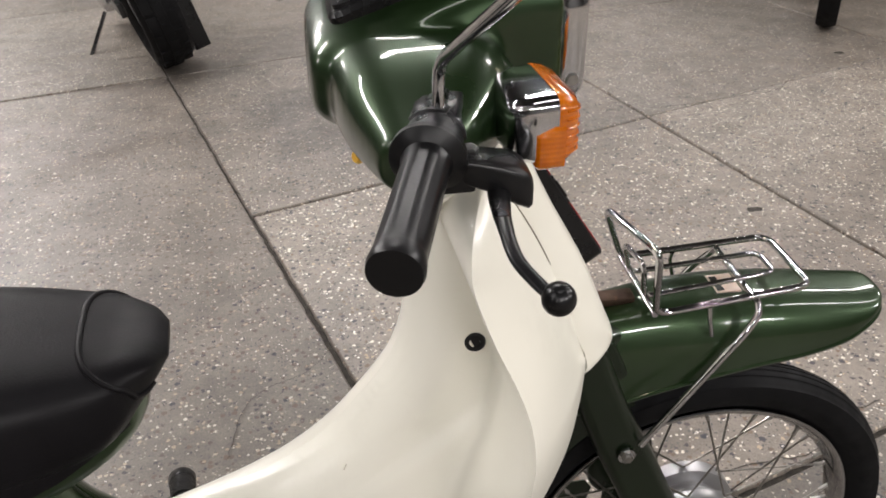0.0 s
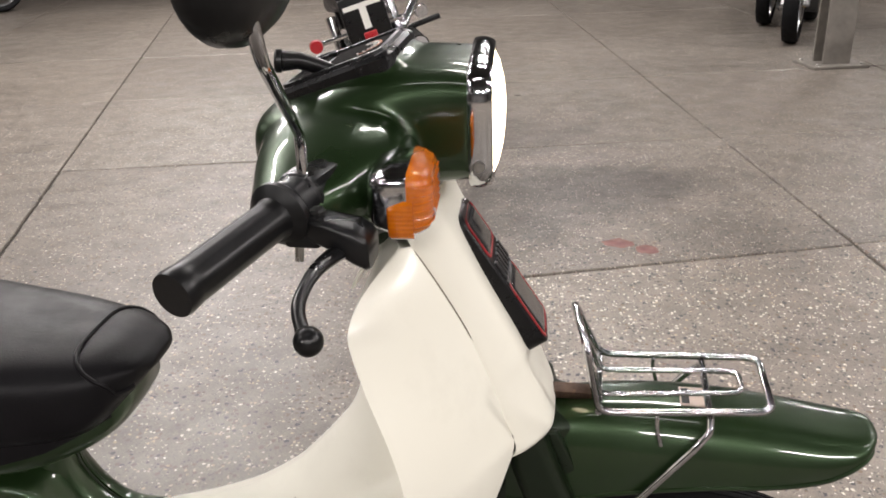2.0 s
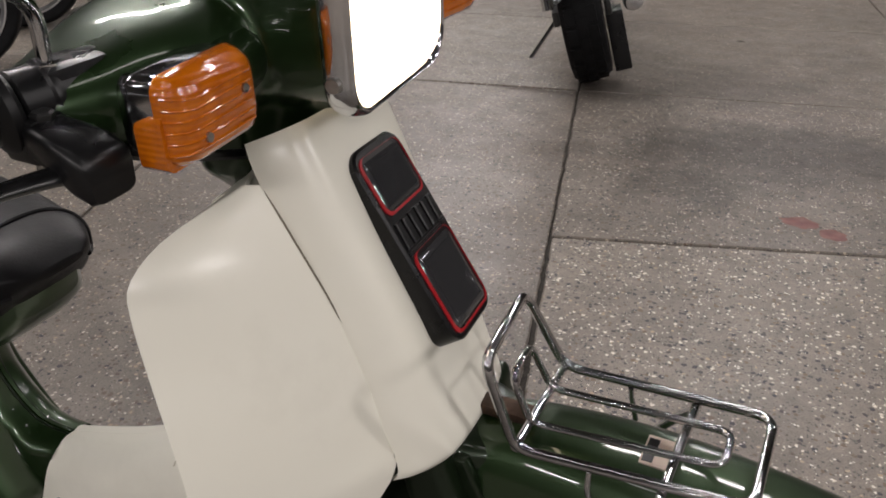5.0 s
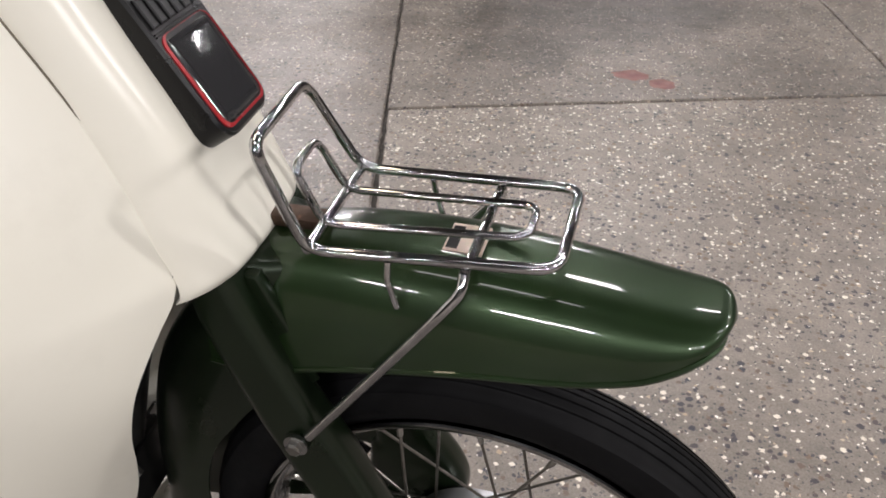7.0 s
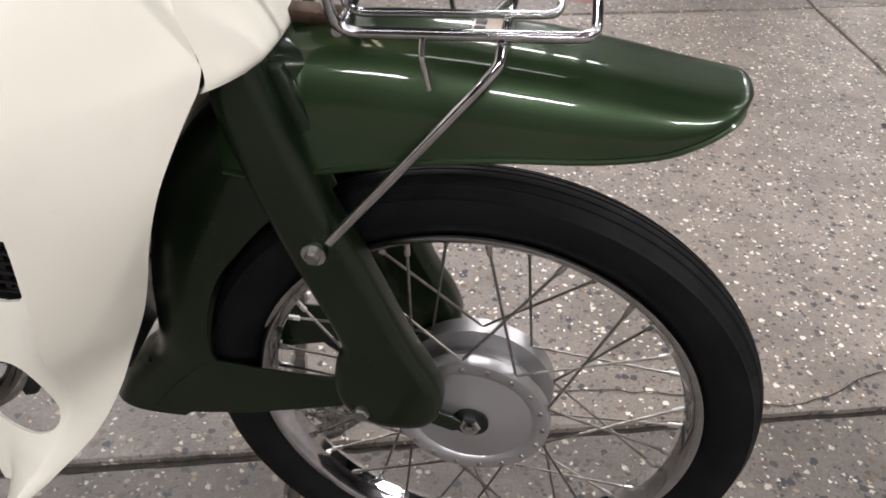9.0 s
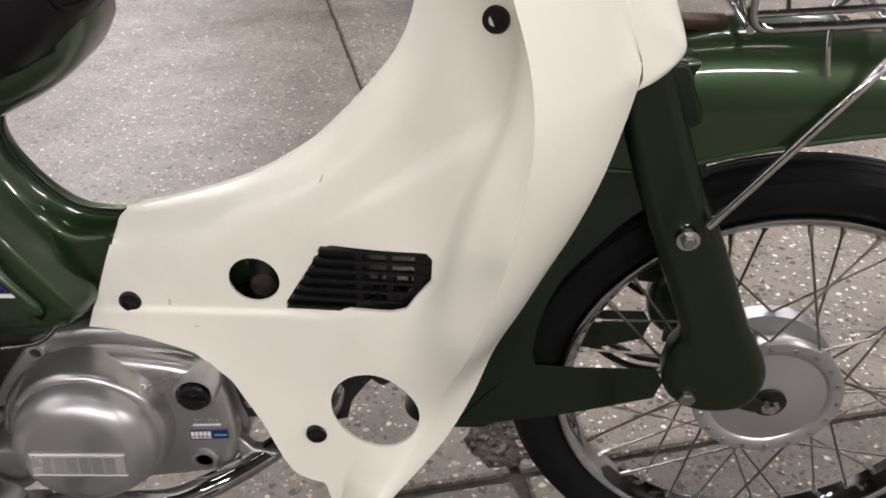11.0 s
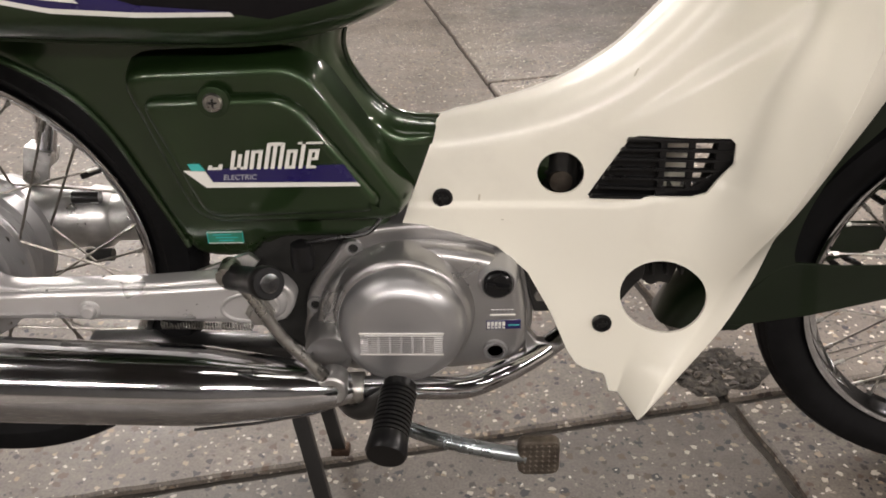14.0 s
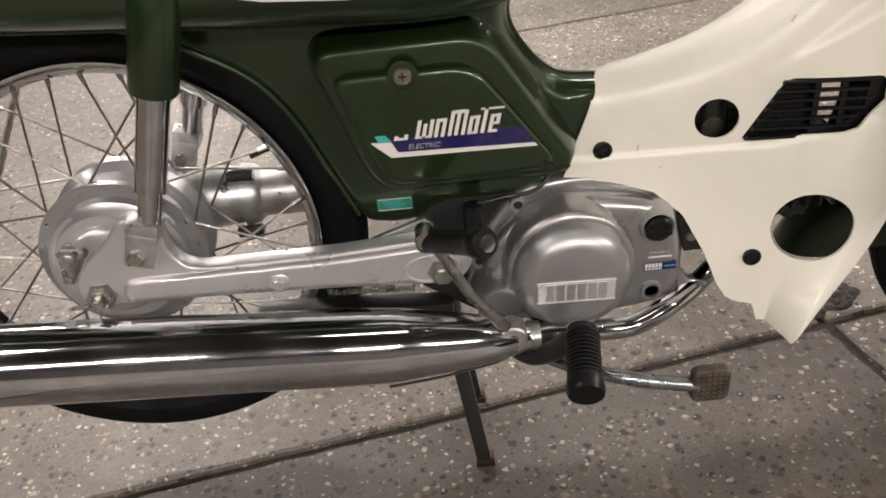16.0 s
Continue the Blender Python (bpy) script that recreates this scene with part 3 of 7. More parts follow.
def shield_row(z, side):
    """One level cut: from the top line or lower edge along the wall, then out to the ridge."""
    left = at_height(LOWER, z)[0] if z < 0.512 else float(np.interp(z, [p[1] for p in TOPLINE], [p[0] for p in TOPLINE]))
    right, out = at_height(RIDGE, z)
    corner = max(at_height(CORNER, z)[0], left + 0.002)
    P = []
    for k in range(53):
        x = left + (corner - left) * k / 52
        d = min((x - p[0]) ** 2 + (z - p[1]) ** 2 for p in TOPLINE) ** 0.5
        r = min(1.0, d / 0.045)
        P.append((x, 0.0 if k == 0 and z >= 0.512 else wall(x, z) * math.sqrt(max(0.0, 1 - (1 - r) ** 2.2))))
    cx, cy = P[-1]
    for k in range(1, 21):
        t = k / 20
        P.append((cx + (right - cx) * t, cy + (max(out, cy + 0.002) - cy) * t))
    for _ in range(12):
        Q = list(P)
        for k in range(44, 64):
            Q[k] = tuple(0.25 * P[k - 1][c] + 0.5 * P[k][c] + 0.25 * P[k + 1][c] for c in (0, 1))
        P = Q
    return [(x, side * y, z) for x, y in P], right, out


def shield_bmesh(side):
    bm = bmesh.new()
    zs = list(np.arange(0.214, 0.25, 0.0024)) + list(np.arange(0.25, 0.40, 0.005)) + list(np.arange(0.40, 0.418, 0.0028)) + list(np.arange(0.418, 0.448, 0.0011)) + list(np.arange(0.448, 0.64, 0.0024)) + list(np.arange(0.64, 0.9061, 0.006))
    V, F = [], []
    for z in zs:
        row, right, out = shield_row(z, side)
        V.append([bm.verts.new(p) for p in row])
        sx, sy = at_height(SEAM, z)
        a, b = Vector(row[-1]), Vector((sx, side * sy, z))
        bulge = Vector((0.6, side * 0.8, 0)) * (b - a).length * 0.04
        F.append([V[-1][-1]] + [bm.verts.new(a + (b - a) * (k / 10) + bulge * math.sin(math.pi * k / 10) ** 0.8) for k in range(1, 11)])
    for rows in (V, F):
        for a, b in zip(rows, rows[1:]):
            for k in range(len(a) - 1):
                bm.faces.new((a[k], a[k + 1], b[k + 1], b[k]))
    return bm


def solid(bm, name, thickness, cutters, mat, parent, label, xf, sharp=45):
    """A sheet given thickness, with holes cut through it."""
    bmesh.ops.remove_doubles(bm, verts=bm.verts[:], dist=1e-5)
    bmesh.ops.transform(bm, matrix=xf, verts=bm.verts[:])
    bmesh.ops.recalc_face_normals(bm, faces=bm.faces[:])
    me = bpy.data.meshes.new(name)
    bm.to_mesh(me)
    bm.free()
    ob = new(name, me)
    mod = ob.modifiers.new("wall", "SOLIDIFY")
    mod.thickness, mod.offset, mod.use_even_offset = thickness, 0.0, False
    tools = []
    for c in cutters:
        bmesh.ops.transform(c, matrix=xf, verts=c.verts[:])
        bmesh.ops.recalc_face_normals(c, faces=c.faces[:])
        cm = bpy.data.meshes.new("cutter")
        c.to_mesh(cm)
        c.free()
        co2 = new("cutter", cm)
        tools.append(co2)
        q = ob.modifiers.new("hole", "BOOLEAN")
        q.operation, q.object, q.solver = "DIFFERENCE", co2, "EXACT"
    dg = bpy.context.evaluated_depsgraph_get()
    out = bpy.data.meshes.new_from_object(ob.evaluated_get(dg))
    for t in tools:
        bpy.data.objects.remove(t)
    bpy.data.objects.remove(ob)
    out.name = name
    out.materials.clear()
    out.polygons.foreach_set("use_smooth", [True] * len(out.polygons))
    out.set_sharp_from_angle(angle=radians(sharp))
    return link_mesh(name, out, mat, parent, label)


def ellipse(cx, cz, rx, rz, y0, y1, seg=40, tilt=0.0):
    rows = []
    for y in (y0, y1):
        rows.append([(cx + rx * math.cos(a) * math.cos(tilt) - rz * math.sin(a) * math.sin(tilt), y, cz + rx * math.cos(a) * math.sin(tilt) + rz * math.sin(a) * math.cos(tilt)) for a in (2 * math.pi * k / seg for k in range(seg))])
    return loft(rows)


GRILLE = [(0.106, 0.444), (0.125, 0.476), (0.144, 0.507), (0.152, 0.510), (0.236, 0.512), (0.241, 0.507), (0.240, 0.488), (0.218, 0.457), (0.205, 0.452), (0.110, 0.441)]
holes = [ellipse(0.0785, 0.467, 0.0235, 0.0225, -0.2, -0.005), ellipse(0.187, 0.3385, 0.0430, 0.0420, -0.25, -0.01), loft([[(x, y, z) for x, z in GRILLE] for y in (-0.2, -0.02)])]
shield_r = solid(shield_bmesh(-1), "leg_shield_right", 0.003, holes, WHITE, bike, "cream moulded leg shield with two round holes and a grille opening", BODY)
solid(shield_bmesh(1), "leg_shield_left", 0.003, [loft([[(x, y, z) for x, z in [(0.254, 0.360), (0.254, 0.440), (0.320, 0.440), (0.320, 0.360)]] for y in (0.02, 0.26)])], WHITE, bike, "cream moulded leg shield", BODY)

# front cover between the two halves, with its badge
rows = []
for x, z, w, d in keyed([(0.397, 0.661, 0.083, 0.044), (0.402, 0.670, 0.0835, 0.046), (0.400, 0.684, 0.083, 0.0445), (0.393, 0.702, 0.083, 0.0440), (0.366, 0.762, 0.084, 0.046), (0.330, 0.838, 0.087, 0.042), (0.298, 0.910, 0.088, 0.040), (0.288, 0.932, 0.084, 0.038)], 30):
    ring = []
    for y, f in keyed([(-w, 0.0), (-w * 0.95, d * 0.36), (-w * 0.80, d * 0.78), (-w * 0.58, d * 0.96), (0, d * 1.03), (w * 0.58, d * 0.96), (w * 0.80, d * 0.78), (w * 0.95, d * 0.36), (w, 0.0)], 45):
        ring.append((x + f * 0.90, y, z + f * 0.38))
    rows.append(ring)
solid(loft(rows, False, False), "front_cover", 0.003, [], WHITE, bike, "cream front cover over the steering head", BODY)
rows = []
for x, z, w in keyed([(0.300, 0.894, 0.085), (0.278, 0.893, 0.086), (0.252, 0.880, 0.080), (0.236, 0.85, 0.07)], 10):
    rows.append([(x + 0.012 * math.sin(math.pi * k / 12), -w + 2 * w * k / 12, z + 0.014 * math.sin(math.pi * k / 12)) for k in range(13)])
solid(loft(rows, False, False), "upper_cover", 0.003, [], WHITE, bike, "cream inner cover under the handlebar", BODY)

SEAMDIRT = plastic("grimy_seam", (0.16, 0.14, 0.10), 0.8)
for sy in (-1, 1):
    part("seam_gap", tube([(x + 0.0012, sy * (y + 0.0016), z) for z, x, y in SEAM if 0.684 < z < 0.902], 0.0008, 6), SEAMDIRT, bike, "dirty gap between leg shield and front cover", BODY)
# badge: a long black plate on the slope of the cover
slope = Vector((0.429 - 0.343, 0, 0.773 - 0.907)).normalized()
outn = Vector((-slope.z, 0, slope.x))
BADGE = Matrix(((slope.x, 0, outn.x, 0.3865), (0, 1, 0, MID), (slope.z, 0, outn.z, 0.8445), (0, 0, 0, 1)))


def rounded(u0, u1, v0, v1, r, n=5):
    pts = []
    for cu, cv, a0 in ((u1 - r, v1 - r, 0), (u0 + r, v1 - r, 90), (u0 + r, v0 + r, 180), (u1 - r, v0 + r, 270)):
        for k in range(n + 1):
            a = radians(a0 + 90 * k / n)
            pts.append((cu + r * math.cos(a), cv + r * math.sin(a)))
    return pts


def plate(outline, h0, h1, bev=0.0015):
    """A plate lying in the u, v plane with its face at height h1."""
    return loft([[(u, v, h0) for u, v in outline], [(u, v, h1 - bev) for u, v in outline], [(u, v, h1) for u, v in offset(outline, bev)]])


badge = part("badge", plate(rounded(-0.082, 0.088, -0.0395, 0.0395, 0.016), -0.02, 0.0035, 0.002), BLACK, bike, "long black badge plate with red piping", BADGE, 30)
for u0, u1 in ((-0.075, -0.026), (0.008, 0.082)):
    o = rounded(u0, u1, -0.035, 0.035, 0.009)
    i = [(u + (0.0003 if u < (u0 + u1) / 2 else -0.0020), v + (0.0034 if v < 0 else -0.0003)) for u, v in o]
    b = loft([[(u, v, 0.003) for u, v in o], [(u, v, 0.0045) for u, v in o], [(u, v, 0.0045) for u, v in i], [(u, v, 0.003) for u, v in i]], True, False)
    part("piping", b, RED, badge, "red piping", BADGE)
    q = offset(o, 0.0042)
    part("insert", loft([[(u, v, 0.002) for u, v in q], [(u, v, 0.0042) for u, v in q], [(u, v, 0.0050) for u, v in offset(q, 0.0015)], [(u, v, 0.0053) for u, v in offset(q, 0.006)]]), GAUGE, badge, "smoked glossy insert", BADGE, 60)
for k in range(6):
    v = -0.030 + 0.0120 * k
    part("raised_bar", plate([(-0.020, v - 0.004), (-0.020, v + 0.004), (0.002, v + 0.004), (0.002, v - 0.004)], 0.002, 0.0062, 0.001), BLACK, badge, "", BADGE)
for u in (0.0045, 0.0065):
    part("ridge", plate([(u, -0.036), (u + 0.0012, -0.036), (u + 0.0012, 0.036), (u, 0.036)], 0.003, 0.0052, 0.0004), BLACK, badge, "", BADGE)
part("small_mark", plate(rounded(0.071, 0.0755, -0.004, 0.008, 0.0015), 0.004, 0.0048, 0.0003), DECALWHITE, badge, "", BADGE)

# grille in the leg shield: a dark panel with slats and slots
def sheared(b):
    for v in b.verts:
        v.co.y -= 0.118 * (v.co.x - 0.17)
    return b


GY = -wall(0.17, 0.476)
gr = part("grille", sheared(pillow([(0.103, 0.440), (0.125, 0.476), (0.146, 0.512), (0.180, 0.514), (0.176, 0.440)], GY + 0.012, GY + 0.016, 0.001, 1)), BLACK, bike, "black louvred grille", BODY)
for k in range(7):
    z = 0.4455 + 0.0103 * k
    x0 = 0.106 + (z - 0.442) * 0.52
    x1 = min(0.2425, 0.207 + (z - 0.448) * 0.80)
    part("slat", sheared(pillow([(x0, z - 0.0020), (x1, z - 0.0012), (x1 + 0.001, z + 0.0022), (x0 + 0.002, z + 0.0016)], GY - 0.0025, GY + 0.0035, 0.001, 2)), BLACK, gr, "", BODY)
for k, end in enumerate(([(0.223, 0.455), (0.246, 0.486), (0.246, 0.509), (0.226, 0.510)], [(0.172, 0.438), (0.206, 0.444), (0.228, 0.458), (0.226, 0.474), (0.204, 0.457), (0.172, 0.453)], [(0.172, 0.504), (0.230, 0.505), (0.230, 0.510), (0.172, 0.509)])):
    part("grille_edge", sheared(pillow(end, GY - 0.001 + 0.0007 * k, GY + 0.004, 0.0008, 1)), BLACK, gr, "", BODY)
for x in (0.176, 0.203):
    part("grille_bar", sheared(box(x - 0.003, x + 0.003, GY + 0.000, GY + 0.005, 0.448 + 0.6 * max(0, x - 0.20), 0.506)), BLACK, gr, "", BODY)
for at, r in (((-0.042, MID - wall(-0.042, 0.436) - 0.002, 0.436), 0.0108), ((0.128, MID - wall(0.128, 0.299) - 0.002, 0.299), 0.0108)):
    screw(bike, at, r)
plug = part("rubber_plug", lathe([(-0.006, 0.0115), (0.003, 0.0115), (0.005, 0.0100), (0.005, 0.0060), (0.0035, 0.0052), (0.0035, 0)], "y", 24), BLACK, bike, "round black rubber plug", Matrix.Translation((0.289, -0.074, 0.710)) @ pose(0, 0, 0, 180, 0, -14))

SCUFF = plastic("scuffed_plastic", (0.58, 0.54, 0.44), 0.7)
for x, z, w, h, a in ((0.146, 0.571, 0.0007, 0.008, 25), (-0.004, 0.438, 0.0010, 0.007, 8), (0.020, 0.416, 0.0014, 0.0012, 0)):
    part("scuff_mark", box(-w, w, -0.0003, 0.0003, -h / 2, h / 2), SCUFF, shield_r, "", Matrix.Translation((x, MID - wall(x, z) - 0.0020, z)) @ pose(0, 0, 0, 0, a, 0))

# frame: pressed-steel spine, rear mudguard and saddle body -----------------
FRAME = [(-0.094, 0.452), (-0.116, 0.480), (-0.145, 0.520), (-0.172, 0.570), (-0.180, 0.64), (-0.30, 0.668), (-0.60, 0.70), (-0.90, 0.70), (-0.935, 0.55), (-0.90, 0.49), (-0.875, 0.495), (-0.84, 0.550), (-0.76, 0.605), (-0.68, 0.630), (-0.61, 0.630), (-0.53, 0.616), (-0.43, 0.568), (-0.382, 0.52), (-0.346, 0.446), (-0.318, 0.382), (-0.290, 0.368), (-0.250, 0.370), (-0.226, 0.388), (-0.149, 0.390), (-0.104, 0.396)]
frame_body = part("frame", pillow(FRAME, -0.0385, 0.056, 0.010, 4, 3), GREEN, bike, "green pressed-steel frame and rear mudguard", BODY)
lip = tube([(p.x, -0.0365, p.y) for p in catmull([(-0.318, 0.382, 0), (-0.346, 0.446, 0), (-0.382, 0.52, 0), (-0.43, 0.568, 0), (-0.53, 0.616, 0), (-0.61, 0.630, 0), (-0.68, 0.630, 0), (-0.76, 0.605, 0), (-0.84, 0.550, 0)], 6)], 0.0035, 8)
part("mudguard_lip", lip, GREEN, frame_body, "", BODY)
# the neck: two pressed halves that meet in a welded seam along the middle
NECKLINE = [(p.x, p.y) for p in catmull([(-0.040, 0.5110, 0), (-0.049, 0.5112, 0), (-0.073, 0.5135, 0), (-0.091, 0.519, 0), (-0.108, 0.533, 0), (-0.122, 0.5505, 0), (-0.134, 0.571, 0), (-0.1385, 0.588, 0), (-0.137, 0.604, 0), (-0.128, 0.630, 0), (-0.115, 0.655, 0)], 5)]


def neck_half(side):
    rows = []
    for i, (x, z) in enumerate(NECKLINE):
        a, b = NECKLINE[max(i - 1, 0)], NECKLINE[min(i + 1, len(NECKLINE) - 1)]
        n = Vector((-(a[1] - b[1]), a[0] - b[0])).normalized()
        if n.x > 0 or n.y > 0.5:
            n = -n
        w = 0.0395
        deep = 0.034
        row = [(x - n.x * 0.003, side * y, z - n.y * 0.003) for y in (0.0, 0.0022)] + [(x + n.x * 0.0005, side * 0.0026, z + n.y * 0.0005)]
        for k in range(1, 9):
            t = math.pi / 2 * k / 8
            d = deep * (1 - math.cos(t)) ** 0.9
            row.append((x + n.x * d, side * (0.0026 + (w - 0.0026) * math.sin(t) ** 0.9), z + n.y * d))
        row.append((x + n.x * (deep + 0.02), side * w, z + n.y * (deep + 0.02)))
        row.append((x + n.x * (deep + 0.046), side * (w - 0.0002), z + n.y * (deep + 0.046)))
        # the front ends along the slanting edge of the leg shield, just inside it
        row = [(min(px, -0.046 - 0.30 * (0.512 - pz)), py, pz) for px, py, pz in row]
        rows.append([(px, py if px < -0.115 else side * min(abs(py), wall(px, pz) - 0.0030 + 0.0085 * min(1.0, max(0.0, (-0.048 - 0.377 * (0.512 - pz) - px) / 0.03))), pz) for px, py, pz in row])
    return loft(rows, False, False)


for side in (-1, 1):
    part("neck_half", neck_half(side), GREEN, frame_body, "", BODY, 40)
    part("frame_seam", tube([(x + 0.0004, side * 0.0040, z - 0.0008) for x, z in NECKLINE], 0.0016, 8), GREEN_DARK, frame_body, "", BODY)
part("spine", shell([(-0.08, 0.43, 0.485, 0.030), (0.0, 0.43, 0.485, 0.026), (0.04, 0.43, 0.490, 0.024), (0.18, 0.48, 0.55, 0.022)], 20, 24, 0.72), GREEN, bike, "glossy green frame spine", BODY)
BODYROWS = [(-0.96, 0.70, 0.78, 0.06), (-0.88, 0.660, 0.76, 0.095), (-0.70, 0.636, 0.75, 0.118), (-0.50, 0.622, 0.74, 0.122), (-0.35, 0.612, 0.735, 0.122), (-0.22, 0.606, 0.73, 0.115), (-0.14, 0.614, 0.728, 0.100), (-0.085, 0.635, 0.722, 0.082), (-0.05, 0.659, 0.716, 0.062), (-0.034, 0.682, 0.712, 0.042)]
saddle_body = part("saddle_body", shell(BODYROWS, 60, 40, 0.62), GREEN, bike, "glossy dark green body under the saddle", BODY)
SEAT = [(-0.92, 0.700, 0.805, 0.075, 0.7), (-0.86, 0.682, 0.826, 0.105, 0.66), (-0.70, 0.676, 0.832, 0.122, 0.6), (-0.50, 0.676, 0.822, 0.130, 0.58), (-0.34, 0.676, 0.799, 0.130, 0.56), (-0.22, 0.656, 0.779, 0.126, 0.56), (-0.14, 0.654, 0.769, 0.114, 0.56), (-0.085, 0.660, 0.762, 0.098, 0.58), (-0.057, 0.676, 0.758, 0.086, 0.60), (-0.037, 0.698, 0.753, 0.070, 0.62), (-0.019, 0.718, 0.746, 0.052, 0.68), (-0.008, 0.728, 0.738, 0.030, 0.8)]
seat = part("saddle", shell(SEAT, 80, 56, 0.6), VINYL, bike, "black vinyl saddle with piping at the nose", BODY, 60)
# piping: a loop from side to side over the nose
rowsS = keyed(SEAT, 240)
pts = []
for k in range(49):
    a = math.pi * (-0.16 + 1.32 * k / 48)
    x = -0.040 - 0.044 * max(0.0, math.sin(a)) ** 1.3 + 0.018 * max(0.0, -math.sin(a) * 2)
    r = min(rowsS, key=lambda q: abs(q[0] - x))
    lo, hi, w, ex = r[1], r[2], r[3], r[4]
    ca, sa = math.cos(a), math.sin(a)
    pts.append((x, 1.004 * w * math.copysign(abs(ca) ** ex, ca), (lo + hi) / 2 + 1.004 * (hi - lo) / 2 * math.copysign(abs(sa) ** ex, sa)))
part("piping", tube(pts, 0.0030, 8), VINYL, seat, "black piping", BODY)
CHALK = plastic("grey_chalk", (0.34, 0.33, 0.36), 0.9, 0.3)


def seat_top(x, y):
    r = min(rowsS, key=lambda q: abs(q[0] - x))
    lo, hi, w, ex = r[1], r[2], r[3], r[4]
    c = min(0.999, abs(y) / w) ** (1 / ex)
    return (x, y, (lo + hi) / 2 + (hi - lo) / 2 * (1 - c * c) ** (ex / 2) + 0.0006)


def chalk(a, b, w=0.0022):
    rows = []
    for k in range(9):
        t = k / 8
        p = Vector(a) * (1 - t) + Vector(b) * t
        d = (Vector(b) - Vector(a)).normalized()
        o = Vector((-d.y, d.x)) * w * (0.7 + 0.5 * noise.noise((t * 6, a[0] * 40, b[1] * 40)))
        rows.append([seat_top(p.x + o.x, p.y + o.y), seat_top(p.x - o.x, p.y - o.y)])
    part("chalk_bar", loft(rows, False, False), CHALK, seat, "", BODY)


for a, b in (((-0.262, 0.048), (-0.262, 0.012)), ((-0.262, 0.048), (-0.244, 0.046)), ((-0.262, 0.030), (-0.247, 0.028)), ((-0.236, 0.044), (-0.234, 0.014)), ((-0.246, 0.044), (-0.224, 0.043)), ((-0.300, -0.006), (-0.276, -0.004)), ((-0.276, -0.004), (-0.274, -0.026)), ((-0.300, -0.006), (-0.304, -0.024)), ((-0.304, -0.024), (-0.274, -0.026))):
    chalk(a, b)


# stripes on the saddle body, laid on its side
BODYFINE = keyed(BODYROWS, 240)


def on_body(x, z, lift):
    r = min(BODYFINE, key=lambda q: abs(q[0] - x))
    lo, hi, w = r[1], r[2], r[3]
    s = max(-1.0, min(1.0, (z - (lo + hi) / 2) / ((hi - lo) / 2)))
    sa = abs(s) ** (1 / 0.62)
    return (x, -(w * max(0.0, 1 - sa * sa) ** (0.5 * 0.62) + lift), z)


def body_decal(name, low, high, mat, lift, parent, label=""):
    """A strip between two lines of (x, z), pressed onto the side of the saddle body."""
    rows = []
    for (ax, az), (bx, bz), (cx, cz), (dx, dz) in zip(low, low[1:], high[1:], high):
        for u in (k / 6 for k in range(7)):
            lx, lz, hx, hz = ax + (bx - ax) * u, az + (bz - az) * u, dx + (cx - dx) * u, dz + (cz - dz) * u
            rows.append([on_body(lx + (hx - lx) * v, lz + (hz - lz) * v, lift) for v in (k / 8 for k in range(9))])
    b = loft(rows, False, False)
    bmesh.ops.remove_doubles(b, verts=b.verts[:], dist=1e-6)
    part(name, b, mat, parent, label, BODY)


# black band paints in the shade on the green body under the saddle
body_decal("black_side_panel", [(-0.60, 0.758), (-0.42, 0.738), (-0.369, 0.6985), (-0.33, 0.668), (-0.296, 0.657), (-0.217, 0.6475), (-0.187, 0.641), (-0.141, 0.650), (-0.118, 0.655), (-0.05, 0.684)], [(-0.60, 0.765), (-0.42, 0.745), (-0.369, 0.738), (-0.33, 0.733), (-0.296, 0.731), (-0.217, 0.728), (-0.187, 0.727), (-0.141, 0.725), (-0.118, 0.723), (-0.05, 0.712)], VINYL, 0.0008, saddle_body, "black band painted for the shade below the saddle")
body_decal("stripe", [(-0.60, 0.690), (-0.42, 0.664), (-0.369, 0.653), (-0.297, 0.6475), (-0.215, 0.6455)], [(-0.60, 0.695), (-0.42, 0.6685), (-0.369, 0.6575), (-0.297, 0.652), (-0.218, 0.6495)], DECALWHITE, 0.0022, saddle_body, "thin white stripe")
body_decal("stripe", [(-0.60, 0.694), (-0.42, 0.668), (-0.369, 0.657), (-0.33, 0.654), (-0.297, 0.6515), (-0.217, 0.649)], [(-0.60, 0.758), (-0.42, 0.738), (-0.369, 0.699), (-0.33, 0.669), (-0.296, 0.658), (-0.217, 0.6495)], PURPLE, 0.0014, saddle_body, "navy blue stripe")
body_decal("stripe", [(-0.392, 0.667), (-0.343, 0.661)], [(-0.400, 0.6885), (-0.362, 0.681)], DECALWHITE, 0.0024, saddle_body, "white flash")
body_decal("stripe", [(-0.4005, 0.689), (-0.3625, 0.6815)], [(-0.4025, 0.6925), (-0.3665, 0.687)], DECALGREY, 0.0024, saddle_body, "grey flash")
body_decal("stripe", [(-0.403, 0.693), (-0.367, 0.6875)], [(-0.420, 0.724), (-0.388, 0.720)], CYAN, 0.0024, saddle_body, "turquoise flash")
part("body_lip", tube([on_body(x, lo + 0.0065, -0.001) for x, lo, hi, w in BODYFINE if -0.80 < x < -0.16], 0.0032, 8), GREEN, saddle_body, "", BODY)

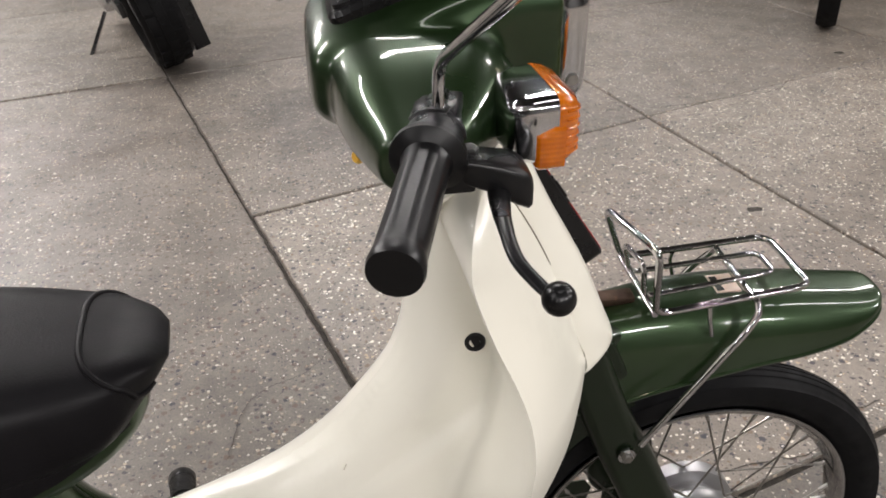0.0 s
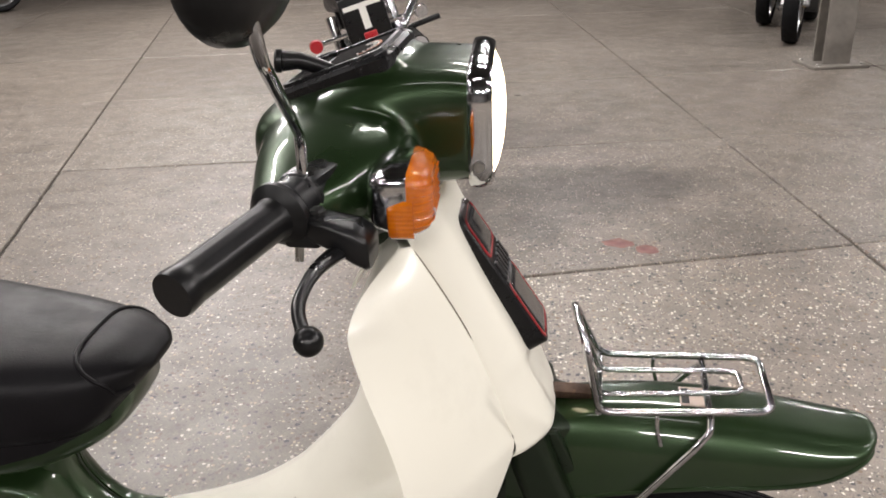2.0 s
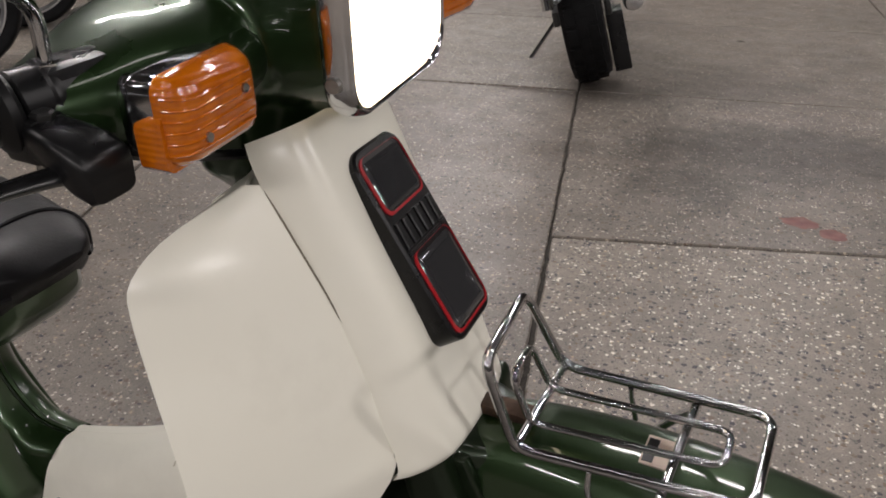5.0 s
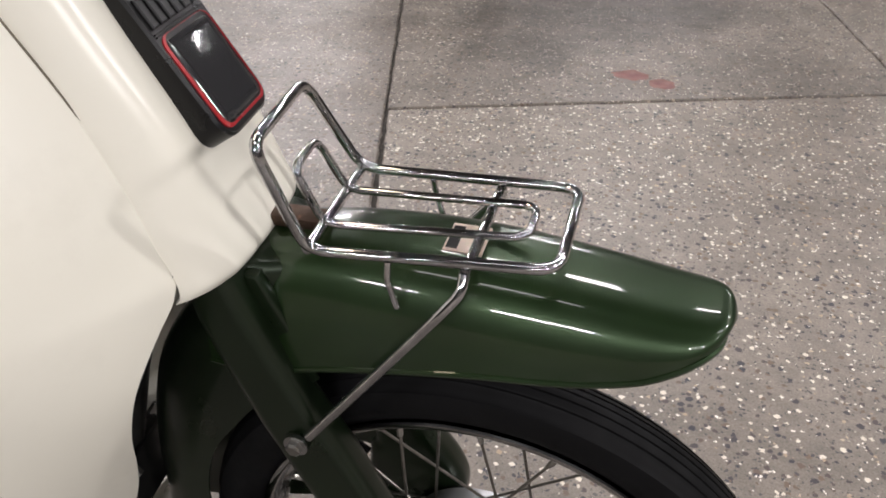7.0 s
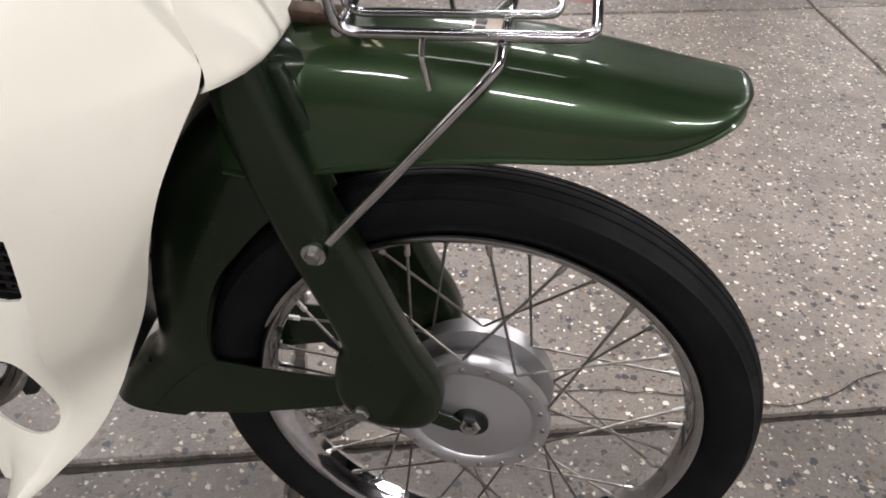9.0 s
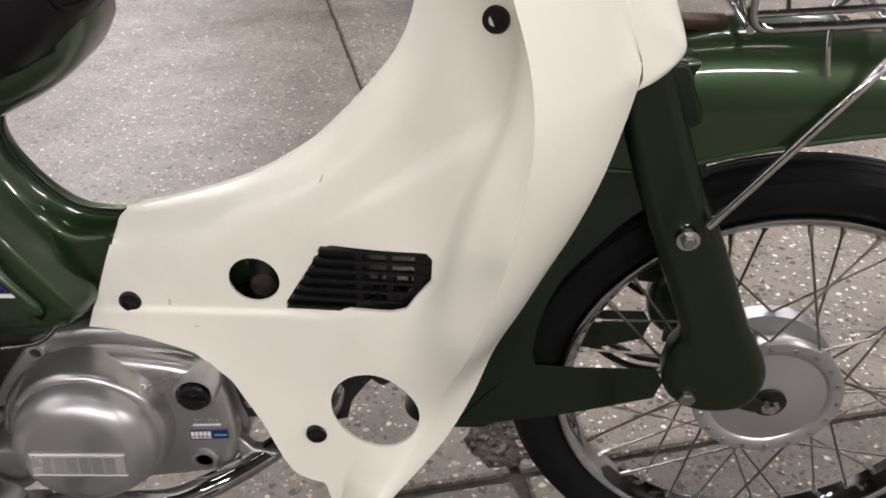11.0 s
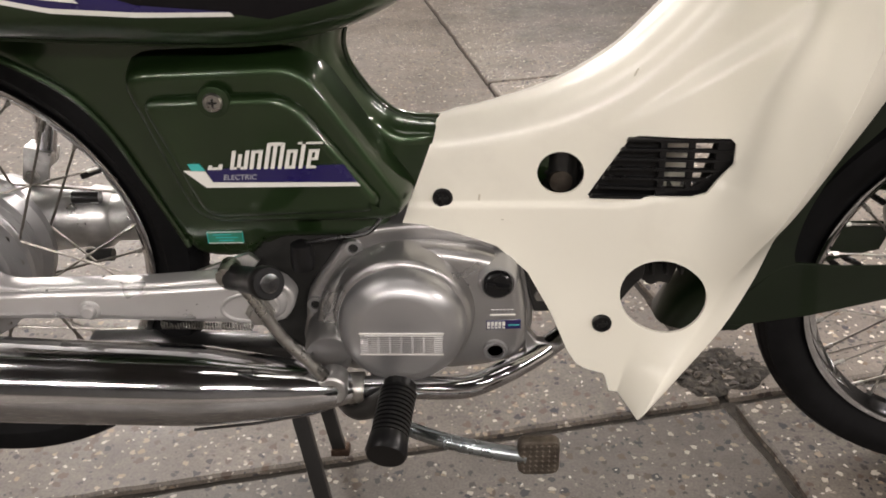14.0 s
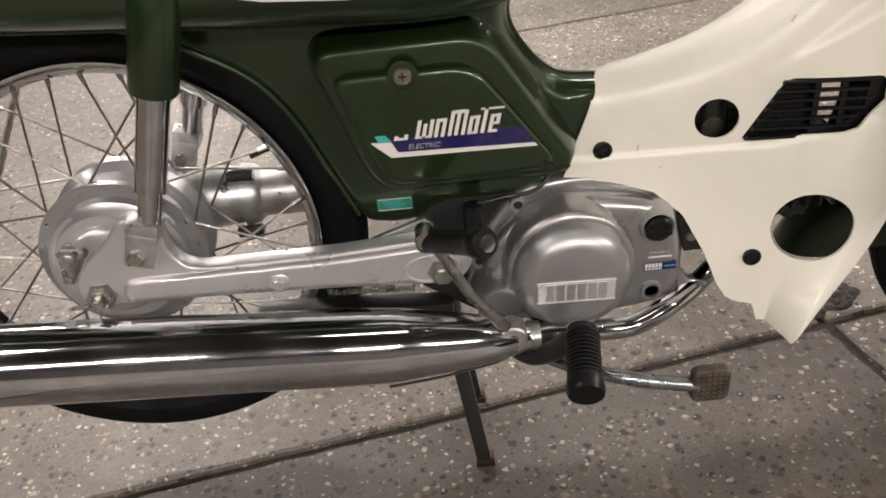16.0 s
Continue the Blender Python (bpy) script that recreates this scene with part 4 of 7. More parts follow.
# side cover with lettering stripes
def soft_corners(pts, radii, n=5):
    """An outline with each corner rounded by its own radius."""
    out = []
    for k, (x, z) in enumerate(pts):
        b, a, c2 = Vector((x, z)), Vector(pts[k - 1]), Vector(pts[(k + 1) % len(pts)])
        u, v = (a - b).normalized(), (c2 - b).normalized()
        q = radii[k]
        for i in range(n + 1):
            t = i / n
            p = (b + u * q) * (1 - t) ** 2 + b * 2 * t * (1 - t) + (b + v * q) * t * t
            out.append((p.x, p.y))
    return out


COVER = soft_corners([(-0.343, 0.586), (-0.172, 0.590), (-0.080, 0.446), (-0.092, 0.430), (-0.290, 0.430)], (0.026, 0.026, 0.012, 0.012, 0.026))
cover = part("side_cover", loft([[(x, y, z) for x, z in offset(COVER, d)] for d, y in ((-0.012, -0.030), (-0.011, -0.040), (-0.007, -0.056), (-0.002, -0.070), (0.001, -0.0745), (0.005, -0.0762), (0.010, -0.0765))]), GREEN, bike, "green side cover with lettering stripes and a screw", BODY)
inner = soft_corners([(-0.327, 0.564), (-0.184, 0.566), (-0.100, 0.452), (-0.112, 0.441), (-0.278, 0.438)], (0.022, 0.024, 0.012, 0.010, 0.018))
part("cover_panel", pillow(inner, -0.0875, -0.07, 0.009, 5), GREEN, cover, "", BODY)
part("screw_dimple", lathe([(0.004, 0.0165), (-0.0008, 0.0150), (-0.0016, 0.0125), (-0.0012, 0.0)], "y", 32), GREEN, cover, "", Matrix.Translation((-0.253, -0.1022, 0.5605)))
screw(cover, (-0.253, -0.1040, 0.5605), 0.0095, mat=STEEL)
DEC = -0.1030
DROP = -0.0045


def flat(name, pts, mat, parent, y=DEC, lift=0.0008, label=""):
    b = loft([[(x, y + 0.0006, z + DROP) for x, z in pts], [(x, y - lift, z + DROP) for x, z in pts]])
    return part(name, b, mat, parent, label)


flat("stripe", [(-0.292, 0.4965), (-0.271, 0.4955), (-0.265, 0.484), (-0.124, 0.4815), (-0.121, 0.4775), (-0.272, 0.4785)], DECALWHITE, cover, DEC, 0.0008, "white stripe")
flat("stripe", [(-0.270, 0.4975), (-0.155, 0.500), (-0.136, 0.5005), (-0.124, 0.4820), (-0.2645, 0.4845)], PURPLE, cover, DEC, 0.0012, "purple stripe")
flat("stripe", [(-0.287, 0.5035), (-0.276, 0.5035), (-0.271, 0.4965), (-0.284, 0.4965)], CYAN, cover, DEC, 0.0010, "turquoise stripe")
# slanted blocks stand for the script of the model name
def stroke(x0, x1, z0, z1, k=0.25):
    flat("letter_block", [(x0 + (z0 - 0.497) * k, z0), (x1 + (z0 - 0.497) * k, z0), (x1 + (z1 - 0.497) * k, z1), (x0 + (z1 - 0.497) * k, z1)], DECALWHITE, cover, DEC, 0.0016)


for x, z1 in ((-0.268, 0.5015), (-0.258, 0.5025), (-0.2465, 0.5165), (-0.2400, 0.5125), (-0.2335, 0.5165), (-0.2275, 0.5165), (-0.2205, 0.5165), (-0.2135, 0.5235), (-0.2070, 0.5215), (-0.2000, 0.5235), (-0.1935, 0.5165), (-0.1870, 0.5165), (-0.1800, 0.5240), (-0.1725, 0.5165)):
    stroke(x, x + 0.0037, 0.4975, z1)
for x0, x1, z0, z1 in ((-0.264, -0.2585, 0.4975, 0.4995), (-0.2435, -0.2330, 0.4975, 0.4995), (-0.2245, -0.2200, 0.5140, 0.5165), (-0.2105, -0.1990, 0.5210, 0.5240), (-0.1905, -0.1865, 0.5140, 0.5165), (-0.1905, -0.1865, 0.4975, 0.4998), (-0.1840, -0.1600, 0.5225, 0.5240), (-0.1695, -0.1655, 0.5140, 0.5165), (-0.1695, -0.1630, 0.4975, 0.4998), (-0.1695, -0.1655, 0.5060, 0.5080), (-0.1660, -0.1623, 0.5060, 0.5165)):
    stroke(x0, x1, z0, z1)


def lettering(text, size, m, mat, parent, label="", depth=0.0004, shear=0.0):
    cu = bpy.data.curves.new("text", "FONT")
    cu.body, cu.size, cu.extrude, cu.shear = text, size, depth, shear
    cu.align_x = "CENTER"
    tmp = new("text", cu)
    me = bpy.data.meshes.new_from_object(tmp.evaluated_get(bpy.context.evaluated_depsgraph_get()))
    bpy.data.objects.remove(tmp)
    me.transform(m)
    me.materials.clear()
    return link_mesh("lettering", me, mat, parent, label)


lettering("ELECTRIC", 0.0075, pose(-0.238, DEC - 0.0013, 0.4868 + DROP, 90, 0, 0), paint("grey_decal", (0.42, 0.42, 0.45), 0.3, 0.4, 0.04), cover, "small white lettering", 0.0003, 0.2)

# plate with a small green label, below the cover
lower = part("lower_bracket", pillow([(-0.312, 0.418), (-0.10, 0.418), (-0.10, 0.400), (-0.19, 0.398), (-0.232, 0.380), (-0.300, 0.380), (-0.310, 0.392)], -0.032, 0.03, 0.006, 3), GREEN, bike, "dark green lower frame bracket", BODY)
part("label_plate", pillow([(-0.300, 0.374), (-0.250, 0.374), (-0.232, 0.384), (-0.226, 0.420), (-0.316, 0.424), (-0.312, 0.388)], -0.0375, -0.01, 0.006, 3), GREEN, lower)
gl = part("label", pillow(rounded(-0.2965, -0.2570, 0.3860, 0.4010, 0.0015, 2), -0.0548, -0.0530, 0.0003, 1), LABELGREEN, bike, "small green label with a pale border")
for x0, x1, z0, z1 in ((-0.2955, -0.2580, 0.3998, 0.4005), (-0.2955, -0.2580, 0.3865, 0.3872), (-0.2960, -0.2953, 0.3868, 0.4002), (-0.2582, -0.2575, 0.3868, 0.4002), (-0.290, -0.270, 0.3962, 0.3974), (-0.287, -0.263, 0.3928, 0.3940), (-0.284, -0.268, 0.3894, 0.3906)):
    part("print_bar", box(x0, x1, -0.0553, -0.0546, z0, z1), CYAN if z1 - z0 > 0.001 and x1 - x0 < 0.03 else DECALWHITE, gl)

# swinging arm, shock absorbers, stand ---------------------------------
ARM = [(-0.627, 0.350), (-0.624, 0.369), (-0.606, 0.392), (-0.582, 0.413), (-0.570, 0.428), (-0.556, 0.437), (-0.524, 0.434), (-0.5215, 0.414), (-0.519, 0.396), (-0.509, 0.380), (-0.493, 0.372), (-0.46, 0.371), (-0.34, 0.373), (-0.252, 0.379), (-0.215, 0.375), (-0.200, 0.362), (-0.196, 0.350), (-0.203, 0.333), (-0.218, 0.324), (-0.26, 0.323), (-0.333, 0.327), (-0.45, 0.331), (-0.565, 0.333), (-0.608, 0.332), (-0.622, 0.340)]
arm = part("swinging_arm", pillow(ARM, -0.1165, -0.092, 0.004, 4, 2), ARMSILVER, bike, "silver pressed-steel swinging arm", None)
raised = [(-0.577, 0.352), (-0.571, 0.363), (-0.556, 0.3665), (-0.50, 0.3665), (-0.34, 0.3690), (-0.252, 0.3745), (-0.220, 0.3705), (-0.206, 0.359), (-0.2045, 0.346), (-0.216, 0.332), (-0.26, 0.3285), (-0.333, 0.3325), (-0.45, 0.3370), (-0.565, 0.3385), (-0.575, 0.343)]
part("arm_rib", pillow(raised, -0.1240, -0.11, 0.0065, 5, 2), ARMSILVER, arm, "raised rib along the arm")
part("arm_boss", lathe([(0.003, 0.0125), (-0.0015, 0.0115), (-0.003, 0.0095), (-0.003, 0.008), (-0.0065, 0.0075), (-0.008, 0.006), (-0.008, 0.0)], "y", 24), ARMSILVER, arm, "", Matrix.Translation((-0.408, -0.1235, 0.3475)))
oval = [(-0.240 + (0.031 if math.cos(a) < 0 else 0.028) * math.cos(a), -0.1238, 0.3475 + 0.0165 * math.sin(a) + 0.05 * 0.03 * math.cos(a)) for a in (2 * math.pi * k / 40 for k in range(41))]
part("pivot_rim", tube(oval, 0.0022, 8, caps=False), ARMSILVER, arm, "pressed oval rim round the pivot")
part("arm_pivot", lathe([(0, 0.0165), (-0.004, 0.0155), (-0.005, 0.011), (-0.012, 0.0105), (-0.013, 0.009), (-0.013, 0)], "y", 6), STEEL, arm, "pivot bolt", Matrix.Translation((-0.231, -0.1235, 0.3425)), 25)
nut = part("axle_nut", lathe([(0, 0.017), (-0.004, 0.017), (-0.004, 0.012), (-0.013, 0.011), (-0.013, 0.006), (-0.024, 0.006), (-0.024, 0)], "y", 6), STEEL, arm, "castle nut on the rear axle", Matrix.Translation((-0.602, -0.115, 0.348)), 25)
part("split_pin", tube([(-0.604, -0.128, 0.338), (-0.606, -0.130, 0.325), (-0.600, -0.130, 0.310)], 0.0012, 6), STEEL, arm)
left_arm = part("drive_shaft_housing", lathe([(-0.19, 0.0), (-0.19, 0.030), (-0.10, 0.030), (-0.09, 0.038), (-0.075, 0.040), (-0.075, 0.036), (-0.01, 0.042), (0.03, 0.055), (0.06, 0.05), (0.07, 0.0)], "x", 32), ALLOY, bike, "cast aluminium shaft-drive housing", Matrix.Translation((-0.545, 0.075, 0.358)) @ Matrix.Diagonal((-1, 1, 1, 1)))
part("shaft_tube", tube([(-0.36, 0.075, 0.357), (-0.18, 0.07, 0.352)], 0.028, 20), ALLOY, bike)
for k, (dx, dz) in enumerate(((-0.472, 0.396), (-0.472, 0.318))):
    part("flange_lug", lathe([(-0.02, 0.0), (-0.02, 0.008), (0.012, 0.008), (0.012, 0.0)], "x", 12), BLACK_METAL, left_arm, "", Matrix.Translation((dx + 0.01, 0.05, dz)))
brake = part("brake_plate", lathe([(0.002, 0.0735), (-0.002, 0.0730), (-0.004, 0.0700), (-0.004, 0.0660), (-0.0085, 0.0645), (-0.0095, 0.0600), (-0.0095, 0.0560), (-0.015, 0.0540), (-0.018, 0.050), (-0.0195, 0.035), (-0.020, 0.0)], "y", 56), ARMSILVER, bike, "silver rear brake plate", Matrix.Translation((-0.598, -0.066, 0.356)))
cam_at = Matrix.Translation((-0.635, -0.082, 0.382))
camp = part("brake_cam", lathe([(0.02, 0.015), (-0.002, 0.014), (-0.002, 0.009), (-0.016, 0.0085), (-0.017, 0.007), (-0.017, 0)], "y", 20), STEEL, brake, "brake cam spindle", cam_at)
part("brake_lever", pillow([(-0.012, 0.010), (-0.004, 0.016), (0.010, 0.014), (0.014, 0.002), (0.006, -0.012), (-0.004, -0.030), (-0.014, -0.028), (-0.012, -0.008)], -0.014, -0.006, 0.0025, 3), STEEL, camp, "zinc-plated brake lever", cam_at)
bolt(camp, (-0.622, -0.098, 0.392), 0.0065, 0.012, (0.9, -0.3, 0.3), STEEL)
part("brake_rod", tube([(-0.655, -0.092, 0.318), (-0.61, -0.093, 0.322), (-0.30, -0.06, 0.30)], 0.0028, 8), STEEL, bike)


def shock(y, label):
    s = new("shock_absorber")
    s.parent = bike
    tagged(s, label)
    top, mid, low = Vector((-0.4585, y, 0.685)), Vector((-0.4855, y, 0.577)), Vector((-0.527, y, 0.43))
    d = (top - mid).normalized()
    part("upper_cover", tube([mid, mid + d * 0.004, top - d * 0.004, top], [0.0225, 0.0238, 0.0236, 0.021], 24), GREEN, s, "green shock absorber cover")
    part("top_cap", tube([top - d * 0.001, top + d * 0.009, top + d * 0.016], [0.018, 0.016, 0.010], 20), STEEL, s)
    d2 = (mid - low).normalized()
    part("sleeve", tube([low + d2 * 0.048, mid + d * 0.01], [0.0160, 0.0160], 20), CHROME_WORN, s, "chromed sleeve")
    part("rod", tube([low, low + d2 * 0.052], [0.0122, 0.0122], 18), CHROME_WORN, s)
    part("clevis", join(box(-0.017, 0.017, -0.014, 0.014, -0.004, 0.016, 0.003), box(-0.016, 0.016, -0.016, -0.008, -0.034, 0.004, 0.004)), ALLOY, s, "", Matrix.Translation((-0.533, y, 0.428)) @ pose(0, 0, 0, 0, 16, 0))
    bolt(s, (-0.541, y - 0.016, 0.410), 0.009, 0.008, mat=STEEL)
    return s


shock(-0.130, "green and chrome rear shock absorber")
shock(0.098, "green and chrome rear shock absorber")
stand = new("centre_stand")
stand.parent = bike
tagged(stand, "black steel centre stand, down on the floor")
for sy in (-1, 1):
    leg = box(-0.0095, 0.0095, -0.006, 0.006, 0.0, 0.175, 0.002)
    part("leg", leg, BLACK_METAL, stand, "", Matrix.Translation((-0.196, MID + sy * 0.062, 0.004)) @ pose(0, 0, 0, sy * 3, -8, 0))
    part("foot", box(-0.014, 0.012, -0.010, 0.010, 0.0, 0.012, 0.003), RUST, stand, "worn rusty foot", Matrix.Translation((-0.194, MID + sy * 0.062, 0.0)))
part("cross_tube", tube([(-0.22, -0.09, 0.185), (-0.22, 0.06, 0.185)], 0.012, 14), BLACK_METAL, stand)
part("stand_spring", tube([(-0.37 + 0.105 * t / 160, -0.045 + 0.0042 * math.cos(t * 1.3), 0.276 + 0.0042 * math.sin(t * 1.3) - 0.004 * t / 160) for t in range(161)], 0.0010, 5), STEEL, stand, "coil return spring")
part("inner_rail", pillow([(-0.462, 0.250), (-0.455, 0.262), (-0.40, 0.263), (-0.22, 0.252), (-0.22, 0.236), (-0.455, 0.244)], -0.06, -0.03, 0.004, 2), BLACK_METAL, bike, "black lower rail")
# added dark filler, closes the gap where the floor would show
part("gearbox_mass", pillow([(-0.255, 0.425), (-0.10, 0.43), (-0.09, 0.25), (-0.19, 0.225), (-0.255, 0.27)], -0.045, 0.06, 0.008, 3), GUN, bike, "dark filler block between side cover and engine")
part("breather", lathe([(0, 0.0), (0, 0.012), (0.014, 0.013), (0.028, 0.011), (0.034, 0.0)], "z", 16), BLACK, bike, "small black rubber cap", Matrix.Translation((-0.19, -0.085, 0.372)))
part("wire", tube(catmull([(-0.19, -0.085, 0.40), (-0.16, -0.09, 0.408), (-0.12, -0.085, 0.412), (-0.10, -0.07, 0.43)], 6), 0.0024, 6), BLACK, bike, "thin black wire")
part("arm_bracket", pillow([(-0.335, 0.352), (-0.30, 0.372), (-0.245, 0.392), (-0.235, 0.382), (-0.26, 0.352)], -0.09, -0.082, 0.002, 2), ALLOY, bike, "cast bracket")

# engine ---------------------------------------------------------------
eng = new("engine")
eng.parent = bike
tagged(eng, "silver-painted four-stroke engine with round side cover")
FLANGE = [(-0.203, 0.250), (-0.199, 0.290), (-0.193, 0.325), (-0.169, 0.361), (-0.139, 0.396), (-0.105, 0.406), (-0.06, 0.408), (-0.02, 0.402), (0.018, 0.388), (0.042, 0.366), (0.053, 0.335), (0.056, 0.300), (0.052, 0.262), (0.030, 0.240), (-0.02, 0.226), (-0.10, 0.222), (-0.16, 0.228)]
part("crankcase", pillow(FLANGE, -0.060, 0.06, 0.006, 4, 2), CASEMETAL, eng, "smoky silver crankcase", None)
CASE = [(-0.186, 0.262), (-0.184, 0.300), (-0.174, 0.335), (-0.150, 0.366), (-0.120, 0.384), (-0.078, 0.392), (-0.035, 0.389), (0.010, 0.379), (0.033, 0.362), (0.043, 0.338), (0.048, 0.300), (0.045, 0.264), (0.028, 0.246), (-0.024, 0.236), (-0.10, 0.232), (-0.16, 0.238)]
part("side_case", pillow(CASE, -0.0865, -0.052, 0.014, 6, 3), CASEMETAL, eng, "smoky silver side case")
# oblong boss that carries the round cover, melting into the case
rows = []
for y, rx, rz, cz in ((-0.070, 0.082, 0.083, 0.312), (-0.080, 0.079, 0.080, 0.314), (-0.090, 0.0755, 0.0775, 0.316), (-0.104, 0.0738, 0.0755, 0.317), (-0.1085, 0.0725, 0.074, 0.317), (-0.111, 0.0695, 0.0705, 0.317), (-0.1120, 0.066, 0.067, 0.317)):
    rows.append([(-0.0865 + rx * math.cos(a), y, cz + rz * math.sin(a)) for a in (2 * math.pi * k / 72 for k in range(72))])
part("cover_boss", loft(rows), CASEMETAL, eng, "smoky silver boss round the clutch cover", None, 60)
part("round_cover", lathe([(-0.108, 0.0685), (-0.1145, 0.0675), (-0.119, 0.0665), (-0.124, 0.0650), (-0.129, 0.0620), (-0.1335, 0.0575), (-0.1370, 0.0525), (-0.1385, 0.0485), (-0.1392, 0.0460), (-0.1395, 0.0)], "y", 72), SILVER, eng, "round silver clutch cover", Matrix.Translation((-0.0865, 0, 0.317)), 60)
EMB = Matrix.Translation((-0.0865, -0.1397, 0.3108)) @ pose(0, 0, 0, 90, 0, 0) @ pose(0, 0, 0, 0, 0, -1.2)
em = part("emblem", plate([(-0.0432, -0.0130), (0.0425, -0.0130), (0.0435, 0.0132), (-0.0435, 0.0132)], -0.002, 0.0008, 0.0005), SILVER, eng, "embossed emblem plate with fine cross lines", EMB)
for k in range(9):
    z = -0.0102 + 0.00255 * k
    part("emblem_line", box(-0.0425, 0.0425, z - 0.00045, z + 0.00045, 0.0005, 0.0022), ARMSILVER, em, "", EMB)
for k in range(6):
    x = -0.0292 + 0.01165 * k
    part("emblem_block", plate([(x - 0.0049, -0.0100), (x + 0.0045, -0.0100), (x + 0.0049, 0.0104), (x - 0.0045, 0.0104)], 0.0005, 0.0019, 0.0004), CASEMETAL, em, "", EMB)
for z in (-0.0126, 0.0126):
    part("rim_line", box(-0.0435, 0.0435, z - 0.0006, z + 0.0006, 0.0005, 0.0016), DECALWHITE, em, "", EMB)
cap = part("oil_cap", lathe([(0.022, 0.026), (0.004, 0.0215), (-0.003, 0.0200), (-0.006, 0.0188), (-0.0065, 0.0172), (-0.001, 0.0162), (-0.001, 0.0)], "y", 36), SILVER, eng, "oil filler boss", Matrix.Translation((0.0145, -0.088, 0.3535)))
part("filler_plug", join(lathe([(0.0, 0.0150), (-0.008, 0.0150), (-0.010, 0.013), (-0.010, 0)], "y", 28), box(-0.0130, 0.0130, -0.0145, -0.009, -0.0028, 0.0028, 0.001)), BLACK, cap, "black filler plug", Matrix.Translation((0.0145, -0.090, 0.3535)) @ pose(0, 0, 0, 0, 10, 0))
part("bolt_boss", lathe([(0.016, 0.016), (0.0, 0.0135), (-0.003, 0.0125), (-0.003, 0.0090), (0.006, 0.0085), (0.006, 0)], "y", 24), SILVER, eng, "", Matrix.Translation((0.0125, -0.0875, 0.2645)))
part("boss_hole", lathe([(0.006, 0.0088), (0.001, 0.0088), (0.001, 0)], "y", 16), GUN, eng, "", Matrix.Translation((0.0125, -0.0875, 0.2645)))
for lx, lz, ly in ((-0.139, 0.382, -0.060), (-0.186, 0.312, -0.060)):
    lug = part("case_lug", lathe([(0.03, 0.011), (0.0, 0.0098), (-0.004, 0.009), (-0.004, 0.0055), (0.002, 0.005), (0.002, 0.0)], "y", 20), SILVER, eng, "", Matrix.Translation((lx, ly, lz)))
    part("lug_hole", lathe([(0.002, 0.0052), (-0.002, 0.0050), (-0.002, 0.0)], "y", 16), GUN, lug, "", Matrix.Translation((lx, ly, lz)))
# kick shaft boss at the lower rear corner
part("kick_shaft_boss", lathe([(0.04, 0.031), (0.0, 0.028), (-0.012, 0.0265), (-0.016, 0.0245), (-0.016, 0.019), (-0.011, 0.0185), (-0.011, 0.0)], "y", 32), CASEMETAL, eng, "kick shaft boss", Matrix.Translation((-0.168, -0.096, 0.276)))
SY = -0.0872
st = part("sticker", box(0.0025, 0.0400, SY - 0.0006, SY + 0.001, 0.2925, 0.3035), PURPLE, eng, "small purple and white engine sticker", Matrix.Translation((0.021, 0, 0.298)) @ pose(0, 0, 0, 0, -1.5, 0) @ Matrix.Translation((-0.021, 0, -0.298)))
for k in range(5):
    part("print_bar", box(0.0035 + k * 0.0041, 0.0066 + k * 0.0041, SY - 0.0012, SY - 0.0006, 0.2937, 0.3023), DECALWHITE, st)
    part("print_gap", box(0.0045 + k * 0.0041, 0.0068 + k * 0.0041, SY - 0.0015, SY - 0.0010, 0.2960, 0.2972), PURPLE, st)
part("print_bar", box(0.0265, 0.0385, SY - 0.0012, SY - 0.0006, 0.2972, 0.2984), CYAN, st)
part("raised_line", box(0.007, 0.034, SY - 0.0010, SY + 0.001, 0.3100, 0.3112), DECALWHITE, eng)
for k in range(6):
    part("raised_mark", box(0.0085 + 0.0041 * k, 0.0112 + 0.0041 * k, SY - 0.0008, SY + 0.001, 0.3130, 0.3170), SILVER, eng)
cyl = part("cylinder", box(0.04, 0.13, -0.045, 0.045, 0.35, 0.41, 0.004), GUN, eng, "dark finned cylinder")
for k in range(7):
    part("fin", box(0.050 + 0.011 * k, 0.0555 + 0.011 * k, -0.060, 0.060, 0.335, 0.425, 0.003), GUN, cyl)
part("cylinder_head", box(0.128, 0.178, -0.055, 0.055, 0.330, 0.430, 0.008), BLACK_METAL, eng, "black cylinder head")
part("engine_lug", pillow([(0.044, 0.352), (0.066, 0.350), (0.082, 0.330), (0.078, 0.300), (0.056, 0.300), (0.050, 0.320)], -0.066, -0.040, 0.003, 2), BLACK_METAL, eng, "dark front mounting lug")
bolt(eng, (0.062, -0.066, 0.322), 0.007, 0.004)
part("case_foot", pillow([(0.044, 0.290), (0.060, 0.268), (0.086, 0.262), (0.080, 0.252), (0.044, 0.250)], -0.078, -0.062, 0.004, 3), CASEMETAL, eng, "cast front foot")
part("carburettor", join(lathe([(-0.03, 0.0), (-0.03, 0.020), (0.03, 0.020), (0.03, 0.0)], "z", 20), lathe([(-0.03, 0.0), (-0.03, 0.012), (0.03, 0.012), (0.03, 0.0)], "x", 16)), BLACK_METAL, eng, "carburettor behind the leg shield", Matrix.Translation((0.085, -0.026, 0.458)))
head = part("cylinder_head_front", box(0.178, 0.268, -0.036, 0.046, 0.338, 0.396, 0.010), GUN, eng, "dark finned front of the cylinder head")
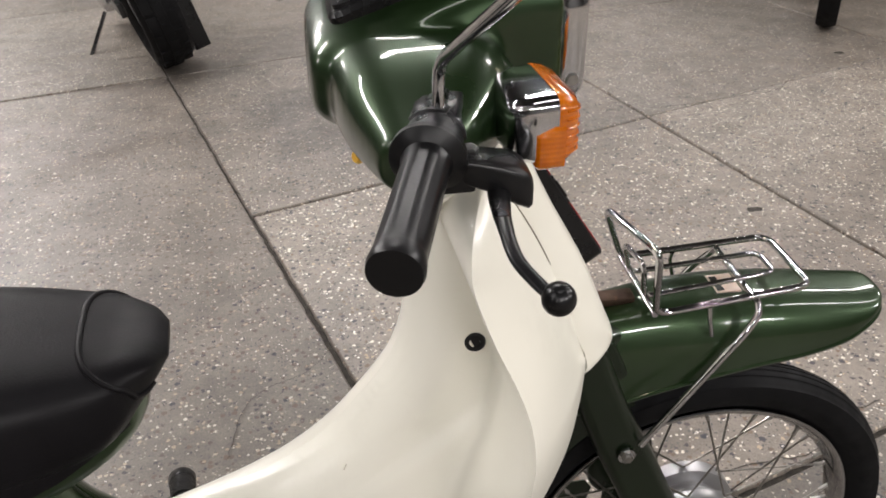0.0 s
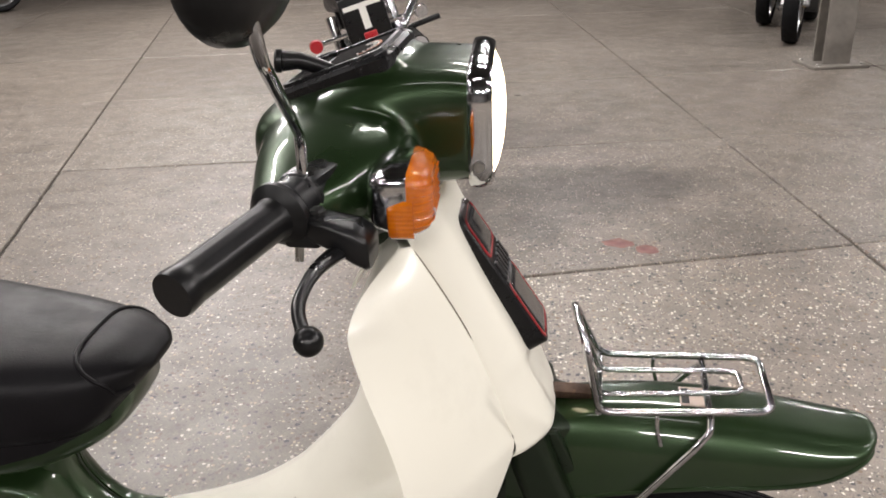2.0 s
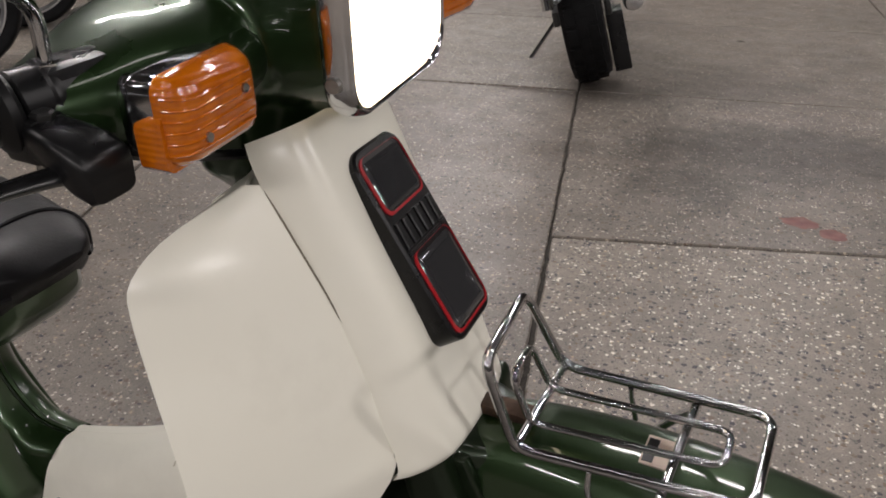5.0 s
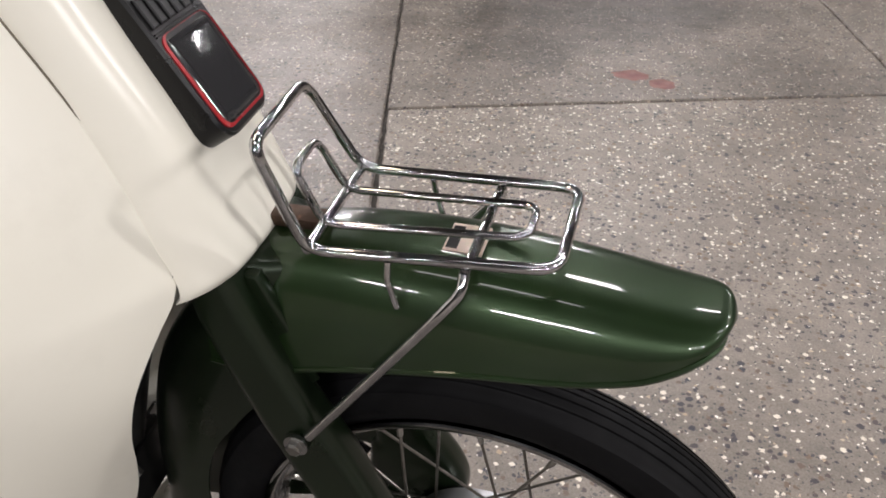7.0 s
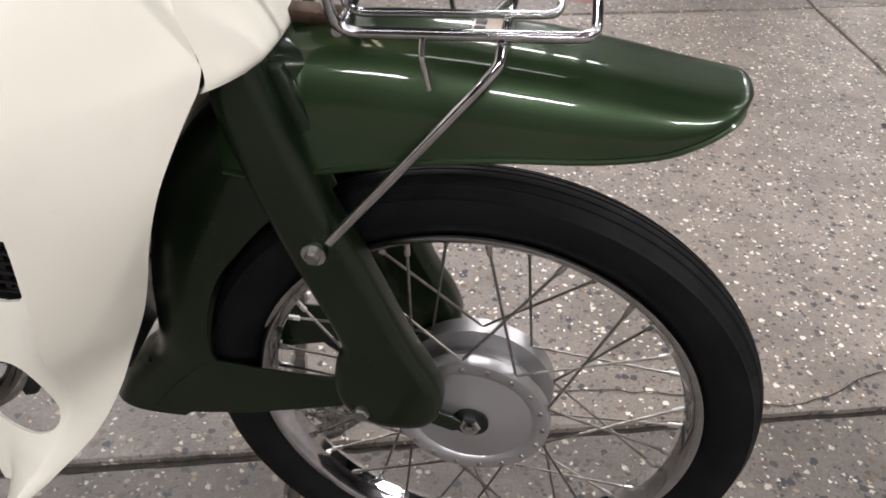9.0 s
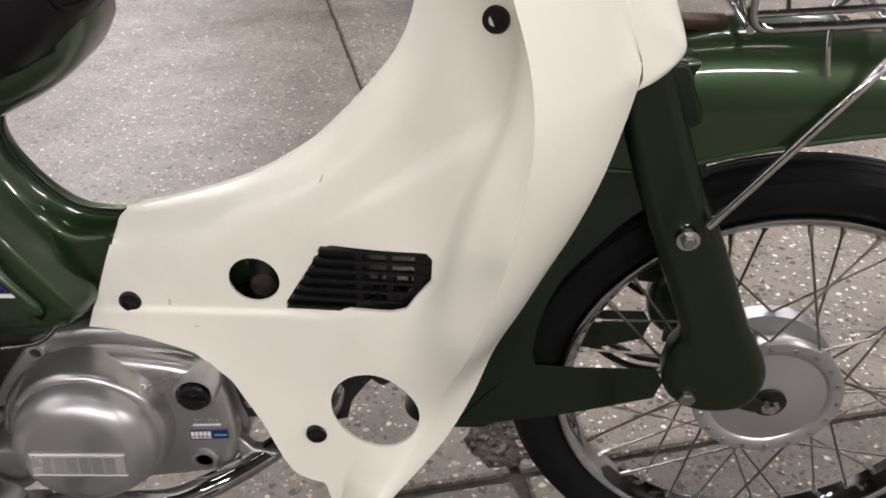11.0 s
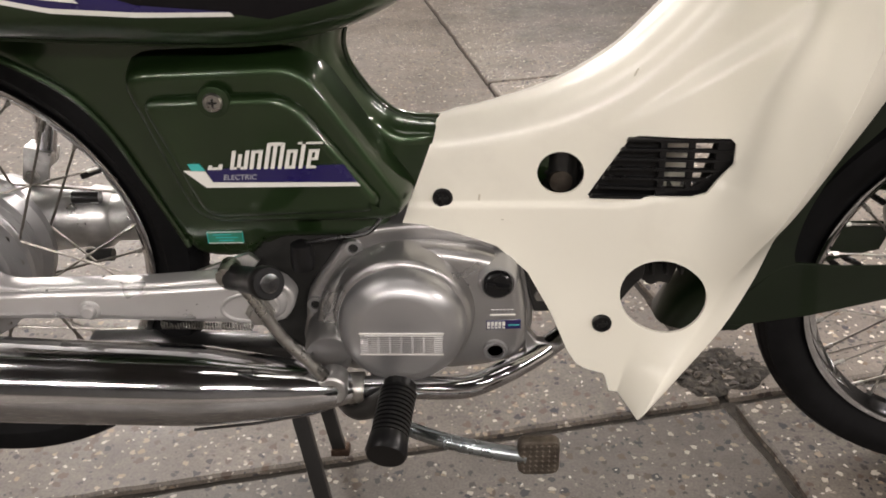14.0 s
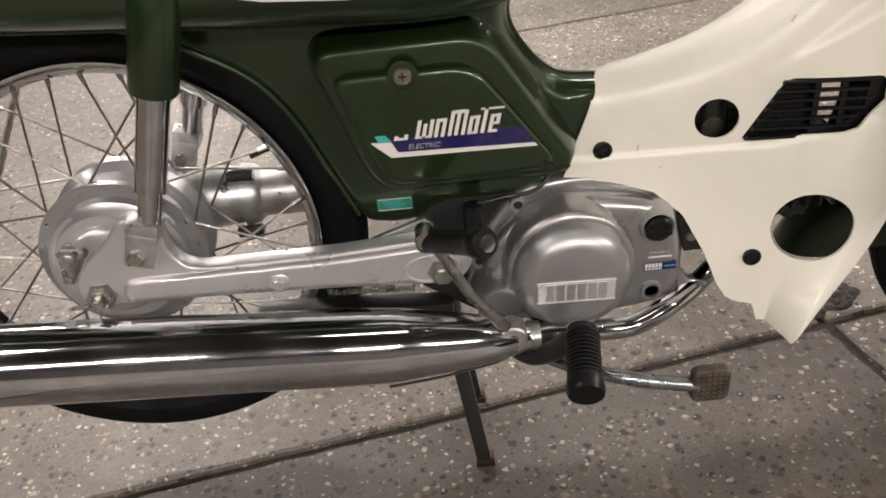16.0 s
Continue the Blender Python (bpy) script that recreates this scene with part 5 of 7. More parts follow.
for k in range(6):
    part("fin", box(0.186 + 0.016 * k, 0.191 + 0.016 * k, -0.046, 0.056, 0.332, 0.402, 0.004), BLACK_METAL, head)
bolt(head, (0.274, -0.030, 0.392), 0.007, 0.008, (0, -1, 0), STEEL)
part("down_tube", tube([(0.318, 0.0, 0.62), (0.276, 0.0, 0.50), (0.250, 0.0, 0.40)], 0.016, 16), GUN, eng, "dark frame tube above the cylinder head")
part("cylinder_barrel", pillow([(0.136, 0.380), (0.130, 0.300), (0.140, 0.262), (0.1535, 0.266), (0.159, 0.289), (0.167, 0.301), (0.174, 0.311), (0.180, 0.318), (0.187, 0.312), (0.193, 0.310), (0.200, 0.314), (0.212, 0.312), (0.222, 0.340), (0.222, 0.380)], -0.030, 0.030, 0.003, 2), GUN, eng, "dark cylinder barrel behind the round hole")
for x0, y0 in ((0.067, -0.030), (0.094, -0.028)):
    part("hose_clamp", tube(catmull([(x0 - 0.004, y0, 0.484), (x0 - 0.006, y0 - 0.003, 0.474), (x0 + 0.002, y0 - 0.005, 0.465), (x0 + 0.006, y0 - 0.002, 0.472)], 6), 0.0028, 8), DULL, eng, "pale metal hose clamp")
part("float_bowl", pillow([(0.052, 0.470), (0.064, 0.466), (0.071, 0.454), (0.070, 0.447), (0.058, 0.450)], -0.034, -0.020, 0.003, 2), DULL, eng, "pale cast float bowl")
part("carburettor_cap", lathe([(-0.012, 0.0), (-0.012, 0.012), (-0.004, 0.013), (0.002, 0.010), (0.002, 0.0)], "y", 20), DULL, eng, "", Matrix.Translation((0.082, -0.034, 0.448)))
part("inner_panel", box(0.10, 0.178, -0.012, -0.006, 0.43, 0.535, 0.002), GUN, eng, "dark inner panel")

# added dark filler, blocks the view through to the left shield
part("inner_duct", pillow([(0.250, 0.475), (0.276, 0.485), (0.292, 0.56), (0.318, 0.65), (0.300, 0.72), (0.250, 0.66)], -0.034, 0.034, 0.008, 3), GUN, eng, "dark filler behind the leg shield", BODY)
# exhaust
pipe = part("exhaust", tube(catmull([(-0.98, -0.152, 0.304), (-0.96, -0.152, 0.303), (-0.62, -0.152, 0.288), (-0.33, -0.152, 0.272), (-0.265, -0.151, 0.268), (-0.20, -0.147, 0.262), (-0.155, -0.143, 0.257), (-0.135, -0.140, 0.255)], 8),
                            [0.040] * 8 + [0.0460 - 0.0001 * k for k in range(8)] + [0.0452 - 0.0003 * k for k in range(8)] + [0.0428 - 0.0005 * k for k in range(8)] + [0.0385 - 0.0011 * k for k in range(8)] + [0.0297 - 0.0014 * k for k in range(8)] + [0.0185 - 0.0006 * k for k in range(8)] + [0.0135], 40), CHROME, bike, "chromed silencer and exhaust pipe", None, 60)
part("silencer_seam", tube([(-0.30, -0.1865, 0.2400), (-0.24, -0.1760, 0.2385), (-0.18, -0.1625, 0.2400), (-0.145, -0.150, 0.2455)], 0.0016, 6), CHROME_WORN, pipe, "welded seam")
part("header_pipe", tube(catmull([(-0.16, -0.141, 0.255), (-0.10, -0.132, 0.250), (-0.055, -0.122, 0.240), (-0.015, -0.115, 0.237), (0.024, -0.103, 0.247), (0.062, -0.076, 0.252), (0.098, -0.048, 0.262), (0.135, -0.030, 0.285), (0.148, -0.01, 0.33)], 8), 0.0126, 22), CHROME_WORN, pipe, "chromed header pipe")
part("clamp", lathe([(-0.008, 0.0175), (0.008, 0.0175)], "x", 20), STEEL, pipe, "", Matrix.Translation((-0.136, -0.140, 0.2545)))
part("heat_shield", tube(catmull([(-0.34, -0.140, 0.296), (-0.30, -0.142, 0.298), (-0.25, -0.144, 0.292), (-0.20, -0.144, 0.280), (-0.16, -0.142, 0.267)], 6), [0.004] * 3 + [0.008] * 3 + [0.0105] * 12 + [0.009] * 6 + [0.006], 14, flat=0.7), CHROME, pipe, "chromed heat shield")


# kick starter, foot peg, brake pedal
kick = part("kick_starter", tube(catmull([(-0.160, -0.150, 0.268), (-0.180, -0.156, 0.300), (-0.205, -0.158, 0.335), (-0.228, -0.160, 0.382), (-0.240, -0.164, 0.404)], 6), [0.0095] * 6 + [0.0080] * 12 + [0.0075] * 7, 14, flat=0.75), STEEL, bike, "folding kick starter lever")
part("kick_boss", lathe([(0.012, 0.017), (-0.012, 0.017), (-0.014, 0.015), (-0.014, 0.008), (-0.010, 0.007), (-0.010, 0)], "y", 24), ALLOY, kick, "", Matrix.Translation((-0.160, -0.148, 0.267)))
axis_k = Vector((-0.185, -0.242, 0.445)) - Vector((-0.240, -0.166, 0.408))
mk = Matrix.Translation((-0.240, -0.166, 0.408)) @ axis_k.to_track_quat("Z", "Y").to_matrix().to_4x4()
prof = [(-0.010, 0.0), (-0.010, 0.0130)]
prof += [(0.004, 0.0126), (0.006, 0.0120), (0.040, 0.0124), (0.070, 0.0128), (0.074, 0.0136), (0.078, 0.0152), (0.090, 0.0152), (0.092, 0.0138), (0.092, 0.0)]
part("pedal_rubber", lathe(prof, "z", 24), GRIP, kick, "black kick pedal rubber", mk)
part("pedal_cap", lathe([(0.091, 0.0095), (0.095, 0.0085), (0.096, 0.0)], "z", 20), CHROME, kick, "chrome end cap", mk)
part("hinge", lathe([(-0.014, 0.0), (-0.014, 0.010), (0.010, 0.010), (0.010, 0.0)], "y", 16), STEEL, kick, "", Matrix.Translation((-0.246, -0.160, 0.412)))
peg = new("foot_peg")
peg.parent = bike
tagged(peg, "ribbed black rubber foot peg")
p0, p1 = Vector((-0.088, -0.180, 0.284)), Vector((-0.098, -0.254, 0.262))
mp = Matrix.Translation(p0) @ (p1 - p0).to_track_quat("Z", "Y").to_matrix().to_4x4()
L = (p1 - p0).length
prof = [(-0.004, 0.0), (-0.004, 0.017)]
for k in range(11):
    z = 0.002 + k * (L - 0.024) / 11
    prof += [(z, 0.0150), (z + 0.0022, 0.0185), (z + 0.0052, 0.0185), (z + 0.0068, 0.0150)]
prof += [(L - 0.020, 0.019), (L - 0.004, 0.0205), (L, 0.0185), (L, 0.0)]
part("rubber", lathe(prof, "z", 28), GRIP, peg, "", mp)
part("peg_bracket", tube(catmull([(-0.087, -0.186, 0.282), (-0.098, -0.176, 0.272), (-0.118, -0.160, 0.246), (-0.140, -0.140, 0.228), (-0.165, -0.10, 0.222)], 6), 0.0115, 14), BLACK_METAL, peg, "black steel peg bracket")
part("peg_bar", tube([(-0.12, -0.13, 0.222), (-0.12, 0.16, 0.222)], 0.010, 14), BLACK_METAL, peg)
pegl = lathe(prof, "z", 28)
part("rubber", pegl, GRIP, peg, "", Matrix.Translation((-0.065, 0.185, 0.325)) @ Vector((-0.01, 0.097, -0.03)).to_track_quat("Z", "Y").to_matrix().to_4x4())
bp = part("brake_pedal", tube(catmull([(-0.14, -0.12, 0.222), (-0.10, -0.155, 0.222), (-0.05, -0.180, 0.219), (0.0, -0.190, 0.212), (0.040, -0.193, 0.206)], 6), 0.0082, 14), ZINC, bike, "zinc-plated brake pedal with a chequered pad")
pad = part("pad", pillow(rounded(0.031, 0.074, 0.186, 0.230, 0.009), -0.200, -0.186, 0.003, 2), DULL, bp, "worn brown-grey chequered pad", pose(0, 0, 0, 0, 0, 0))
for i in range(6):
    for j in range(6):
        part("knurl", plate([(-0.0022, 0), (0, -0.0022), (0.0022, 0), (0, 0.0022)], 0, 0.0014, 0.0008), DULL, pad, "", Matrix.Translation((0.0365 + 0.0064 * i, -0.200, 0.192 + 0.0064 * j)) @ pose(0, 0, 0, 90, 0, 0))

# fork, front mudguard and rack, all turned with the steering ---------------
BACK = FRONT.inverted()


def loc(x, y, z):
    return BACK @ Vector((x, y, z))


def side_outline(y, pts):
    return [(p.x, p.z) for p in (loc(x, y, z) for x, z in pts)]


FORK = side_outline(-0.085, [(0.398, 0.668), (0.428, 0.682), (0.440, 0.655), (0.470, 0.577), (0.506, 0.504), (0.545, 0.415), (0.566, 0.378), (0.576, 0.350), (0.572, 0.322), (0.556, 0.304), (0.524, 0.298), (0.496, 0.306), (0.478, 0.324), (0.472, 0.350), (0.475, 0.380), (0.480, 0.408), (0.432, 0.522), (0.395, 0.630)])
for sy in (-1, 1):
    leg = part("fork_leg", pillow(FORK, sy * 0.074, sy * 0.040, 0.012, 5, 3), GREEN_DARK, bike, "dark green pressed-steel fork leg", FRONT)
    a = loc(0.500, -0.081, 0.322)
    bolt(leg, (a.x, sy * 0.073, a.z), 0.0085, 0.007, (0, sy, 0), STEEL, FRONT)
    b = lathe([(0, 0.0), (0, 0.012), (0.006, 0.012), (0.008, 0.010), (0.008, 0.006), (0.012, 0.006), (0.012, 0)], "z", 6)
    part("axle_nut", b, CHROME_WORN, leg, "axle nut and leading link", FRONT @ Matrix.Translation((0.607, sy * 0.034, 0.288)) @ Vector((0, sy, 0)).to_track_quat("Z", "Y").to_matrix().to_4x4(), 25)
    part("link_arm", pillow([(0.500, 0.330), (0.500, 0.306), (0.590, 0.279), (0.600, 0.284), (0.600, 0.294), (0.590, 0.300)], sy * 0.042, sy * 0.037, 0.002, 2), GREEN_DARK, leg, "", FRONT)
    part("axle_seal", lathe([(0.0, 0.0185), (0.0035, 0.0185), (0.0045, 0.017), (0.0045, 0.0)], "z", 28), BLACK, leg, "black rubber axle seal", FRONT @ Matrix.Translation((0.607, sy * 0.0315, 0.288)) @ Vector((0, sy, 0)).to_track_quat("Z", "Y").to_matrix().to_4x4())
TAB = side_outline(-0.065, [(0.437, 0.672), (0.448, 0.672), (0.462, 0.640), (0.479, 0.600), (0.475, 0.595), (0.462, 0.592), (0.445, 0.625), (0.430, 0.66)])
part("crown_plate", pillow(TAB, -0.0560, -0.045, 0.003, 3), GREEN_DARK, bike, "dark green shoulder plate on the fork", FRONT)
part("fork_crown", shell([(0.355, 0.640, 0.69, 0.045), (0.40, 0.632, 0.695, 0.052), (0.44, 0.635, 0.685, 0.052), (0.47, 0.64, 0.68, 0.04)], 14, 24, 0.6), GREEN_DARK, bike, "dark green fork crown", FRONT)

TOPZ = [(0.395, 0.668), (0.44, 0.682), (0.50, 0.692), (0.56, 0.695), (0.62, 0.693), (0.68, 0.687), (0.73, 0.680), (0.757, 0.6765), (0.773, 0.6755), (0.782, 0.6750), (0.7875, 0.6725), (0.790, 0.668)]
LOWZ = [(0.395, 0.575), (0.44, 0.578), (0.50, 0.598), (0.56, 0.614), (0.62, 0.625), (0.68, 0.630), (0.73, 0.638), (0.757, 0.647), (0.773, 0.655), (0.782, 0.6595), (0.7875, 0.662), (0.790, 0.663)]
HALF = [0.052, 0.056, 0.060, 0.063, 0.063, 0.060, 0.0545, 0.0480, 0.0415, 0.0345, 0.0255, 0.0110]
rows = []
for x, hi, lo, w in keyed([(a[0], a[1], b[1], h) for a, b, h in zip(TOPZ, LOWZ, HALF)], 44):
    ring = []
    for k in range(29):
        a = math.pi * k / 28
        ca, sa = math.cos(a), math.sin(a)
        ring.append((x - 0.006 * (1 - sa) * max(0.0, (x - 0.70) / 0.09), -w * math.copysign(abs(ca) ** 0.55, ca) * (1 - 0.14 * sa), lo + (hi - lo) * sa ** 0.76))
    rows.append(ring)
nose = [Vector(p) for p in rows[-1]]
mid_nose = sum(nose, Vector()) / len(nose)
for f in (0.6, 0.2):
    rows.append([tuple(mid_nose + (p - mid_nose) * f + Vector((0.001, 0, 0))) for p in nose])
mud = solid(loft(rows, False, False), "front_mudguard", 0.0025, [], GREEN, bike, "glossy green front mudguard", FRONT, 50)
part("mudguard_edge", join(*[tube([(x - 0.006 * max(0.0, (x - 0.70) / 0.09), s * w * 1.0, lo) for x, hi, lo, w in keyed([(a[0], a[1], b[1], h) for a, b, h in zip(TOPZ, LOWZ, HALF)], 40)], 0.0032, 8) for s in (-1, 1)]), GREEN, mud, "rolled edge", FRONT)
rows = []
for ox, oz, ix, iz, w in keyed([(0.452, 0.650, 0.486, 0.572, 0.050), (0.378, 0.618, 0.430, 0.530, 0.050), (0.328, 0.558, 0.397, 0.490, 0.049), (0.302, 0.495, 0.367, 0.446, 0.048), (0.287, 0.422, 0.350, 0.395, 0.048), (0.281, 0.355, 0.346, 0.350, 0.048), (0.272, 0.318, 0.352, 0.326, 0.048), (0.228, 0.268, 0.345, 0.284, 0.047), (0.208, 0.228, 0.300, 0.236, 0.045)], 40):
    o, q = loc(ox, -0.04, oz), loc(ix, -0.04, iz)
    ring = []
    for k in range(25):
        a = math.pi * (k / 24 - 0.5)
        c, sn = math.cos(a), math.sin(a)
        f = c ** 0.55 if c > 1e-6 else 0.0
        ring.append((q.x + (o.x - q.x) * f, w * math.copysign(abs(sn) ** 0.7, sn), q.z + (o.z - q.z) * f))
    rows.append(ring)
skirt = solid(loft(rows, False, False), "mudguard_skirt", 0.0025, [], GREEN_DARK, bike, "dark green rear skirt of the front mudguard", FRONT, 50)
SLEEVE = side_outline(-0.04, [(0.268, 0.244), (0.300, 0.245), (0.335, 0.253), (0.380, 0.264), (0.478, 0.298), (0.484, 0.322), (0.474, 0.338), (0.390, 0.334), (0.352, 0.336), (0.335, 0.33), (0.30, 0.29)])
for sy in (-1, 1):
    part("skirt_arm", pillow(SLEEVE, sy * 0.0495, sy * 0.0465, 0.0012, 2), GREEN_DARK, skirt, "", FRONT)
for line in (((0.412, 0.072, 0.318), (0.433, 0.075, 0.287), (0.4585, 0.075, 0.2655), (0.487, 0.075, 0.251), (0.5325, 0.075, 0.2425), (0.57, 0.072, 0.243)), ((0.430, 0.072, 0.318), (0.4535, 0.075, 0.287), (0.4705, 0.075, 0.277), (0.492, 0.075, 0.2645), (0.541, 0.075, 0.2555), (0.575, 0.072, 0.258))):
    part("brake_hose", tube(catmull(line, 6), 0.0042, 10), BLACK, bike, "black rubber brake hose")
part("brake_cable", tube(catmull([(0.475, 0.056, 0.36), (0.43, 0.058, 0.39), (0.395, 0.058, 0.42), (0.39, 0.05, 0.50)], 6), 0.004, 8), BLACK, bike, "black brake cable", FRONT)
part("brake_torque_arm", pillow([(0.40, 0.42), (0.52, 0.40), (0.53, 0.375), (0.40, 0.385)], 0.05, 0.057, 0.002, 2), GREEN_DARK, bike, "", FRONT)

# chrome rack
rack = new("luggage_rack")
rack.parent = bike
tagged(rack, "chromed wire luggage rack above the front mudguard, lightly rusted")


def wire(pts, r=0.0042, per=5, name="wire", soft=True, parent=rack):
    return part(name, tube(catmull(pts, per) if soft else pts, r, 10), CHROME_WORN, parent, "", FRONT)


def bent(pts, r=0.012, n=5):
    """A path with its corners rounded."""
    P = [Vector(p) for p in pts]
    out = [P[0]]
    for a, b, c2 in zip(P, P[1:], P[2:]):
        u, v = (a - b).normalized(), (c2 - b).normalized()
        q = min(r, (a - b).length * 0.45, (c2 - b).length * 0.45)
        for k in range(n + 1):
            t = k / n
            out.append((b + u * q) * (1 - t) ** 2 + b * 2 * t * (1 - t) + (b + v * q) * t * t)
    out.append(P[-1])
    return out


W = 0.054
A1, A2, A3, A4, A5, A6 = (loc(*q) for q in ((0.490, -0.072, 0.702), (0.472, -0.100, 0.795), (0.466, 0.017, 0.790), (0.500, 0.040, 0.710), (0.674, 0.016, 0.722), (0.666, -0.086, 0.716)))
mid_r = (A1 + A6) / 2
wire(bent([mid_r, A1, A2, A3, A4, A5, A6, mid_r], 0.017), 0.0042, soft=False)


def lerp(a, b, t):
    return a + (b - a) * t


B1, B4, B5, B6 = lerp(A1, A4, 0.29), lerp(A1, A4, 0.71), lerp(A5, A6, 0.30) + Vector((-0.026, 0, 0)), lerp(A5, A6, 0.70) + Vector((-0.026, 0, 0))
B2, B3 = lerp(lerp(A1, A4, 0.29), lerp(A2, A3, 0.29), 0.58), lerp(lerp(A1, A4, 0.71), lerp(A2, A3, 0.71), 0.58)
mid_i = (B1 + B6) / 2
wire(bent([mid_i, B1, B2, B3, B4, B5, B6, mid_i], 0.013), 0.0032, soft=False)
wire([A1, A4], 0.0040, soft=False)
wire([(0.610, -W - 0.002, 0.708), (0.610, W + 0.002, 0.708)], 0.0040, soft=False)
for sy in (-1, 1):
    a = loc(0.466, -0.099, 0.516)
    strut = [(0.610, sy * W, 0.708), (0.610, sy * (W + 0.008), 0.698), (0.596, sy * (W + 0.014), 0.680), (a.x + 0.014, sy * 0.080, a.z + 0.016)]
    wire(bent(strut, 0.008), 0.0042, soft=False, name="strut")
    part("strut_eye", lathe([(0, 0.0), (0, 0.0105), (0.004, 0.0105), (0.004, 0.0)], "z", 18), CHROME_WORN, rack, "flattened strut eye", FRONT @ Matrix.Translation((a.x, sy * 0.076, a.z)) @ Vector((0, sy, 0)).to_track_quat("Z", "Y").to_matrix().to_4x4())
    bolt(rack, (a.x, sy * 0.080, a.z), 0.007, 0.006, (0, sy, 0), STEEL, FRONT)
    wire(bent([(0.556, sy * W, 0.708), (0.556, sy * (W + 0.004), 0.696), (0.562, sy * (W + 0.004), 0.672)], 0.004), 0.0026, soft=False, name="hook")
part("mount_bracket", box(0.440, 0.490, -0.010, 0.010, 0.688, 0.698, 0.003), RUST, rack, "rusty mounting bracket", FRONT)
lab = part("label", box(0.583, 0.612, -0.016, 0.018, 0.6935, 0.6965, 0.0004), LABELPINK, bike, "faded paper warning label", FRONT)
for k in range(2):
    part("print_bar", box(0.5845, 0.593, -0.013 + 0.015 * k, -0.001 + 0.015 * k, 0.6964, 0.6972), BLACK, lab, "", FRONT)

# headlamp nacelle --------------------------------------------------------
def blended(name, bms, voxel, smooth, mat, parent, label, xf):
    """Bodies melted into one smooth casting."""
    b = join(*bms)
    bmesh.ops.recalc_face_normals(b, faces=b.faces[:])
    me = bpy.data.meshes.new(name)
    b.to_mesh(me)
    b.free()
    ob = new(name, me)
    m = ob.modifiers.new("melt", "REMESH")
    m.mode, m.voxel_size = "VOXEL", voxel
    s = ob.modifiers.new("soft", "SMOOTH")
    s.factor, s.iterations = 0.5, smooth
    out = bpy.data.meshes.new_from_object(ob.evaluated_get(bpy.context.evaluated_depsgraph_get()))
    bpy.data.objects.remove(ob)
    out.transform(xf)
    out.materials.clear()
    out.polygons.foreach_set("use_smooth", [True] * len(out.polygons))
    return link_mesh(name, out, mat, parent, label)


main = shell([(0.157, 0.980, 1.016, 0.052, 0.5), (0.162, 0.968, 1.031, 0.080, 0.5), (0.186, 0.953, 1.046, 0.094, 0.6), (0.225, 0.944, 1.058, 0.098, 0.62), (0.262, 0.944, 1.070, 0.088, 0.58), (0.295, 0.956, 1.077, 0.079, 0.5), (0.328, 0.964, 1.077, 0.075, 0.42), (0.358, 0.968, 1.075, 0.076, 0.40)], 40, 40, 0.6)
# the lamp sits square to the bike, so its near edge stands further forward
for v in main.verts:
    f = max(0.0, min(1.0, (v.co.x - 0.24) / 0.10))
    v.co.x -= (v.co.y - 0.078) * 0.095 * f * f * (3 - 2 * f)
top_pod = shell([(0.176, 1.02, 1.040, 0.056, 0.35), (0.205, 1.02, 1.052, 0.058, 0.35), (0.25, 1.02, 1.070, 0.058, 0.35), (0.288, 1.03, 1.084, 0.055, 0.35), (0.300, 1.03, 1.080, 0.05, 0.4)], 20, 24, 0.35)
wing_rows = []
for y, x0, x1, z0, z1 in keyed([(-0.205, 0.203, 0.262, 0.966, 1.012), (-0.17, 0.192, 0.288, 0.958, 1.022), (-0.12, 0.178, 0.316, 0.950, 1.038), (-0.06, 0.170, 0.318, 0.956, 1.046), (0.0, 0.168, 0.32, 0.958, 1.05), (0.06, 0.170, 0.318, 0.956, 1.046), (0.12, 0.178, 0.316, 0.950, 1.038), (0.17, 0.192, 0.288, 0.958, 1.022), (0.205, 0.203, 0.262, 0.966, 1.012)], 40):
    wing_rows.append([((x0 + x1) / 2 + (x1 - x0) / 2 * math.copysign(abs(math.cos(a)) ** 0.7, math.cos(a)), y, (z0 + z1) / 2 + (z1 - z0) / 2 * math.copysign(abs(math.sin(a)) ** 0.7, math.sin(a))) for a in (2 * math.pi * k / 28 for k in range(28))])
collar = loft([[(0.262 + dx + rx * math.cos(a), ry * math.sin(a), z) for a in (2 * math.pi * k / 28 for k in range(28))] for z, dx, rx, ry in ((0.965, 0.004, 0.074, 0.084), (0.935, 0.0, 0.060, 0.076), (0.912, -0.004, 0.052, 0.072), (0.898, -0.012, 0.050, 0.068), (0.880, -0.010, 0.040, 0.050), (0.862, -0.006, 0.030, 0.036))])
nac = blended("headlamp_nacelle", [main, top_pod, loft(wing_rows), collar], 0.0035, 20, GREEN, bike, "glossy green headlamp nacelle", FRONT)


def ring_section(x, w, z0, z1, r, n=6):
    return [(x, v, u) for u, v in rounded(z0, z1, -w, w, r, n)]


BZ0, BZ1, BW = 0.9615, 1.0805, 0.0815
LAMPTURN = FRONT @ Matrix.Translation((0.358, 0.078, 0)) @ pose(0, 0, 0, 0, 0, 5.4) @ Matrix.Translation((-0.358, -0.078, 0))


def bezel_ring(x, d, r):
    return ring_section(x, BW - d, BZ0 + d, BZ1 - d, r)


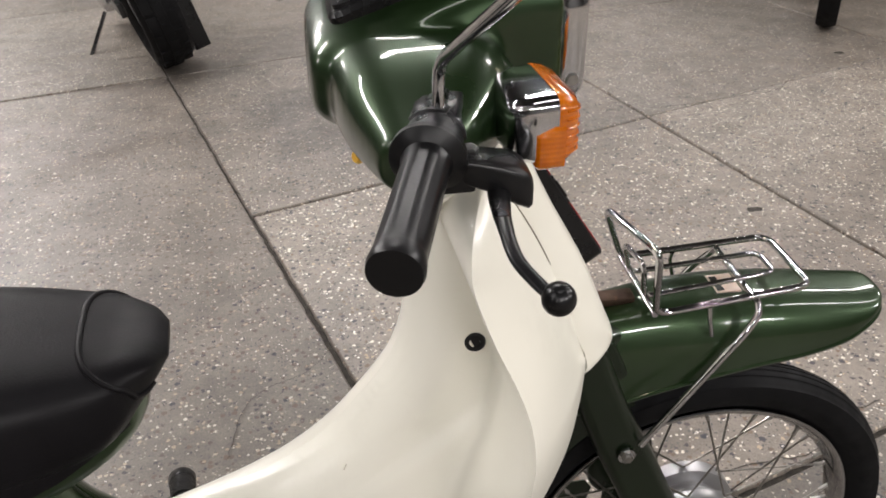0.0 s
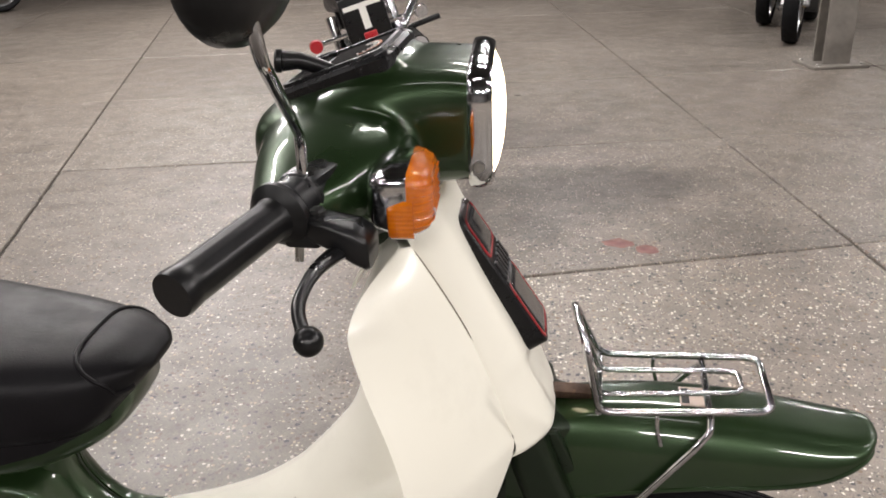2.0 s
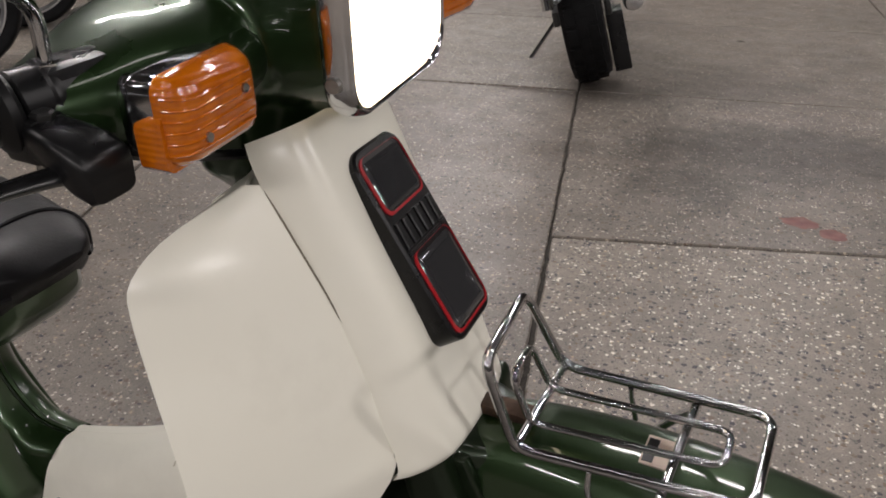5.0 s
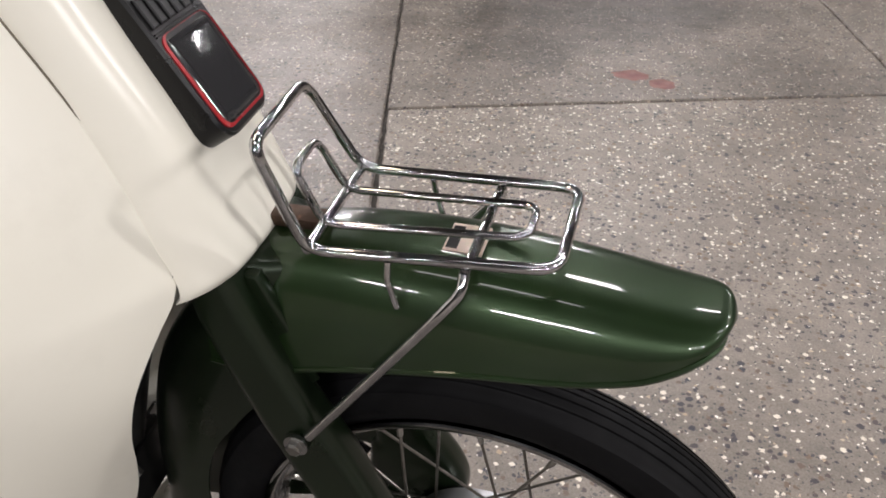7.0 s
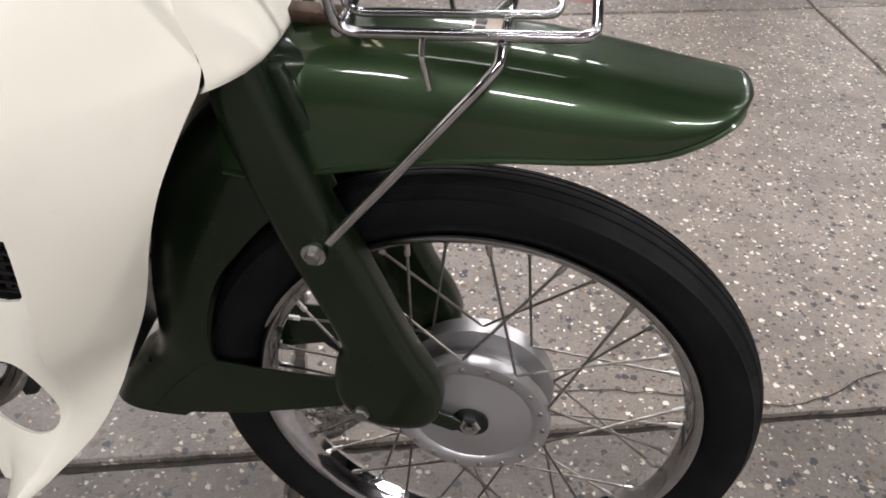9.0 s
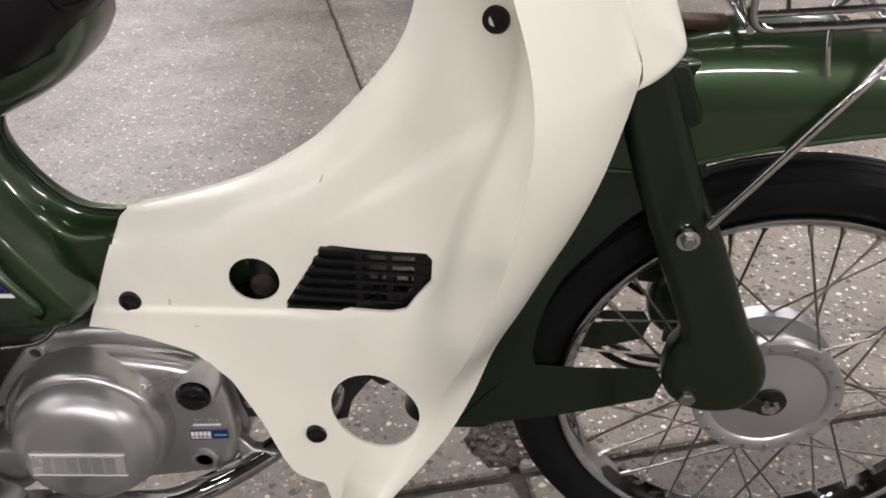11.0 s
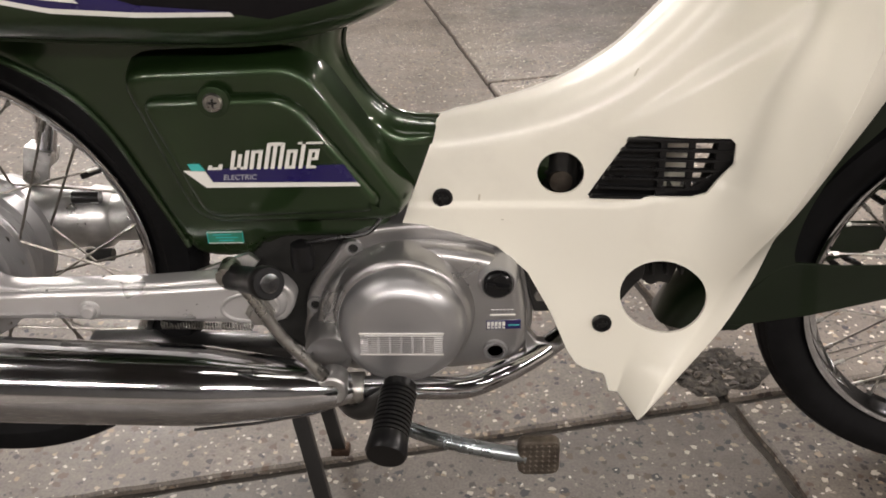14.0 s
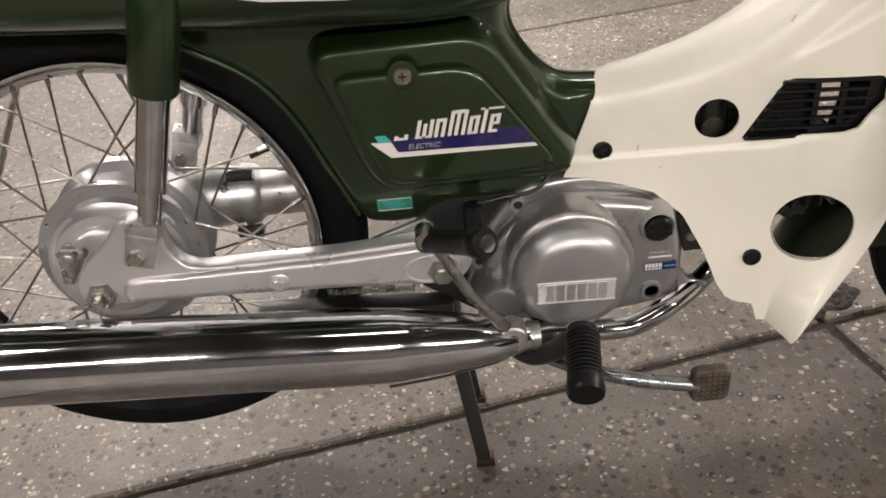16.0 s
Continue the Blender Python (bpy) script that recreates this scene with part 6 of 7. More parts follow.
part("headlamp_bezel", loft([bezel_ring(0.351, 0.004, 0.027), bezel_ring(0.3525, 0.0015, 0.029), bezel_ring(0.356, 0.0004, 0.030), bezel_ring(0.361, 0.0, 0.030), bezel_ring(0.367, 0.0008, 0.030), bezel_ring(0.3715, 0.0028, 0.028), bezel_ring(0.374, 0.0055, 0.026), bezel_ring(0.3725, 0.008, 0.024), bezel_ring(0.365, 0.0095, 0.023)], True, False), CHROME, nac, "chromed headlamp bezel", LAMPTURN, 60)
lens_rows = [bezel_ring(0.353, 0.0098, 0.023), bezel_ring(0.3665, 0.0098, 0.023), bezel_ring(0.373, 0.013, 0.021), bezel_ring(0.378, 0.022, 0.019), bezel_ring(0.382, 0.036, 0.016), bezel_ring(0.384, 0.052, 0.006)]
part("headlamp_lens", loft(lens_rows), LAMP, nac, "lit headlamp lens", LAMPTURN, 60)
part("bezel_screw", lathe([(-0.001, 0.006), (0.003, 0.005), (0.003, 0)], "z", 12), STEEL, nac, "", LAMPTURN @ Matrix.Translation((0.361, -0.0812, 0.992)) @ Vector((0, -1, 0)).to_track_quat("Z", "Y").to_matrix().to_4x4())

# instrument panel on top, sloping up to the front
dslope = 20.0
DASH = FRONT @ Matrix.Translation((0.237, 0.0, 1.0655)) @ pose(0, 0, 0, 0, -dslope, 0)
dash = part("instrument_panel", plate(rounded(-0.062, 0.060, -0.056, 0.056, 0.014), -0.014, 0.006, 0.004), BLACK, bike, "black instrument panel with speedometer", DASH)
o = rounded(-0.056, 0.054, -0.050, 0.050, 0.011)
i = offset(o, 0.006)
part("panel_rim", loft([[(u, v, 0.005) for u, v in o], [(u, v, 0.0095) for u, v in offset(o, 0.001)], [(u, v, 0.0095) for u, v in i], [(u, v, 0.005) for u, v in i]], True, False), BLACK, dash, "raised black rim", DASH)
part("gauge_glass", plate(rounded(-0.016, 0.046, -0.040, 0.040, 0.006), 0.004, 0.0082, 0.0005), GAUGE, dash, "smoked gauge window", DASH)
part("gauge_arc", loft([[(0.012 + r * math.cos(a), r * math.sin(a), 0.0086) for r in (0.026, 0.028)] for a in np.linspace(-1.2, 1.2, 16)], False, False), paint("orange_scale", (0.7, 0.18, 0.03), 0.4), dash, "orange scale", DASH)
for k in range(9):
    a = -1.2 + 2.4 * k / 8
    part("gauge_tick", box(-0.0035, 0.0035, -0.0006, 0.0006, 0, 0.0004), DECALWHITE, dash, "", DASH @ Matrix.Translation((0.012 + 0.0225 * math.cos(a), 0.0225 * math.sin(a), 0.0084)) @ pose(0, 0, 0, 0, 0, math.degrees(a)))
for k in range(3):
    part("pilot_window", plate(rounded(-0.046, -0.026, -0.036 + 0.026 * k, -0.016 + 0.026 * k, 0.002, 2), 0.004, 0.0078, 0.0004), GAUGE, dash, "", DASH)
kn = loc(0.199, -0.049, 1.071)
part("choke_knob", tube([(kn.x + 0.028, kn.y + 0.010, kn.z - 0.012), (kn.x + 0.012, kn.y + 0.004, kn.z - 0.004), (kn.x - 0.006, kn.y - 0.002, kn.z + 0.003), (kn.x - 0.020, kn.y - 0.008, kn.z + 0.004)], [0.007, 0.0075, 0.0085, 0.010], 16), BLACK, dash, "black knob", FRONT)
part("knob_end", lathe([(0, 0.0), (0, 0.0112), (0.005, 0.0112), (0.007, 0.0095), (0.007, 0)], "z", 20), BLACK, dash, "", FRONT @ Matrix.Translation((kn.x - 0.020, kn.y - 0.008, kn.z + 0.004)) @ Vector((-1, -0.3, 0.1)).to_track_quat("Z", "Y").to_matrix().to_4x4())


# indicators, grips, levers, mirrors; sy = -1 is the right-hand side
def indicator(sy):
    s = new("indicator")
    s.parent = bike
    tagged(s, "amber indicator in a chromed housing")
    c0 = loc(0.309, -0.176, 0.987)
    m = FRONT @ Matrix.Translation((c0.x, sy * abs(c0.y), c0.z)) @ pose(0, 0, 0, 0, 0, -sy * 5)

    def sect(x, y0, y1, z0, z1, r=0.010):
        return [(x, -sy * v, u) for u, v in rounded(z0, z1, y0, y1, r, 4)]

    rows = [sect(*q) for q in ((-0.031, -0.016, 0.014, -0.012, 0.014, 0.008), (-0.029, -0.028, 0.024, -0.018, 0.019), (-0.023, -0.036, 0.032, -0.0230, 0.0245), (-0.010, -0.0405, 0.036, -0.0252, 0.0272), (0.006, -0.041, 0.037, -0.0260, 0.0280))]
    part("housing", loft(rows), CHROME, s, "chromed housing", m, 60)
    rows = [sect(*q) for q in ((0.0050, -0.0415, 0.0375, -0.0262, 0.0282, 0.010), (0.0062, -0.0418, 0.0378, -0.0265, 0.0285, 0.010), (0.014, -0.0400, 0.0365, -0.0255, 0.0272, 0.011), (0.021, -0.0360, 0.0330, -0.0225, 0.0238, 0.011), (0.0245, -0.0300, 0.0275, -0.0175, 0.0185, 0.010))]
    lens = part("lens", loft(rows), AMBER, s, "ribbed amber lens", m, 60)
    rows = [sect(x, -0.0435, -0.014, -0.0278, 0.0030 if x < 0.002 else 0.008, 0.006) for x in (-0.0105, -0.009, 0.002, 0.010)]
    rows[0] = sect(-0.0115, -0.0415, -0.016, -0.0260, 0.002, 0.005)
    part("side_lens", loft(rows), AMBER, lens, "", m, 60)
    for k in range(6):
        z = -0.0165 + 0.0068 * k
        part("lens_rib", tube([(0.0110, sy * 0.0412, z), (0.0150, sy * 0.0400, z * 0.98), (0.0215, sy * 0.0360, z * 0.95), (0.0248, sy * 0.028, z * 0.90), (0.0248, -sy * 0.025, z * 0.90)], 0.0008, 5), AMBER, lens, "", m)
    for at in ((0.0242, sy * 0.022, -0.010), (0.0242, -sy * 0.018, 0.006)):
        part("lens_screw", lathe([(-0.004, 0.0030), (0.002, 0.0030), (0.002, 0.0)], "x", 10), STEEL, lens, "", m @ Matrix.Translation(at))
    part("stalk", tube([(-0.010, -sy * 0.020, 0.0), (-0.022, -sy * 0.070, 0.004)], [0.019, 0.027], 20), GREEN, s, "", m)


indicator(-1)
indicator(1)
BAR_IN, BAR_OUT = loc(0.228, -0.196, 0.990), loc(0.166, -0.345, 0.967)


def grip_side(sy):
    def p(v):
        return Vector((v[0], sy * abs(v[1]), v[2]))
    a, b = p(BAR_IN), p(BAR_OUT)
    d = (b - a).normalized()
    L = (b - a).length
    s = new("handlebar_grip")
    s.parent = bike
    tagged(s, "black rubber handlebar grip with lengthwise ribs")
    m = FRONT @ Matrix.Translation(a) @ d.to_track_quat("Z", "Y").to_matrix().to_4x4()
    bm = bmesh.new()
    rings = []
    prof = [(0.030, 0.0), (0.032, 0.0250), (0.035, 0.0272), (0.040, 0.0272), (0.043, 0.0235), (0.046, 0.0182), (0.050, 0.0172)] + [(0.057 + (L - 0.073) * k / 10, 0.0168) for k in range(11)] + [(L - 0.014, 0.0172), (L - 0.004, 0.0182), (L, 0.0172), (L, 0.0)]
    for h, r in prof:
        ring = []
        for k in range(48):
            q = r - (0.0006 if (k % 6 == 0 and 0.05 <= h <= L - 0.016) else 0)
            ring.append((q * math.cos(2 * math.pi * k / 48), q * math.sin(2 * math.pi * k / 48), h))
        rings.append(ring)
    part("rubber", loft(rings[1:-1]), GRIP, s, "", m, 30)
    part("control_housing", lathe([(-0.040, 0.0), (-0.040, 0.0190), (-0.036, 0.0205), (0.004, 0.0212), (0.006, 0.0228), (0.010, 0.0232), (0.012, 0.0215), (0.028, 0.0220), (0.030, 0.0205), (0.033, 0.0)], "z", 32), BLACK, s, "black throttle housing", m)
    part("switch_housing", box(-0.0175, 0.0175, -0.020, 0.0195, -0.030, 0.012, 0.006), BLACK, s, "square black switch housing", m)
    # lever
    piv = p(loc(0.243, -0.227, 0.974))
    tip = p(loc(0.262, -0.357, 0.940))
    lv = new("brake_lever")
    lv.parent = bike
    tagged(lv, "black brake lever with a ball end")
    A, B, C, D = (p(loc(*q)) for q in ((0.262, -0.226, 0.955), (0.250, -0.288, 0.957), (0.2475, -0.322, 0.950), (0.256, -0.347, 0.942)))
    E2 = p(loc(0.279, -0.220, 0.950))
    # perch: clamp arm widening to a square hood over the blade's root
    body_rows = []
    for c1, hy, hz in ((piv + Vector((-0.016, -sy * 0.004, 0.0)), 0.011, 0.009), (piv + Vector((-0.002, 0, 0.0)), 0.014, 0.011), (piv + Vector((0.014, sy * 0.001, -0.004)), 0.016, 0.013), (piv + Vector((0.032, sy * 0.000, -0.012)), 0.019, 0.016), (piv + Vector((0.041, sy * -0.002, -0.018)), 0.019, 0.015), (piv + Vector((0.044, sy * -0.002, -0.020)), 0.016, 0.012)):
        body_rows.append([(c1.x, c1.y + hy * math.copysign(abs(math.cos(t)) ** 0.45, math.cos(t)), c1.z + hz * math.copysign(abs(math.sin(t)) ** 0.45, math.sin(t))) for t in (2 * math.pi * k / 24 for k in range(24))])
    part("perch", loft(body_rows), BLACK, lv, "", FRONT)
    bolt(lv, (piv.x, piv.y, piv.z + 0.010), 0.0075, 0.005, (0, 0, 1), BLACK_METAL, FRONT)
    part("clamp", box(-0.026, 0.004, -0.012, 0.012, -0.016, 0.012, 0.004), BLACK, lv, "", FRONT @ Matrix.Translation(piv))
    path = catmull([E2 + Vector((-0.006, -sy * 0.004, 0)), A + Vector((0.004, 0, 0)), A * 0.5 + B * 0.5 + Vector((0.0005, 0, 0.0015)), B, C, D, tip], 6)
    part("blade", tube(path, [0.0115 - 0.0063 * min(1, k / 20) for k in range(len(path))], 14, flat=0.62), BLACK, lv, "", FRONT)
    ball = bmesh.new()
    bmesh.ops.create_uvsphere(ball, u_segments=20, v_segments=12, radius=0.0108)
    part("ball_end", ball, BLACK, lv, "", FRONT @ Matrix.Translation(tip))
    part("cable", tube(catmull([(piv.x + 0.01, piv.y - sy * 0.018, piv.z - 0.008), (piv.x + 0.02, piv.y - sy * 0.05, piv.z - 0.03), (0.285, sy * 0.06, 0.92)], 6), 0.004, 8), BLACK, lv, "", FRONT)
    part("adjuster", tube([(piv.x - 0.02, piv.y - sy * 0.008, piv.z - 0.012), (piv.x - 0.022, piv.y - sy * 0.006, piv.z - 0.036)], 0.004, 8), STEEL, lv, "", FRONT)
    # mirror
    mi = new("mirror")
    mi.parent = bike
    tagged(mi, "round black mirror on a bent chromed stem")
    base, b1, b2, b3 = (p(loc(*q)) for q in ((0.228, -0.204, 1.008), (0.229, -0.205, 1.043), (0.247, -0.348, 1.128), (0.248, -0.362, 1.158)))
    part("stem", tube(bent([base, b1, b2, b3, b3 + Vector((-0.012, sy * -0.0, 0.03))], 0.016), 0.0048, 12), CHROME_WORN, mi, "chromed stem", FRONT)
    part("lock_nut", tube([base - Vector((0, 0, 0.014)), base + Vector((0, 0, 0.002))], 0.0095, 6), CHROME, mi, "", FRONT, 20)
    part("stem_boss", tube([base - Vector((0, 0, 0.026)), base - Vector((0, 0, 0.008))], 0.0105, 16), BLACK, mi, "", FRONT)
    hd = p(loc(0.241, -0.350, 1.190))
    mm = FRONT @ Matrix.Translation(hd) @ Vector((1, sy * 0.21, -0.1)).to_track_quat("Z", "Y").to_matrix().to_4x4()
    part("head", lathe([(0.022, 0.0), (0.021, 0.026), (0.015, 0.044), (0.004, 0.054), (-0.006, 0.056), (-0.010, 0.0545), (-0.010, 0.052)], "z", 40), BLACK, mi, "black mirror shell", mm)
    part("glass", lathe([(-0.0085, 0.0), (-0.0085, 0.0525)], "z", 40), CHROME, mi, "mirror glass", mm)


grip_side(-1)
grip_side(1)
part("switch_button", lathe([(0, 0.0), (0, 0.007), (0.010, 0.007), (0.012, 0.005), (0.012, 0)], "z", 14), paint("yellow_button", (0.75, 0.42, 0.03), 0.4), bike, "small yellow button", FRONT @ Matrix.Translation(loc(0.205, 0.02, 0.886)) @ Vector((-0.8, -0.5, 0.1)).to_track_quat("Z", "Y").to_matrix().to_4x4())
part("column", tube([(0.27, 0, 0.93), (0.35, 0, 0.72)], 0.030, 18), BLACK_METAL, bike, "black steering column", BODY)

# ---- floor damage -----------------------------------------------------------
def ribbon(name, pts, width, mat, label, seed, category="crack"):
    P = catmull([(x, y, 0) for x, y in pts], 14)
    rows = []
    for i, p in enumerate(P):
        d = (P[min(i + 1, len(P) - 1)] - P[max(i - 1, 0)]).normalized()
        s = Vector((-d.y, d.x, 0))
        w = width * (0.55 + 0.9 * abs(noise.noise((i * 0.31, seed, 0.0))))
        o = s * width * 1.6 * noise.noise((i * 0.23, seed, 5.0))
        rows.append([p + o - s * w / 2 + Vector((0, 0, 0.0022)), p + o + s * w / 2 + Vector((0, 0, 0.0022))])
    return tagged(part(name, loft(rows, False, False), mat, None), label, category, "", "structure")


ribbon("crack", [(0.56, 0.262), (0.64, 0.290), (0.715, 0.303), (0.80, 0.318), (0.895, 0.322), (1.017, 0.324), (1.08, 0.318), (1.16, 0.350), (1.235, 0.403), (1.33, 0.42)], 0.0035, JOINT, "fine ragged crack across the concrete floor", 1.0)
ribbon("crack", [(1.67, 2.21), (1.84, 2.20), (2.05, 2.22), (2.25, 2.24), (2.38, 2.34)], 0.004, JOINT, "fine ragged crack across the concrete floor", 2.0)
ribbon("crack", [(-0.04, 0.62), (-0.03, 0.66), (0.0, 0.77), (0.05, 0.83), (0.15, 0.87), (0.21, 0.94)], 0.0022, JOINT, "fine ragged crack across the concrete floor", 3.0)
ribbon("crack", [crossing(LONG[5], CROSS[5]), (-0.35, 1.585), (-0.7, 1.49), crossing(LONG[4], CROSS[5])], 0.0012, JOINT, "hairline saw cut across the concrete floor", 4.0)
rng = random.Random(11)
PATCHMAT = Nodes("crumbled_concrete")
PATCHMAT.set(Base_Color=PATCHMAT.ramp(PATCHMAT.noise(70, 8, 0.75), (0.36, (0.010, 0.009, 0.008)), (0.55, (0.050, 0.044, 0.036)), (0.78, (0.15, 0.13, 0.105))), Roughness=0.95)
PATCHMAT.bump(PATCHMAT.noise(130, 6), 0.8, 0.006)
rows = []
for k in range(33):
    a = 2 * math.pi * k / 32
    wob = 1 + 0.35 * noise.noise((math.cos(a) * 1.6, math.sin(a) * 1.6, 4.0))
    row = []
    for i in range(9):
        q = i / 8
        x, y = 0.372 + 0.078 * q * wob * math.cos(a), 0.222 + 0.066 * q * wob * math.sin(a) + 0.2 * q * 0.05 * math.cos(a)
        h = 0.0065 * noise.noise((x * 70, y * 70, 2.0)) + 0.004 * noise.noise((x * 190, y * 190, 7.0)) + 0.0025
        row.append((x, y, h if q < 1 else -0.003))
    rows.append(row)
hole = tagged(part("broken_floor", loft(rows, False, False), PATCHMAT.mat, None), "crumbled dirty break in the concrete floor", "broken floor", "", "structure")
for k in range(70):
    b = bmesh.new()
    bmesh.ops.create_icosphere(b, subdivisions=1, radius=1)
    for v in b.verts:
        v.co *= 0.7 + 0.5 * rng.random()
    r = rng.uniform(0.002, 0.0105)
    a, q = rng.uniform(0, 6.28), rng.random() ** 0.6 * 1.1
    stone = part("rubble_stone", b, CONCRETE if k % 3 else PATCHMAT.mat, hole, "", Matrix.Translation((0.372 + 0.070 * q * math.cos(a), 0.222 + 0.060 * q * math.sin(a), 0.0035)) @ pose(0, 0, 0, rng.uniform(-25, 25), rng.uniform(-25, 25), rng.uniform(0, 360)) @ Matrix.Diagonal((r, r * 0.75, r * 0.45, 1)), 30)
    stone.color = (0.5, 0.48, 0.45, 1)
for x, y, rx, ry in ((0.868, 2.055, 0.062, 0.045), (0.772, 2.115, 0.075, 0.05)):
    ring = [(x + rx * (0.75 + 0.4 * noise.noise((math.cos(a) * 1.7, math.sin(a) * 1.7, x * 9))) * math.cos(a), y + ry * (0.75 + 0.4 * noise.noise((math.cos(a) * 1.7, math.sin(a) * 1.7, y * 9))) * math.sin(a), 0.0022) for a in (2 * math.pi * k / 28 for k in range(28))]
    b = bmesh.new()
    b.faces.new([b.verts.new(p) for p in ring])
    tagged(part("paint_stain", b, STAIN, None), "faded dull red paint stain on the floor", "stain", "", "structure")
for x, y in ((1.575, 1.30), (0.395, 4.60), (2.82, 2.60), (-3.03, 3.89), (-3.5, 8.1)):
    ring = [(x + 0.03 * (0.6 + 0.5 * rng.random()) * math.cos(a), y + 0.02 * (0.6 + 0.5 * rng.random()) * math.sin(a), 0.0022) for a in (2 * math.pi * k / 14 for k in range(14))]
    b = bmesh.new()
    b.faces.new([b.verts.new(p) for p in ring])
    tagged(part("oil_spot", b, JOINT, None), "small dark oil spot on the floor", "oil spot", "", "structure")

# ---- steel posts -------------------------------------------------------------
def post(x, y, turn):
    p = thing("steel_post", "grey painted steel post bolted to the floor", "post", "steel posts", at=(x, y, 0))
    p.matrix_basis = pose(x, y, 0, 0, 0, turn)
    part("base_plate", box(-0.20, 0.20, -0.16, 0.16, 0, 0.02, 0.004), STEELPOST, p, "worn base plate")
    o = [(-0.10, -0.075), (0.10, -0.075), (0.10, -0.060), (0.012, -0.060), (0.012, 0.060), (0.10, 0.060), (0.10, 0.075), (-0.10, 0.075), (-0.10, 0.060), (-0.012, 0.060), (-0.012, -0.060), (-0.10, -0.060)]
    part("column", loft([[(u, v, 0.018) for u, v in o], [(u, v, 3.62) for u, v in o]]), STEELPOST, p)
    for bx in (-0.16, 0.16):
        for by in (-0.12, 0.12):
            bolt(p, (bx, by, 0.019), 0.014, 0.014, (0, 0, 1), STEEL)
    return p


post(2.62, 5.52, 10)
post(-3.47, 3.86, 25)

# ---- parked motorcycles -----------------------------------------------------
def moto_wheel(parent, name, at, r, w, spokes, disc, xf=None):
    ob = new(name)
    ob.parent = parent
    ob.matrix_basis = Matrix.Translation(at)
    ri = r - w * 0.55
    prof = [(-w * 0.30, ri - 0.008), (-w * 0.34, ri), (-w * 0.50, ri + (r - ri) * 0.45), (-w * 0.47, ri + (r - ri) * 0.72), (-w * 0.28, r - 0.010), (0, r), (w * 0.28, r - 0.010), (w * 0.47, ri + (r - ri) * 0.72), (w * 0.50, ri + (r - ri) * 0.45), (w * 0.34, ri), (w * 0.30, ri - 0.008)]
    part("tyre", lathe(prof, "y", 64, closed_profile=True), RUBBER, ob, "black road tyre", None, 60)
    part("rim", lathe([(-w * 0.32, ri + 0.004), (-w * 0.33, ri - 0.012), (-w * 0.12, ri - 0.024), (w * 0.12, ri - 0.024), (w * 0.33, ri - 0.012), (w * 0.32, ri + 0.004)], "y", 56, closed_profile=True), SILVER, ob, "silver rim")
    part("hub", lathe([(-0.05, 0.0), (-0.05, 0.03), (-0.03, 0.045), (0.03, 0.045), (0.05, 0.03), (0.05, 0.0)], "y", 28), SILVER, ob)
    for k in range(spokes):
        b = box(-0.013, 0.013, -0.016, 0.016, 0.035, ri - 0.018, 0.004)
        part("spoke", b, SILVER, ob, "", pose(0, 0, 0, 0, 360 * k / spokes, 0))
    if disc:
        for sy in (-1, 1):
            part("brake_disc", lathe([(sy * 0.058, disc * 0.55), (sy * 0.058, disc), (sy * 0.063, disc), (sy * 0.063, disc * 0.55)], "y", 48, closed_profile=True), STEEL, ob, "brake disc")
            for k in range(6):
                part("disc_arm", box(-0.012, 0.012, sy * 0.0605 - 0.002, sy * 0.0605 + 0.002, 0.03, disc * 0.6), BLACK_METAL, ob, "", pose(0, 0, 0, 0, 60 * k, 0))
    return ob


def moved(b, at):
    bmesh.ops.translate(b, vec=at, verts=b.verts[:])
    return b


